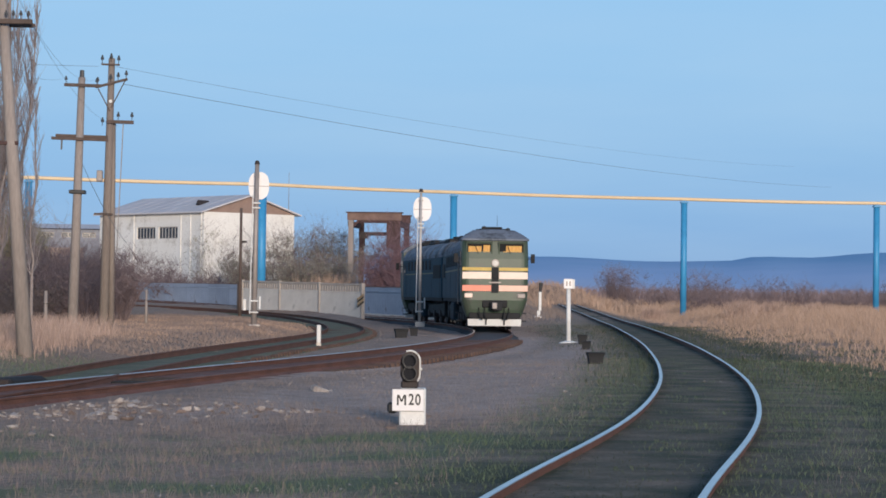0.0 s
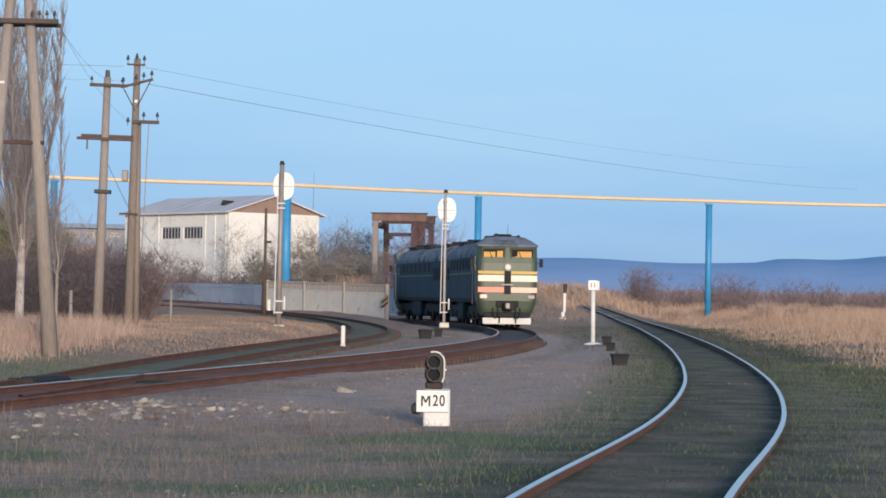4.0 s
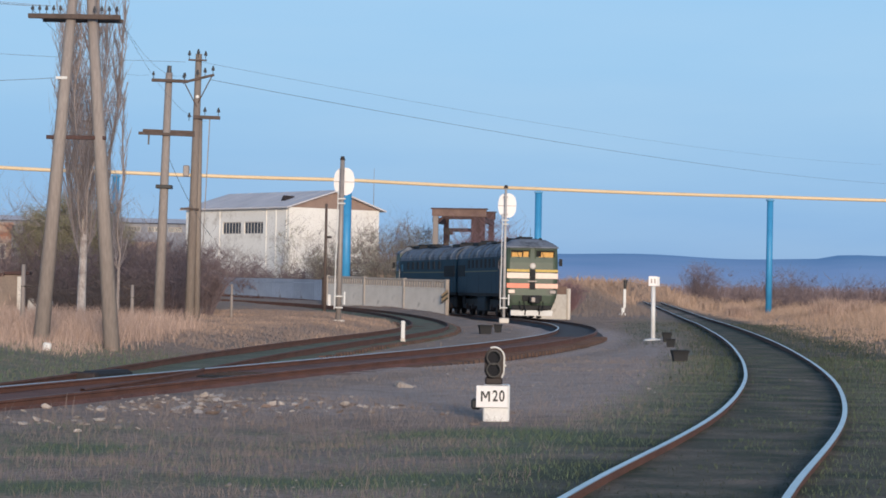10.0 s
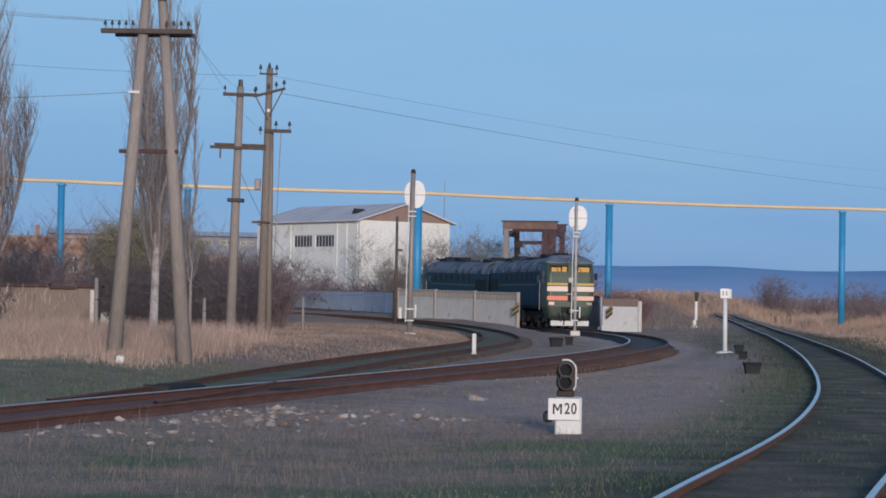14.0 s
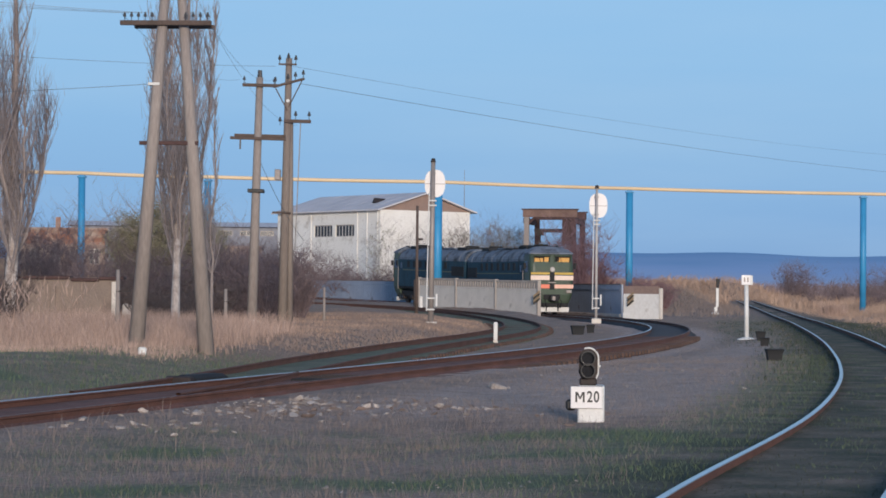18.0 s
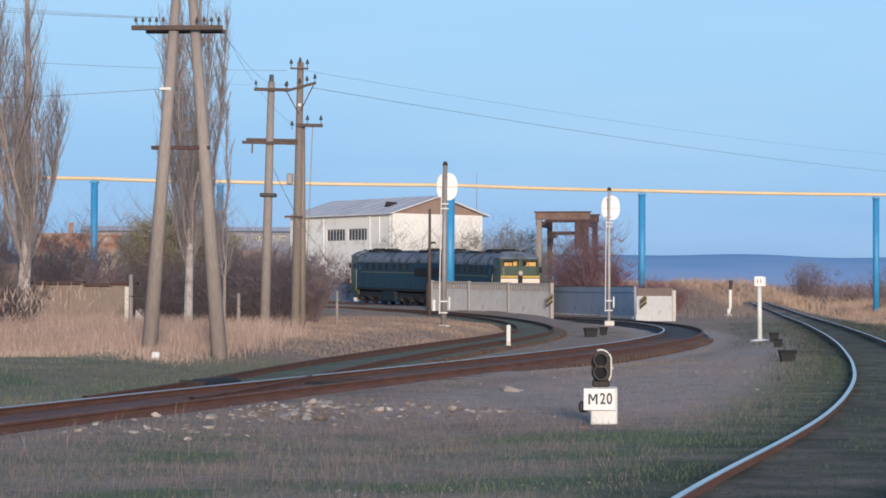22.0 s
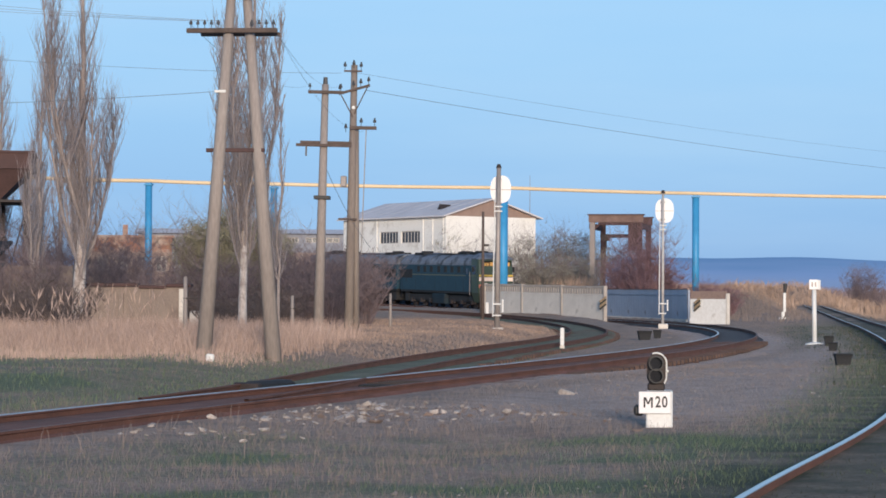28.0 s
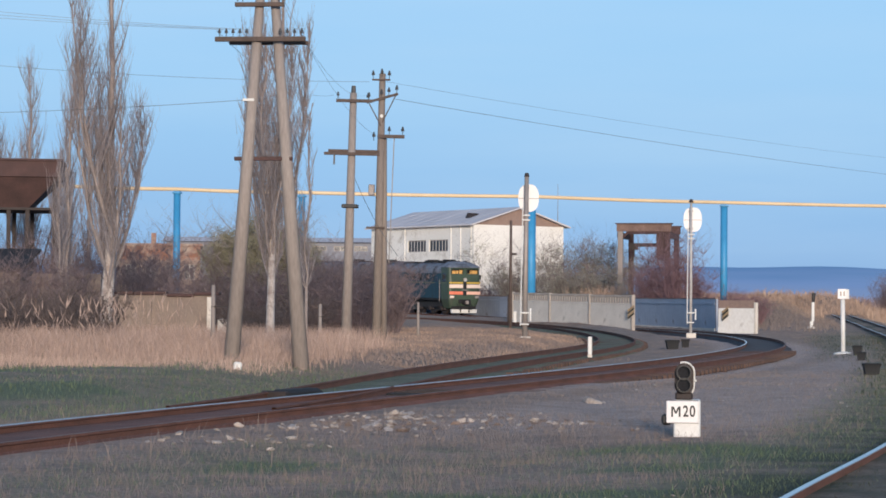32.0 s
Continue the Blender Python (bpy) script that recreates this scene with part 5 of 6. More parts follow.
def window(root, x0, x1, z0, z1, panes, name="window"):
    w = part(name, boxes((x0, x1, 0.10, 0.16, z0, z0 + 0.08), (x0, x1, 0.10, 0.16, z1 - 0.08, z1), (x0, x0 + 0.08, 0.10, 0.16, z0 + 0.08, z1 - 0.08), (x1 - 0.08, x1, 0.10, 0.16, z0 + 0.08, z1 - 0.08)), M["frame"], root, "old window frame")
    n = (x1 - x0) / panes
    for k in range(panes):
        part("pane", boxes((x0 + n * k + 0.04, x0 + n * (k + 1) - 0.04, 0.125, 0.135, z0 + 0.08, z1 - 0.08)), M["glass"], w)
        if k:
            part("mullion", boxes((x0 + n * k - 0.05, x0 + n * k + 0.05, 0.09, 0.17, z0 + 0.08, z1 - 0.08)), M["frame"], w)
    return w


def hall():
    """The limewashed hall: lit gable end, long side with two windows, low sheet roof."""
    W, L, E, R = 11.6, 18.6, 9.0, 10.75
    base = pose(-17.0, 231.3, 0.8, 0, 0, 40)
    root = empty("industrial_hall", base, "limewashed industrial hall with a low grey roof and brown gable", "building")
    side = [(4.2, 7.6, 6.3, 7.55), (8.2, 11.6, 6.3, 7.55)]
    wall = part("wall", wall_with_holes(bmesh.new(), W, 0, E, 0.35, []), M["plaster"], root, "bright limewashed gable wall")
    bm = wall_with_holes(bmesh.new(), L, 0, E, 0.35, side)
    bmesh.ops.transform(bm, matrix=Matrix.Diagonal((1, -1, 1, 1)), verts=bm.verts[:])
    bmesh.ops.reverse_faces(bm, faces=bm.faces[:])
    sw = part("wall", bm, M["plaster"], root)
    sw.matrix_basis = pose(-0.003, 0.351, 0, 0, 0, 90)
    for x0, x1, z0, z1 in side:
        w = window(sw, x0, x1, z0, z1, 6)
        w.matrix_basis = pose(0, -0.26, 0)
    for xx in (0.15, 2.0, 3.7, 12.2):
        part("pilaster", boxes((xx - 0.12, xx + 0.12, 0.0, 0.06, 0, E)), M["plaster"], sw)
    part("wall", boxes((W - 0.35, W, 0.351, L, 0, E)), M["plaster"], root)
    part("wall", boxes((0.002, W, L, L + 0.35, 0, E)), M["plaster"], root)
    bm = bmesh.new()
    loft(bm, [[(0, 0.02, E + 0.002), (W, 0.02, E + 0.002), (W / 2, 0.02, R)], [(0, 0.33, E + 0.002), (W, 0.33, E + 0.002), (W / 2, 0.33, R)]])
    part("gable", bm, M["gable"], root, "brown boarded gable")
    for sgn in (-1, 1):
        bm = bmesh.new()
        x0, x1 = (W / 2, -0.6) if sgn < 0 else (W / 2, W + 0.6)
        k = (R - E) / (W / 2)
        zt, ze = R + 0.06, E - 0.6 * k + 0.06
        loft(bm, [[(x0, -0.5, zt), (x1, -0.5, ze), (x1, -0.5, ze + 0.14), (x0, -0.5, zt + 0.14)], [(x0, L + 0.8, zt), (x1, L + 0.8, ze), (x1, L + 0.8, ze + 0.14), (x0, L + 0.8, zt + 0.14)]])
        sl = part("roof", bm, M["roof"], root, "grey sheet roof slope")
        for q in range(1, 9):
            y = -0.5 + q * (L + 1.3) / 9
            part("seam", loft(bmesh.new(), [[(x0, y, zt + 0.142), (x1, y, ze + 0.142), (x1, y, ze + 0.158), (x0, y, zt + 0.158)], [(x0, y + 0.06, zt + 0.142), (x1, y + 0.06, ze + 0.142), (x1, y + 0.06, ze + 0.158), (x0, y + 0.06, zt + 0.158)]]), M["roof"], sl)
    bm = bmesh.new()
    loft(bm, [[(1.9, 3.2, E + 0.55), (1.9, 4.3, E + 0.55), (1.9, 3.75, E + 1.35)], [(3.3, 3.5, E + 1.0), (3.3, 4.0, E + 1.0), (3.3, 3.75, E + 1.3)]])
    part("dormer", bm, M["iron"], root, "small dark triangular roof vent")
    part("aerial", tubes([[(Vector((W - 0.3, 0.6, E)), 0.04), (Vector((W - 0.3, 0.6, E + 4.5)), 0.02)]], 4), M["steel"], root)
    return root


hall()


def long_shed():
    root = empty("long_shed", pose(-60.0, 285.0, 0.8, 0, 0, 7), "far long grey shed with a row of small windows", "building")
    part("wall", wall_with_holes(bmesh.new(), 29.0, 0, 8.6, 0.3, [(3 + 2.6 * k, 4.7 + 2.6 * k, 7.5, 8.15) for k in range(10)]), M["shaded_wall"], root)
    for k in range(10):
        window(root, 3 + 2.6 * k, 4.7 + 2.6 * k, 7.5, 8.15, 2)
    part("roof", loft(bmesh.new(), [[(-0.5, -0.8, 8.61), (-0.5, 9, 8.61), (-0.5, 4, 9.3)], [(29.5, -0.8, 8.61), (29.5, 9, 8.61), (29.5, 4, 9.3)]]), M["roof"], root)
    part("lean_to", boxes((8, 24, -6, -1, 0, 6.1)), M["pale_brick"], root, "low ochre lean-to")
    return root


long_shed()


def brick_house():
    root = empty("brick_house", pose(-40.4, 173.4, 1.0, 0, 0, 12), "ruined brick house with pale patches and a flat roof", "building")
    holes = [(0.7 + 1.5 * k, 1.5 + 1.5 * k, 2.4, 3.6) for k in range(4)]
    part("wall", wall_with_holes(bmesh.new(), 6.4, 0, 3.9, 0.4, holes), M["pale_brick"], root)
    for h in holes:
        window(root, *h, 2)
    part("wall", boxes((0, 6.4, 0, 0.4, 3.901, 5.0)), M["brick"], root, "red brick upper courses")
    part("wall", boxes((6.0, 6.4, 0.401, 8, 0, 5.0)), M["brick"], root)
    part("wall", boxes((0, 0.4, 0.401, 8, 0, 5.0)), M["brick"], root)
    part("roof", boxes((-0.2, 6.6, -0.2, 8.2, 5.001, 5.2)), M["brick"], root)
    part("chimney", boxes((2.6, 3.0, 3, 3.4, 5.2, 6.1)), M["brick"], root)
    return root


brick_house()


def gantry():
    """A rusty loading gantry: two portal frames, beams and a hoist."""
    root = empty("loading_gantry", pose(-1.95, 190.0, 0.9, 0, 0, -7), "rust-stained loading gantry of concrete posts and steel beams", "gantry")
    for y in (0.0, 7.0):
        part("post", boxes((0.0, 0.42, y, y + 0.42, -0.2, 6.9), bevel=0.02), M["concrete_pole"] if y == 0 else M["rust_dark"], root)
        part("post", boxes((3.9, 4.35, y, y + 0.45, -0.2, 6.9), bevel=0.02), M["rust_dark"], root)
        part("beam", boxes((-0.1, 4.45, y - 0.02, y + 0.47, 6.901, 7.5), bevel=0.02), M["rust"] if y == 0 else M["rust_dark"], root)
        part("top_plate", boxes((-0.2, 4.55, y - 0.1, y + 0.55, 7.502, 7.6)), M["rust_dark"], root)
    part("runway_beam", boxes((-0.12, 0.2, 0.5, 6.9, 6.4, 6.85)), M["rust_dark"], root)
    part("runway_beam", boxes((4.05, 4.35, 0.5, 6.9, 6.4, 6.85)), M["rust_dark"], root)
    part("side_sheet", boxes((3.2, 3.88, 0.05, 0.4, 4.6, 6.85)), M["rust_dark"], root, "rusty side sheet")
    part("hoist_beam", boxes((0.5, 3.8, 2.9, 3.2, 5.7, 6.0)), M["iron"], root)
    part("hoist", boxes((0.7, 1.3, 2.8, 3.3, 5.45, 5.7), (0.95, 1.05, 3.0, 3.1, 4.8, 5.45)), M["iron"], root, "dark hoist with hook")
    part("bracket", box(bmesh.new(), 0.45, 1.3, 0.1, 0.3, -0.1, 0.1, 0, pose(0, 0, 6.0, 0, -45, 0) ), M["rust_dark"], root)
    return root


gantry()


def hopper():
    """A rusty overhead loading hopper on braced steel legs."""
    root = empty("loading_hopper", pose(-32.2, 110.8, 0.3, 0, 0, 12), "rusty overhead hopper on braced steel legs behind bare trees", "hopper")
    ring = lambda a, b, zz, c=0.0: [(-a + c, -b, zz), (a + c, -b, zz), (a + c, b, zz), (-a + c, b, zz)]
    part("bin", loft(bmesh.new(), [ring(1.9, 1.3, 5.92), ring(3.4, 2.3, 7.4), ring(3.5, 2.4, 7.43), ring(3.5, 2.4, 8.2)]), M["rust_dark"], root)
    part("rim", boxes((-3.6, 3.6, -2.5, 2.5, 8.201, 8.3)), M["rust_dark"], root)
    part("platform", boxes((-3.4, 3.2, -2.3, 2.3, 5.8, 5.92)), M["iron"], root)
    for x in (-3.2, -1.1, 1.0, 1.9, 3.2):
        for y in (-2.1, 2.1):
            part("leg", boxes((x - 0.1, x + 0.1, y - 0.1, y + 0.1, -0.3, 5.799)), M["iron"], root)
    for x in (-3.2, -1.1, 1.9):
        part("brace", tubes([[(Vector((x, -2.1, 0.4)), 0.05), (Vector((x + 1.3, -2.1, 5.4)), 0.05)], [(Vector((x + 1.3, -2.1, 0.4)), 0.05), (Vector((x, -2.1, 5.4)), 0.05)]], 4), M["iron"], root)
    for x in (-3.2, 3.2):
        part("strut", boxes((x - 0.08, x + 0.08, -2.2, -2.0, 5.92, 7.3)), M["iron"], root)
    return root


hopper()


def ruin_wall():
    """A low weathered wall with a dark uneven coping and a pale end pillar."""
    root = empty("ruined_wall", pose(-20.9, 88.0, 0.2), "low weathered wall with a dark coping and a pale end pillar", "wall")
    part("wall", boxes((0.0, 4.25, 0.0, 0.3, -0.2, 1.72), bevel=0.02), M["ochre_wall"], root)
    for k, (a, b, z) in enumerate(((-0.15, 1.1, 1.80), (1.1, 2.4, 1.77), (2.4, 3.5, 1.74), (3.5, 4.5, 1.75))):
        part("coping", box(bmesh.new(), a, b - 0.02, -0.14, 0.42, 0, 0.13, 0.03, pose(0, 0, z - 0.05, 0, (0.8, -0.6, 0.5, -0.4)[k], 0)), M["rust_dark"], root, "dark uneven coping")
    part("pillar", boxes((4.0, 4.22, -0.12, -0.002, -0.2, 1.66), bevel=0.02), M["concrete"], root, "pale concrete pillar")
    part("buttress", boxes((1.6, 1.8, -0.10, -0.002, -0.2, 1.5), bevel=0.02), M["ochre_wall"], root)
    part("rubble_end", box(bmesh.new(), 4.36, 5.3, 0.0, 0.3, -0.2, 1.05, 0.06, pose(0, 0, 0, 0, 3, 0)), M["concrete"], root, "broken pale end of the wall")
    return root


def lean_shed():
    """A small shed with a sloping dark roof and ochre walls."""
    root = empty("low_shed", pose(-32.5, 99.0, 0.2, 0, 0, 4), "small ochre shed with a sagging dark sheet roof behind brambles", "shed")
    part("wall", wall_with_holes(bmesh.new(), 5.0, -0.2, 2.85, 0.25, [(3.2, 4.1, 1.2, 2.1)]), M["ochre_wall"], root)
    window(root, 3.2, 4.1, 1.2, 2.1, 2)
    part("wall", boxes((4.75, 5.0, 0.251, 3.4, -0.2, 2.85)), M["ochre_wall"], root)
    part("wall", boxes((0.0, 0.25, 0.251, 3.4, -0.2, 2.85)), M["ochre_wall"], root)
    part("roof", loft(bmesh.new(), [[(-0.3, -0.5, 2.80), (5.2, -0.5, 2.80), (5.2, 3.8, 3.75), (-0.3, 3.8, 3.75)], [(-0.3, -0.5, 2.92), (5.2, -0.5, 2.92), (5.2, 3.8, 3.87), (-0.3, 3.8, 3.87)]]), M["soot"], root, "dark sheet roof")
    part("yard_wall", boxes((5.3, 8.4, 1.2, 1.5, -0.2, 2.7), bevel=0.02), M["ochre_wall"], root, "ochre yard wall beside the shed")
    return root


ruin_wall()
lean_shed()


# ---- locomotive ----
def side_ring(y, w, z0, z1, ins=0.0):
    return [(-w, y, z0), (w, y, z0), (w, y, z1), (-w, y, z1)]


def roof_profile(w, k=1.0, z0=3.45):
    half = [(w, z0), (w, 3.62), (w * 0.95, 3.80), (w * 0.80, 4.05), (w * 0.55, 4.24), (w * 0.25, 4.33)]
    return half + [(-x, z) for x, z in reversed(half)]


def cab_ring(w, yf, yb, z, r=0.32, rake=0.0):
    pts = [(w, yb, z)]
    for k in range(5):
        a = math.pi / 2 * k / 4
        pts.append((w - r + r * math.cos(a), yf - r * 0.75 + r * 0.75 * math.sin(a), z))
    pts += [(-x, y, zz) for x, y, zz in reversed(pts)]
    return pts


def wheelset(parent, y):
    bm = bmesh.new()
    for s in (-1, 1):
        cyl(bm, (s * 0.73, 0, 0), (s * 0.87, 0, 0), 0.525, 0.515, 24)
        cyl(bm, (s * 0.70, 0, 0), (s * 0.73, 0, 0), 0.555, 0.555, 24)
        for k in range(6):
            a = math.pi * k / 3
            cyl(bm, (s * 0.872, math.cos(a) * 0.34, math.sin(a) * 0.34), (s * 0.89, math.cos(a) * 0.34, math.sin(a) * 0.34), 0.05, 0.05, 6)
    cyl(bm, (-0.7, 0, 0), (0.7, 0, 0), 0.09, 0.09, 8)
    w = part("wheelset", bm, M["iron"], parent, "dark steel wheelset")
    w.location = (0, y, 0.525)
    return w


def section(name, label):
    """One locomotive section; +y is its cab end, z = 0 the rail head. Returns the thing and its wheelsets."""
    root = empty(name, Matrix(), label, "locomotive", "coupled locomotive sections")
    wheels = []
    body = part("body", loft(bmesh.new(), [side_ring(-8.4, 1.44, 1.40, 3.45), side_ring(-8.3, 1.475, 1.37, 3.45), side_ring(6.9, 1.475, 1.37, 3.45)]), M["loco_side"], root, "blue-green side walls")
    part("frame", boxes((-1.42, 1.42, -8.35, 6.9, 1.20, 1.37), (-0.9, 0.9, -8.3, 7.9, 0.7, 1.20)), M["soot"], root)
    part("roof", loft(bmesh.new(), [[(x, -8.35, z) for x, z in roof_profile(1.44)], [(x, 6.9, z) for x, z in roof_profile(1.47)]]), M["loco_roof"], root, "curved grey-blue roof")
    rings = [cab_ring(1.18, 8.16, 6.9, 0.56), cab_ring(1.32, 8.26, 6.9, 0.9), cab_ring(1.44, 8.33, 6.9, 1.3), cab_ring(1.475, 8.35, 6.9, 2.2), cab_ring(1.475, 8.35, 6.9, 3.12), cab_ring(1.455, 8.20, 6.9, 3.92)]
    cab = part("cab", loft(bmesh.new(), rings), M["loco_green"], root, "dark green flat-fronted cab")
    rings = [cab_ring(1.50, 8.34, 6.9, 3.922), cab_ring(1.50, 8.34, 6.9, 4.0), cab_ring(1.26, 7.95, 6.9, 4.2), cab_ring(0.92, 7.5, 6.9, 4.4), cab_ring(0.5, 7.2, 6.9, 4.44)]
    part("cab_roof", loft(bmesh.new(), rings), M["loco_roof"], root, "sloping grey cab roof")
    fy = 8.352
    # bands on the cab front
    for s, mat_, lab in ((-1, "stripe_red", "faded red reflective band"), (1, "stripe_pink", "faded pink reflective band")):
        a, b = (0.17, 1.44)
        x0, x1 = (a, b) if s > 0 else (-b, -a)
        x0, x1 = sorted((x0 * -1, x1 * -1))
        part("front_band", boxes((x0, x1, fy, fy + 0.014, 2.60, 2.735)), M["stripe_yellow"], cab, "yellow painted band")
        part("front_band", boxes((x0, x1, fy, fy + 0.014, 2.235, 2.535), bevel=0.004), M["stripe_white"], cab, "white reflective band")
        part("front_band", boxes((x0, x1, fy, fy + 0.014, 1.70, 1.955), bevel=0.004), M[mat_], cab, lab)
    for s in (-1, 1):
        part("marker_lamp", boxes((s * 1.16 - 0.18, s * 1.16 + 0.18, 8.25, fy + 0.03, 1.40, 1.60), bevel=0.03), M["stripe_white" if s > 0 else "steel"], cab, "small square marker lamp")
        # windscreen with curtain
        tilt = pose(s * 0.71, 8.29, 3.5, -10.6)
        w = part("windscreen_frame", boxes((-0.58, 0.58, -0.02, 0.05, -0.46, -0.40), (-0.58, 0.58, -0.02, 0.05, 0.29, 0.35), (-0.58, -0.52, -0.02, 0.05, -0.40, 0.29), (0.52, 0.58, -0.02, 0.05, -0.40, 0.29)), M["loco_green"], cab)
        w.matrix_basis = tilt
        part("pane", boxes((-0.52, 0.52, -0.01, 0.012, -0.40, 0.29)), M["pane"], w, "dark windscreen glass")
        for c0, c1, d0, d1 in (((-0.10, 0.47, -0.37, 0.17), (-0.47, -0.18, -0.36, 0.22)) if s > 0 else ((-0.45, 0.24, -0.37, 0.20), (0.25, 0.36, -0.37, -0.05))):
            bm = bmesh.new()
            nf = max(2, int((c1 - c0) / 0.07))
            fold = [(c0 + (c1 - c0) * k / nf, 0.0135 + 0.010 * (k % 2)) for k in range(nf + 1)]
            loft(bm, [[(x, y, d0) for x, y in fold] + [(x, 0.0125, d0) for x, y in reversed(fold)], [(x, y, d1) for x, y in fold] + [(x, 0.0125, d1) for x, y in reversed(fold)]])
            part("curtain", bm, M["curtain"], w, "orange-yellow folded curtain catching the low sun")
        part("wiper", box(bmesh.new(), -0.015, 0.015, 0.03, 0.05, -0.25, 0.2, 0, pose(0.1, 0, 0, 0, 20, 0)), M["soot"], w)
        part("visor", boxes((-0.58, 0.58, 0.03, 0.14, 0.35, 0.38)), M["loco_green"], w)
        part("cab_window", boxes((s * 1.478 - 0.012, s * 1.478 + 0.012, 7.15, 7.75, 2.75, 3.45)), M["glass"], cab)
        part("mirror", boxes((s * 1.70 - 0.09, s * 1.70 + 0.09, 7.75, 7.82, 2.95, 3.35), (min(s * 1.48, s * 1.70), max(s * 1.48, s * 1.70), 7.77, 7.80, 3.12, 3.16), bevel=0.01), M["soot"], cab, "black side mirror")
        part("handrail", tubes([[(Vector((s * 1.535, 6.75, 1.1)), 0.02), (Vector((s * 1.535, 6.75, 2.9)), 0.02)]], 6), M["steel"], cab)
    lamp = part("headlamp", cyl(bmesh.new(), (0, 8.3, 2.93), (0, fy + 0.09, 2.93), 0.15, 0.17, 18), M["steel"], cab, "round central headlamp")
    part("lens", cyl(bmesh.new(), (0, fy + 0.0905, 2.93), (0, fy + 0.10, 2.93), 0.12, 0.12, 18), M["pale_porcelain"], lamp, "pale lamp glass")
    part("centre_panel", boxes((-0.155, 0.155, fy, fy + 0.008, 1.62, 2.74)), M["soot"], cab, "dark painted centre panel")
    part("number_bar", boxes((-0.26, 0.26, fy, fy + 0.02, 2.05, 2.11)), M["steel"], cab, "worn number bars")
    part("emblem", cyl(bmesh.new(), (0, fy + 0.0085, 2.35), (0, fy + 0.03, 2.35), 0.13, 0.10, 5), M["soot"], cab, "dark five-sided emblem")
    part("coupler", boxes((-0.22, 0.22, 8.1, 8.75, 0.88, 1.22), (-0.30, 0.10, 8.55, 8.95, 0.85, 1.25), (-0.55, 0.55, 8.1, 8.4, 0.98, 1.30), bevel=0.03), M["soot"], root, "heavy black coupler")
    part("coupler_knuckle", boxes((-0.06, 0.16, 8.75, 9.0, 0.92, 1.2), bevel=0.03), M["steel"], root)
    for s in (-0.62, -0.42, 0.45, 0.7):
        part("brake_hose", tubes([[(Vector((s, 8.3, 0.95)), 0.03), (Vector((s, 8.55, 0.75)), 0.03), (Vector((s * 0.9, 8.6, 0.5)), 0.03), (Vector((s * 0.8, 8.5, 0.45)), 0.03)]], 6), M["soot"], root)
    part("buffer_beam", boxes((-1.12, 1.12, 8.0, 8.28, 0.50, 0.75), bevel=0.03), M["soot"], root)
    plow = part("plough", loft(bmesh.new(), [[(-1.16, 8.10, 0.17), (1.16, 8.10, 0.17), (1.16, 8.28, 0.17), (-1.16, 8.28, 0.17)], [(-1.18, 8.10, 0.47), (1.18, 8.10, 0.47), (1.18, 8.34, 0.47), (-1.18, 8.34, 0.47)]]), M["white"], root, "white painted rail plough")
    for s in (-0.42, 0.38):
        part("plough_strut", boxes((s - 0.03, s + 0.03, 8.3, 8.40, 0.22, 0.62)), M["soot"], plow)
    # sides
    for s in (-1, 1):
        sx = s * 1.476
        x0, x1 = sorted((sx, sx + s * 0.012))
        part("side_band", boxes((x0, x1, -8.2, 7.9, 2.61, 2.68)), M["side_line"], body, "thin dull yellow waist line")
        xx0, xx1 = sorted((sx, sx + s * 0.03))
        louvre = part("louvre_panel", boxes((xx0, xx1, -8.2, -5.6, 2.36, 3.06)), M["soot"], body, "large black louvre panel")
        for k in range(5):
            part("slat", boxes((sx - 0.002 if s > 0 else sx - 0.055, sx + 0.045 if s > 0 else sx + 0.002, -8.15, -5.65, 2.42 + k * 0.13, 2.45 + k * 0.13)), M["soot"], louvre)
        for yy in (-4.2, -2.8, -1.4, 0.2, 1.6, 3.0, 4.4):
            part("side_window", boxes((xx0, xx1, yy - 0.28, yy + 0.28, 2.85, 3.35)), M["soot"], body, "small dark side window")
        for yy in (-7.9, -4.9, -0.6, 3.8, 5.3):
            part("panel_seam", boxes((*sorted((sx, sx + s * 0.006)), yy - 0.015, yy + 0.015, 1.42, 3.4)), M["soot"], body)
        door = part("side_door", boxes((*sorted((sx, sx + s * 0.015)), 5.75, 6.45, 1.45, 3.3)), M["loco_side"], body)
        part("door_window", boxes((*sorted((sx + s * 0.0152, sx + s * 0.025)), 5.9, 6.3, 2.75, 3.2)), M["glass"], door)
        part("step", boxes((s * 1.45 - 0.12, s * 1.45 + 0.12, 5.8, 6.4, 0.35, 0.40), (s * 1.45 - 0.12, s * 1.45 + 0.12, 5.8, 6.4, 0.7, 0.74)), M["soot"], root)
    # roof gear
    part("roof_fan", boxes((-0.70, 0.60, 4.5, 6.2, 4.26, 4.50), (-0.5, 0.3, 4.8, 5.7, 4.50, 4.60), bevel=0.04), M["soot"], root, "sooty roof fan housing")
    part("exhaust", boxes((-0.4, 0.4, 1.6, 3.4, 4.30, 4.52), bevel=0.03), M["soot"], root)
    part("roof_hatch", boxes((-0.8, 0.8, -6.8, -4.9, 4.22, 4.46), bevel=0.04), M["soot"], root)
    part("roof_hatch", boxes((-0.55, 0.55, -3.6, -1.2, 4.30, 4.42), bevel=0.03), M["loco_roof"], root)
    part("roof_hatch", boxes((-0.75, 0.75, -0.6, 1.2, 4.26, 4.40), bevel=0.03), M["soot"], root, "sooty roof hatch")
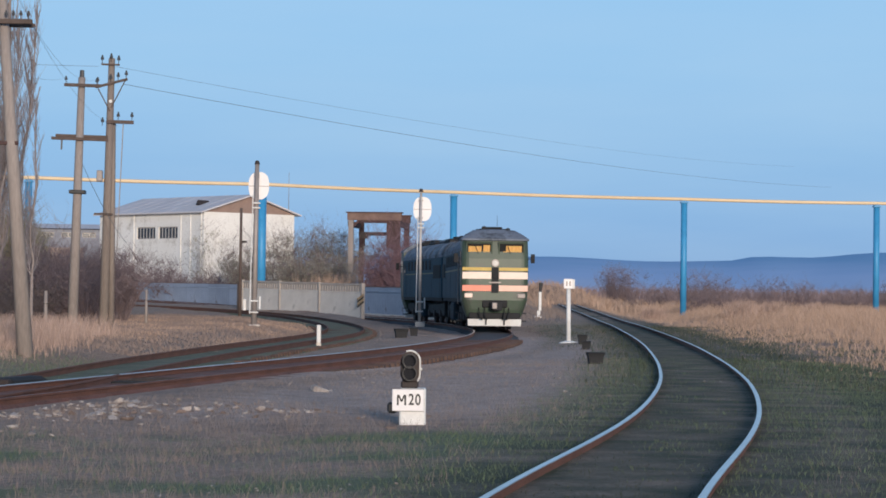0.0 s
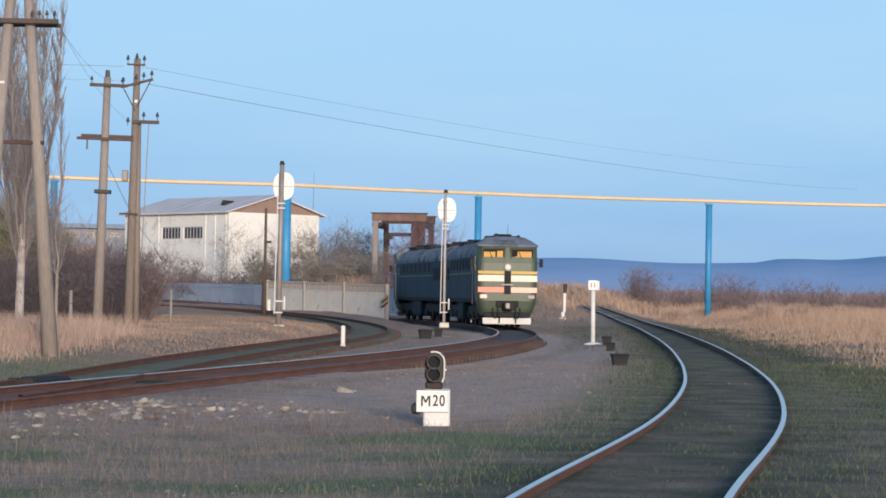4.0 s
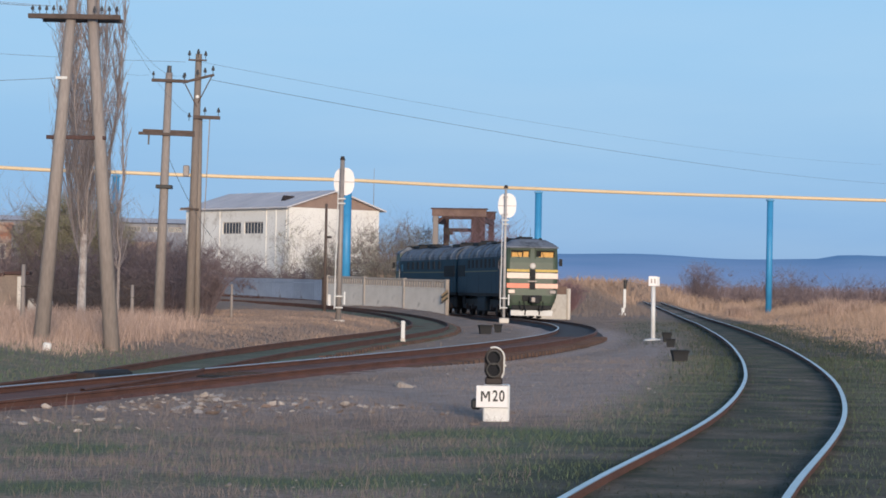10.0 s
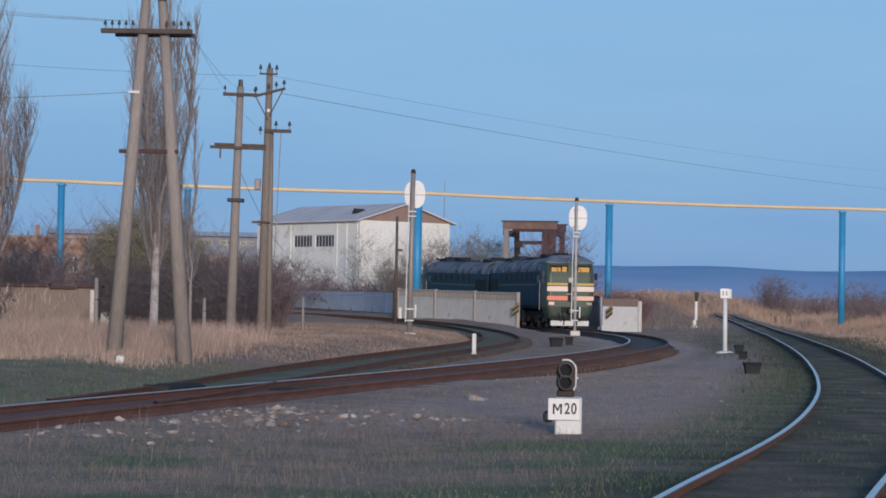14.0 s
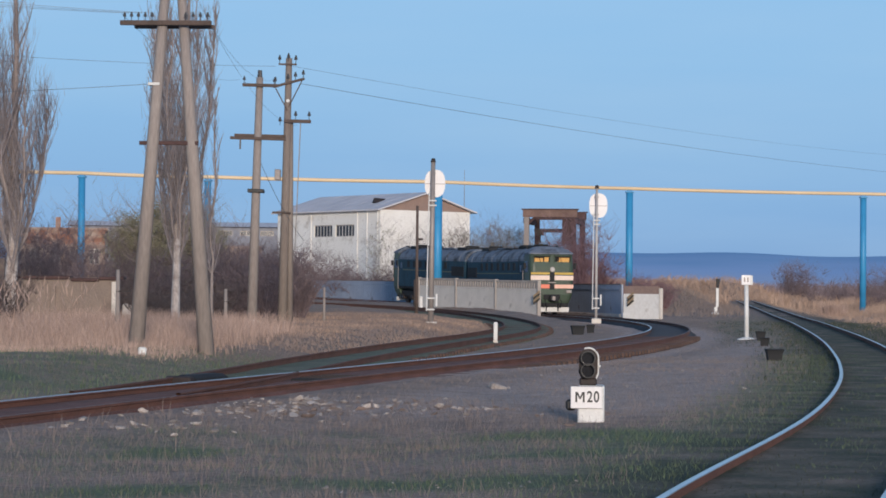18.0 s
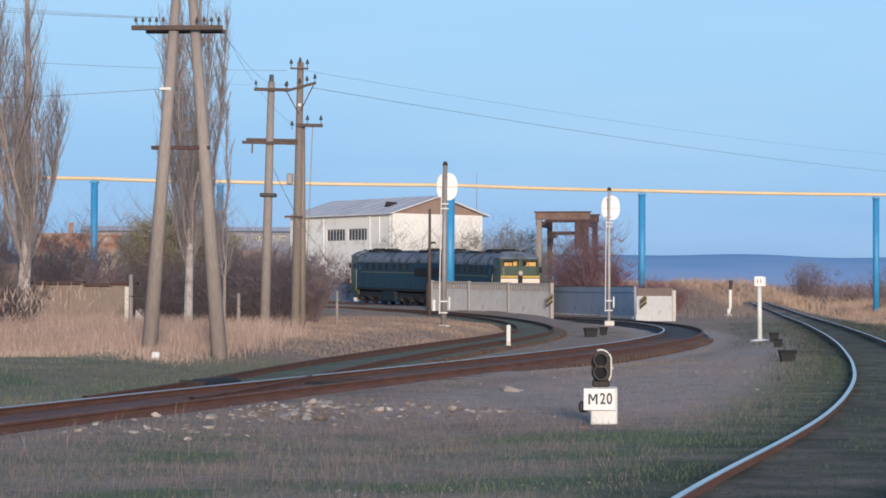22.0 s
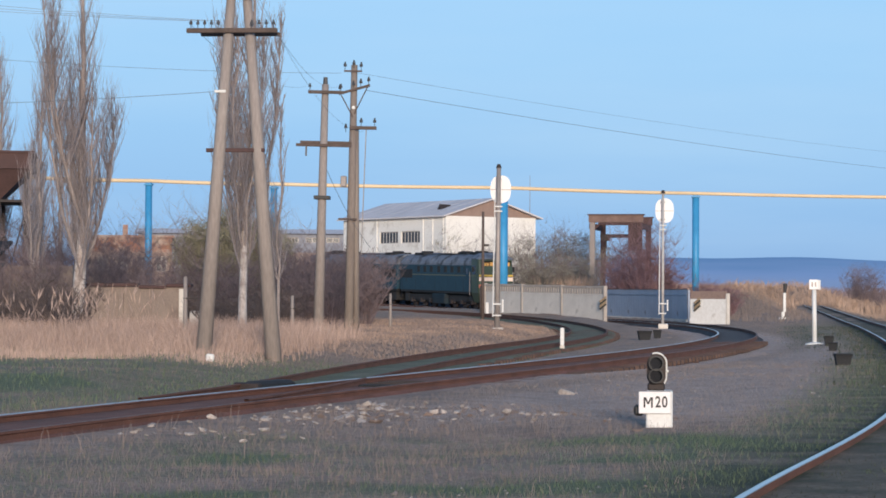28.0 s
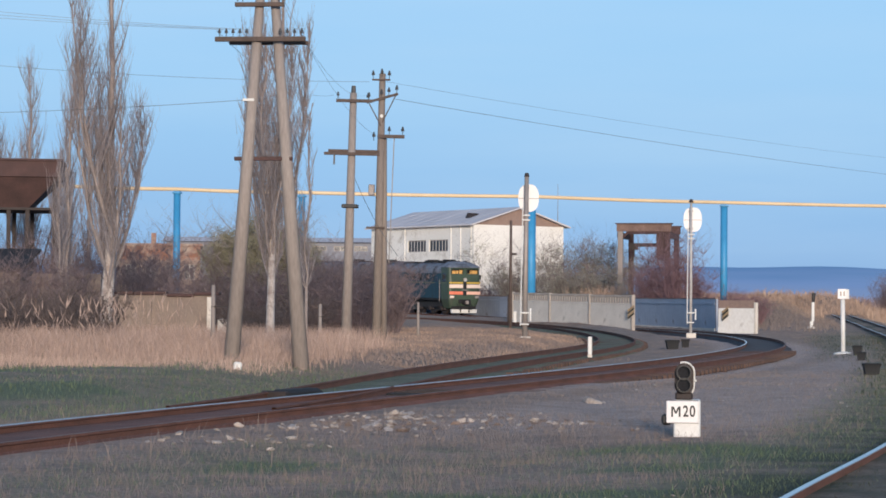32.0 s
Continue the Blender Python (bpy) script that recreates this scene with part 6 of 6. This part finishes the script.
    for yy in (-5.9, 2.5):
        part("fan_rim", cyl(bmesh.new(), (0, yy, 4.46), (0, yy, 4.58), 0.52, 0.48, 16), M["soot"], root)
    part("roof_rail", tubes([[(Vector((x, -6.5, 4.28)), 0.018), (Vector((x, 5.0, 4.28)), 0.018)] for x in (-0.95, 0.95)], 5), M["soot"], root)
    part("horn", cyl(bmesh.new(), (-0.62, 6.7, 4.42), (-0.62, 7.3, 4.40), 0.05, 0.12, 8), M["soot"], root)
    part("horn", cyl(bmesh.new(), (0.42, 6.6, 4.50), (0.42, 7.0, 4.50), 0.1, 0.1, 8), M["soot"], root)
    part("aerial", tubes([[(Vector((-0.2, 6.5, 4.6)), 0.015), (Vector((-0.2, 6.5, 5.1)), 0.008)]], 4), M["soot"], root)
    for yy in (-7.2, -4.4, -1.6, 1.2, 4.0, 6.2):
        part("roof_rib", loft(bmesh.new(), [[(x * 1.003, yy, z + 0.006) for x, z in roof_profile(1.475)], [(x * 1.003, yy + 0.05, z + 0.006) for x, z in roof_profile(1.475)]]), M["loco_roof"], root)
    part("gangway", boxes((-0.6, 0.6, -8.68, -8.4, 1.1, 3.2), bevel=0.03), M["soot"], root, "black gangway bellows")
    part("underframe_gear", boxes((-1.2, 1.2, -7.9, -7.0, 0.42, 1.198), (-0.96, 0.96, -7.0, 7.0, 0.36, 1.198), bevel=0.03), M["soot"], root, "sooty underframe equipment")
    part("fuel_tank", boxes((-1.42, 1.42, -1.35, 1.35, 0.30, 1.195), bevel=0.08), M["loco_tank"], root, "grimy blue-black fuel tank, shade in its colour")
    for yb in (4.3, -4.3):
        bogie = part("bogie", boxes((-1.18, -0.98, yb - 2.6, yb + 2.6, 0.55, 1.02), (0.98, 1.18, yb - 2.6, yb + 2.6, 0.55, 1.02), (-0.98, 0.98, yb - 0.95, yb - 0.75, 0.5, 0.8), (-0.98, 0.98, yb + 0.75, yb + 0.95, 0.5, 0.8), bevel=0.02), M["soot"], root, "black three-axle bogie frame")
        for k in (-1, 0, 1):
            yy = yb + k * 2.1
            for s in (-1, 1):
                part("axle_box", boxes((s * 1.1 - 0.15, s * 1.1 + 0.15, yy - 0.2, yy + 0.2, 0.36, 0.70), bevel=0.03), M["iron"], bogie)
                part("spring", cyl(bmesh.new(), (s * 1.1, yy + 0.5, 0.42), (s * 1.1, yy + 0.5, 0.80), 0.11, 0.11, 8), M["iron"], bogie)
            wheels.append(wheelset(root, yy))
    return root, wheels


LOCO_FRONT, WHEELS_FRONT = section("locomotive_section", "green two-section diesel locomotive, leading half with bright front bands")
LOCO_REAR, WHEELS_REAR = section("locomotive_section", "rear half of the green diesel locomotive, blue-grey in shade")


def section_pose(s, sign):
    """A section whose middle is s metres along the track; sign 1 faces the track's start."""
    a, b = main_at(s - 4.3), main_at(s + 4.3)
    d = (a - b) if sign > 0 else (b - a)
    mid = (a + b) / 2
    yaw = math.degrees(math.atan2(-d.x, d.y))
    pitch = math.degrees(math.atan2(d.z, math.hypot(d.x, d.y)))
    return pose(mid.x, mid.y, mid.z, pitch, 0, yaw)


def front_s(t):
    """Where the leading cab stands along the track at t seconds."""
    return 81.2189 + 2.8599 * t - 1.0451 * (t / 32) * (1 - t / 32) * 10


def motions():
    times = [k * 0.5 for k in range(65)]
    walk(LOCO_FRONT, [(t, section_pose(front_s(t) + 8.35, 1)) for t in times])
    walk(LOCO_REAR, [(t, section_pose(front_s(t) + 26.0, -1)) for t in times])
    spins = [k * 0.2 for k in range(161)]
    for wheels, sign in ((WHEELS_FRONT, 1), (WHEELS_REAR, -1)):
        for w in wheels:
            at = w.location.copy()
            walk(w, [(t, pose(at.x, at.y, at.z, sign * math.degrees((front_s(t) - front_s(0)) / 0.525))) for t in spins])


# ---- trees and shrubs ----
poplar("poplar_tree", -20.35, 85.6, 16.8, 2.6, 196, 3, "tall bare poplar with several stems and a pale lower trunk", 0.17, 7, shoots_each=15, bulk=0.8)
poplar("poplar_tree", -11.65, 71.0, 14.6, 1.8, 210, 11, "slender bare poplar with a white peeling trunk base", 0.20, 6, lean=0.05, bulk=0.5, shoots_each=14)
poplar("poplar_tree", -11.1, 75.0, 8.2, 1.1, 36, 21, "young thin bare poplar", 0, 3, bulk=0.4)
poplar("poplar_tree", -34.4, 125.2, 15.0, 3.0, 140, 31, "bare poplar behind the rusty hopper", 0, 3, shoots_each=12, bulk=0.7)
poplar("poplar_tree", -31.5, 128.0, 12.0, 1.3, 60, 41, "bare poplar behind the rusty hopper", 0, 3, shoots_each=12, bulk=0.7)
poplar("poplar_tree", -33.6, 131.0, 12.5, 2.8, 100, 43, "bare poplar behind the rusty hopper", 0, 3, shoots_each=12, bulk=0.7)
poplar("poplar_tree", -23.6, 92.0, 11.5, 1.9, 70, 47, "smaller bare poplar with spreading shoots", 0, 3, bulk=0.7)

for k_, (x_, y_, h_, w_) in enumerate(((-21.3, 118.0, 5.0, 1.8), (-19.7, 117.0, 5.7, 1.9), (-18.2, 117.8, 5.1, 1.5), (-20.4, 120.0, 5.3, 1.9))):
    shrub("willow_bush", x_, y_, h_, w_, 40, 100 + k_, M["twig"], "round willow bush with olive spring leaves", M["leaf_olive"], 52000, 0.085, category="bush", group="willow bushes", twigs=12, thick=1.0)
thick = [(-17.5, 104.0, 3.4, 2.6), (-14.8, 108.0, 4.0, 2.8), (-13.2, 113.0, 3.9, 2.2), (-19.5, 110.0, 4.0, 3.0), (-15.5, 117.0, 4.0, 2.6), (-22.5, 104.0, 3.4, 2.6), (-13.8, 101.0, 3.0, 2.0), (-11.7, 106.5, 3.4, 1.8), (-18.6, 124.0, 3.9, 2.8), (-15.0, 127.0, 3.6, 2.6),
         (-12.4, 100.0, 3.0, 1.6), (-13.2, 106.0, 3.8, 2.4), (-16.2, 111.0, 4.0, 2.6), (-14.6, 121.0, 3.8, 2.0), (-20.5, 99.0, 2.8, 2.6), (-21.5, 114.0, 3.6, 2.8), (-24.5, 110.0, 3.6, 2.8), (-27.0, 104.0, 3.6, 3.0), (-30.0, 100.0, 3.4, 3.0), (-28.5, 108.5, 4.2, 3.0), (-32.0, 106.0, 4.0, 3.0), (-25.5, 99.5, 3.2, 2.8), (-34.5, 101.0, 3.6, 3.0), (-36.5, 107.0, 4.0, 3.0), (-26.0, 114.0, 4.4, 3.0), (-34.0, 114.5, 4.8, 3.2), (-38.5, 113.0, 4.8, 3.2), (-30.5, 117.0, 4.8, 3.2), (-42.0, 116.0, 5.0, 3.4), (-28.5, 121.0, 4.6, 3.2), (-33.0, 122.0, 4.8, 3.2), (-37.0, 121.0, 4.8, 3.2), (-24.0, 118.0, 4.2, 2.8), (-25.0, 90.0, 3.0, 2.2), (-27.4, 92.5, 3.2, 2.4), (-29.6, 90.0, 3.0, 2.4), (-22.8, 89.5, 2.6, 1.6)]
for k_, (x_, y_, h_, w_) in enumerate(thick):
    h_ *= 0.86 if x_ > -17 else 0.82 if x_ > -22 else 1.0
    shrub("thicket_shrub", x_, y_, h_, w_, 42, 200 + k_, M["twig_brown"], "bare brown shrub in a dense lineside thicket", category="shrub", group="lineside thicket", thick=1.15, twigs=17)
low = [(-27.0, 72.0), (-30.0, 78.0), (-29.0, 84.0), (-32.0, 92.0), (-25.5, 69.0), (-27.5, 76.0), (-17.4, 70.0), (-16.2, 66.0), (-18.6, 74.5), (-20.3, 79.0), (-21.4, 82.0), (-18.9, 66.5), (-20.5, 71.0), (-22.5, 69.5), (-21.0, 77.0), (-24.5, 74.0), (-26.5, 80.0), (-23.0, 83.0), (-28.5, 88.0), (-14.5, 84.0), (-16.5, 90.0), (-13.6, 92.0), (-20.0, 94.0), (-24.0, 98.0), (-29.5, 95.0), (-12.6, 80.0), (-15.6, 96.0), (-18.5, 99.0)]
for k_, (x_, y_) in enumerate(low):
    shrub("bramble_bush", x_, y_, 1.35 + 0.6 * ((k_ * 37) % 10) / 10, 1.9, 34, 300 + k_, M["twig_dark"], "tangled low brown brambles in dry grass", category="shrub", group="brambles", thick=1.2, twigs=13)
behind = [(-2.4, 196.0, 5.8, 2.6), (-4.8, 199.0, 6.4, 3.0), (-7.4, 197.0, 5.6, 3.0), (1.4, 204.0, 5.6, 3.2), (-10.5, 199.0, 4.4, 3.0), (-3.4, 186.0, 4.0, 2.6), (-6.4, 188.0, 3.8, 2.6)]
for k_, (x_, y_, h_, w_) in enumerate(behind):
    shrub("grey_bush", x_, y_, h_, w_, 36, 400 + k_, M["twig_brown"], "grey-green bush behind the fence", M["leaf_green"], 15000, 0.10, category="bush", group="bushes behind the fence", thick=1.2, twigs=15)
hallside = [(-14.0, 205.0, 3.6, 3.2), (-18.5, 208.0, 4.0, 3.2), (-23.0, 212.0, 4.0, 3.4), (-28.0, 214.0, 4.4, 3.6), (-33.0, 214.0, 4.0, 3.4), (-9.0, 206.0, 3.8, 3.0), (-12.0, 214.0, 4.6, 3.0), (-20.5, 218.0, 5.2, 3.0), (-26.0, 222.0, 5.0, 3.2), (-6.0, 214.0, 4.8, 3.0), (-38.0, 205.0, 4.0, 3.4), (-43.0, 200.0, 4.2, 3.4), (-16.0, 200.0, 2.6, 3.0), (-21.0, 204.0, 2.8, 3.2), (-26.0, 207.0, 3.0, 3.2), (-11.0, 199.0, 2.6, 2.8), (-30.5, 206.0, 3.8, 3.2), (-13.5, 203.0, 3.6, 3.0), (-18.0, 202.0, 3.4, 3.0), (-23.5, 206.0, 3.8, 3.2), (-34.5, 208.0, 4.0, 3.2)]
for k_, (x_, y_, h_, w_) in enumerate(hallside):
    shrub("bare_shrub", x_, y_, 0.3 + h_ * 0.66, w_ * 1.1, 44, 500 + k_, M["twig_brown"], "bare brown shrub in front of the hall", category="shrub", group="shrubs by the hall", thick=1.7, twigs=16)
for k_, (x_, y_, h_, w_) in enumerate(((-16.6, 224.0, 6.8, 2.6), (-13.6, 227.0, 6.6, 2.2), (-10.2, 229.0, 7.0, 2.4))):
    shrub("bare_tree", x_, y_, h_, w_, 12, 560 + k_, M["twig"], "small bare tree against the limewashed gable", M["leaf_olive"] if k_ == 0 else None, 900, 0.16, category="tree", group="trees by the gable", thick=1.6, twigs=12)
shrub("bare_tree", -36.8, 183.0, 7.2, 3.0, 14, 570, M["twig"], "small bare spreading tree behind the brick house", category="tree", thick=1.6, twigs=12)
for k_, (x_, y_, h_, w_) in enumerate(((2.3, 169.0, 5.9, 2.1), (4.2, 172.0, 3.8, 1.6), (0.7, 171.0, 3.9, 1.6), (6.6, 171.0, 2.4, 1.8), (8.4, 173.0, 2.2, 1.8))):
    shrub("purple_shrub", x_, y_, h_, w_, 60, 600 + k_, M["twig_purple"], "spreading reddish-purple bare shrub behind the blue fence", category="shrub", group="purple shrubs", thick=1.5, twigs=17)
for k_, (x_, y_, h_, w_) in enumerate(((27.0, 190.0, 2.4, 2.0), (29.0, 192.0, 2.2, 2.0), (27.6, 260.0, 4.6, 2.8), (29.4, 262.0, 4.4, 2.8), (28.4, 264.0, 4.6, 2.4), (38.5, 258.0, 4.7, 2.8), (36.6, 262.0, 4.4, 2.6), (37.0, 215.0, 3.8, 3.2), (40.5, 218.0, 3.6, 3.0), (34.0, 222.0, 3.4, 3.0), (44.0, 225.0, 3.4, 3.0), (31.0, 240.0, 3.2, 3.0), (48.0, 232.0, 2.8, 3.4), (52.0, 240.0, 3.0, 3.4), (36.0, 236.0, 2.6, 3.4), (41.0, 242.0, 2.8, 3.4), (28.0, 236.0, 2.2, 3.0), (46.0, 214.0, 2.8, 3.0), (32.0, 250.0, 2.4, 3.4), (50.0, 220.0, 3.2, 3.0))):
    shrub("field_shrub", x_, y_, h_ * 0.88, w_, 34, 700 + k_, M["twig_brown"], "bare brown shrub at the edge of a dry field", category="shrub", group="field shrubs", thick=1.25, twigs=14)

# ---- grasses ----
blades("turf_blades", 260000, (-9, 12, 16, 60), (0.02, 0.085), 0.0028, M["grass_fresh"], "short green grass among the soil", turf_share, clump=0.22, lean=0.9)
blades("far_withered", 110000, (-20, 16, 40, 150), (0.03, 0.10), 0.004, M["grass_dead"], "withered grass over the yard", lambda a, b: clear_of_tracks(a, b, 1.5) * (0.35 + 0.65 * smooth(-0.3, 0.5, np.sin(a * 0.7 + b * 0.21) * np.cos(b * 0.33 - a * 0.5))), clump=0.4, lean=1.1)
blades("withered_grass", 180000, (-10, 9, 16, 60), (0.02, 0.095), 0.0018, M["grass_dead"], "withered mauve grass over bare soil", dead_share, clump=0.22, lean=1.1)
blades("track_turf", 60000, (-1, 16, 8, 90), (0.02, 0.06), 0.004, M["grass_shaded"], "short grass between the polished rails, shade in its colour", lambda a, b: (near_track(a, b, RIGHT[::2])[0] < 1.7) * 1.0, clump=0.2, lean=0.9)
blades("track_patches", 44000, (-1, 13, 12, 60), (0.02, 0.075), 0.003, M["grass_fresh"], "fresher green patches between the polished rails", lambda a, b: (near_track(a, b, RIGHT)[0] < 0.72) * smooth(-0.1, 0.6, np.sin(a * 1.7 + b * 0.6) * np.cos(b * 0.9 - a * 0.8)), clump=0.15, lean=0.9)
blades("verge_grass", 40000, (4, 26, 40, 130), (0.05, 0.16), 0.010, M["grass_shaded"], "green verge grass along the curve", turf_share, clump=0.4)
blades("bank_turf", 40000, (-18, -2, 30, 75), (0.04, 0.13), 0.006, M["grass_fresh"], "green grass strip beyond the left track", turf_share, clump=0.3)
blades("orange_tufts", 34000, (-18, -3, 62, 120), (0.05, 0.19), 0.006, M["grass_dry"], "patches of tan grass below the poles", lambda a, b: reed_share(a, b) * smooth(0.42, 0.75, 0.5 + 0.5 * np.sin(a * 1.1 + 0.7 * np.sin(b * 0.3)) * np.sin(b * 0.45 + a * 0.3)), clump=0.5, lean=0.7)
blades("tall_reeds", 68000, (-26, -8.2, 47, 72), (0.2, 0.85), 0.005, M["reed"], "tall tan reeds and dry grass", reed_share, clump=0.45, lean=0.9, grow=lambda a, b: 0.25 + 0.75 * smooth(50, 57, b + 0.35 * (a + 9)))
blades("reed_plumes", 820, (-24, -11.5, 55, 66), (0.6, 1.75), 0.007, M["plume"], "taller reddish reed plumes", lambda a, b: reed_share(a, b) * (0.35 + 0.65 * np.exp(-((a + 0.22 * (b - 58) + 13.4) / 1.6) ** 2)), head=2.2, lean=0.9)
blades("straw_grass", 64000, (-20, -2, 60, 125), (0.04, 0.14), 0.012, M["grass_straw"], "withered straw grass below the poles", reed_share, clump=0.5, lean=0.6)
blades("field_grass", 185000, (9, 60, 48, 250), (0.35, 1.15), 0.010, M["grass_dry"], "orange dry grass field beyond the curve", field_share, clump=0.7, lean=1.0, grow=lambda a, b: 0.12 + 0.88 * smooth(4.0, 14.0, near_track(a, b, RIGHT[::2])[0] + 0.012 * b))
blades("far_field", 60000, (4, 120, 215, 420), (0.5, 1.3), 0.04, M["grass_dry"], "far orange dry grass before the hills", lambda a, b: (a < 0.3 * b) * (a > 0.05 * b) * clear_of_tracks(a, b, 2.2), clump=1.2, lean=1.0)
blades("mound_grass", 26000, (0, 22, 150, 240), (0.2, 0.6), 0.012, M["grass_dead"], "dry grass on a low mound", mound_share, clump=0.6, lean=1.1)
blades("fence_straw", 900, (-4.2, -1.0, 180, 187), (1.4, 3.0), 0.03, M["grass_dry"], "high straw behind the fence", clump=0.9)
for cx_, cy_, h_ in ((24.1, 148.0, 1.7), (26.4, 150.0, 1.5), (31.5, 160.0, 1.4), (21.2, 170.0, 1.2)):
    blades("straw_clump", 1500, (cx_ - 1.0, cx_ + 1.0, cy_ - 0.8, cy_ + 0.8), (h_ * 0.4, h_), 0.012, M["reed"], "round clump of pale straw in the field", lambda a, b, cx=cx_, cy=cy_: np.exp(-((a - cx) / 0.8) ** 2 - ((b - cy) / 0.7) ** 2), lean=0.9)
blades("dry_tufts", 20000, (-9, 5, 17, 34), (0.05, 0.19), 0.0016, M["grass_dead"], "soft dry tufts standing over the soil", dead_share, clump=0.10, lean=1.0)
blades("siding_grass", 26000, (-7, 0, 40, 128), (0.02, 0.09), 0.006, M["grass_fresh"], "green grass grown over the siding", lambda a, b: (near_track(a, b, BRANCH)[0] < 1.5) * (0.35 + 0.65 * smooth(-0.2, 0.4, np.sin(b * 0.35 + a))), clump=0.25, lean=0.9)
blades("far_scrub", 26000, (14, 130, 330, 430), (1.2, 3.6), 0.06, M["twig_brown"], "far line of bare brown scrub before the hills", lambda a, b: (a < 0.3 * b) * (0.3 + 0.7 * smooth(-0.4, 0.5, np.sin(a * 0.21 + b * 0.13) * np.cos(a * 0.07))), clump=1.8, lean=0.7)
blades("rise_grass", 20000, (2, 40, 236, 275), (0.3, 0.8), 0.02, M["grass_dry"], "tan dry grass on a long low rise", lambda a, b: (a < 0.3 * b) * 1.0, clump=0.8, lean=1.0)
blades("weed_stalks", 70, (-8, -3, 22, 30), (0.12, 0.34), 0.004, M["grass_dead"], "single dry weed stalks by the rails", lambda a, b: clear_of_tracks(a, b, 1.2), lean=0.8)


# ---- stones ----
def stones(count, cx, cy, rx, ry, lo, hi, seed, group, label, mat_="stone", flat=(0.35, 0.9)):
    """Broken pieces in three shapes, scattered about a spot."""
    r = random.Random(seed)
    shapes = []
    for q in range(3):
        bm = bmesh.new()
        bmesh.ops.create_icosphere(bm, subdivisions=1, radius=1)
        for v in bm.verts:
            v.co *= r.uniform(0.55, 1.25)
            v.co.x = max(-0.85, min(0.8, v.co.x))
            v.co.z = max(-0.8, min(0.65, v.co.z))
        me = bpy.data.meshes.new("stone")
        bm.to_mesh(me)
        bm.free()
        shapes.append(me)
    for k in range(count):
        x, y = r.gauss(cx, rx), r.gauss(cy, ry)
        s = lo + (hi - lo) * r.random() ** 2.2
        m = pose(x, y, ground_z(x, y) + s * 0.2, r.uniform(-25, 25), r.uniform(-25, 25), r.uniform(0, 360)) @ Matrix.Diagonal((s * r.uniform(0.8, 1.9), s, s * r.uniform(*flat), 1))
        o = part("clod" if mat_ == "clod" else "stone", r.choice(shapes), M[mat_])
        o.matrix_basis = m
        tagged(o, label, "clod" if mat_ == "clod" else "stone", group)


stones(120, -3.4, 32.6, 0.85, 0.8, 0.015, 0.085, 5, "stones below the rails", "pale limestone rubble on the soil")
stones(60, -4.0, 29.9, 0.6, 0.6, 0.015, 0.075, 15, "stones below the rails", "pale limestone rubble on the soil")
stones(70, -1.6, 31.2, 0.9, 0.7, 0.012, 0.06, 25, "stones below the rails", "pale limestone rubble on the soil")
stones(34, -4.6, 26.5, 0.7, 0.6, 0.02, 0.07, 6, "stones in the turf", "pale limestone pieces in short grass")
stones(12, -0.9, 18.9, 0.8, 0.5, 0.012, 0.035, 7, "stones in the turf", "pale limestone pieces in short grass")
stones(40, 2.2, 44.0, 2.4, 7.0, 0.02, 0.05, 8, "stones on gravel", "small pale stone on grey gravel")
stones(130, -2.9, 31.4, 1.5, 1.2, 0.02, 0.07, 9, "clods on the bank", "dark brown clod of soil below the rails", "clod", (0.3, 0.6))
tagged(part("rubble_slab", boxes((-0.15, 0.15, -0.09, 0.09, -0.05, 0.08), bevel=0.03), M["stone"]), "pale broken concrete slab on gravel", "stone").matrix_basis = pose(-0.82, 38.4, ground_z(-0.82, 38.4), 12, 18, 25)
tagged(part("boundary_stone", boxes((-0.09, 0.09, -0.08, 0.08, -0.05, 0.16), bevel=0.03), M["white"]), "small white stone by the pole foot", "stone").matrix_basis = pose(-8.75, 49.0, ground_z(-8.75, 49.0), 0, 6, 10)


# ---- sleepers ----
def sleepers(line, root, first, last, gap, proud):
    """Tarred sleepers lying almost flush in the ballast."""
    bm = boxes((-1.35, 1.35, -0.12, 0.12, -0.13, 0.0), bevel=0.02)
    shared = None
    dist = np.concatenate([[0], np.cumsum(np.linalg.norm(np.diff(line[:, :2], axis=0), axis=1))])
    for d in np.arange(first, last, gap):
        x, y, z = (float(np.interp(d, dist, line[:, k])) for k in range(3))
        x2, y2 = (float(np.interp(d + 0.5, dist, line[:, k])) for k in range(2))
        o = part("sleeper", bm if shared is None else shared, M["sleeper"], root)
        shared = shared or o.data
        o.matrix_basis = pose(x, y, z - 0.15 + proud + rng.uniform(-0.012, 0.008), 0, rng.uniform(-0.6, 0.6), math.degrees(math.atan2(x - x2, y2 - y)))


sleepers(MAIN, track_main, 62, 106, 0.6, 0.012)
sleepers(RIGHT, track_right, 10, 80, 0.6, -0.035)
sleepers(BRANCH, track_branch, 6, 80, 0.6, -0.004)

motions()
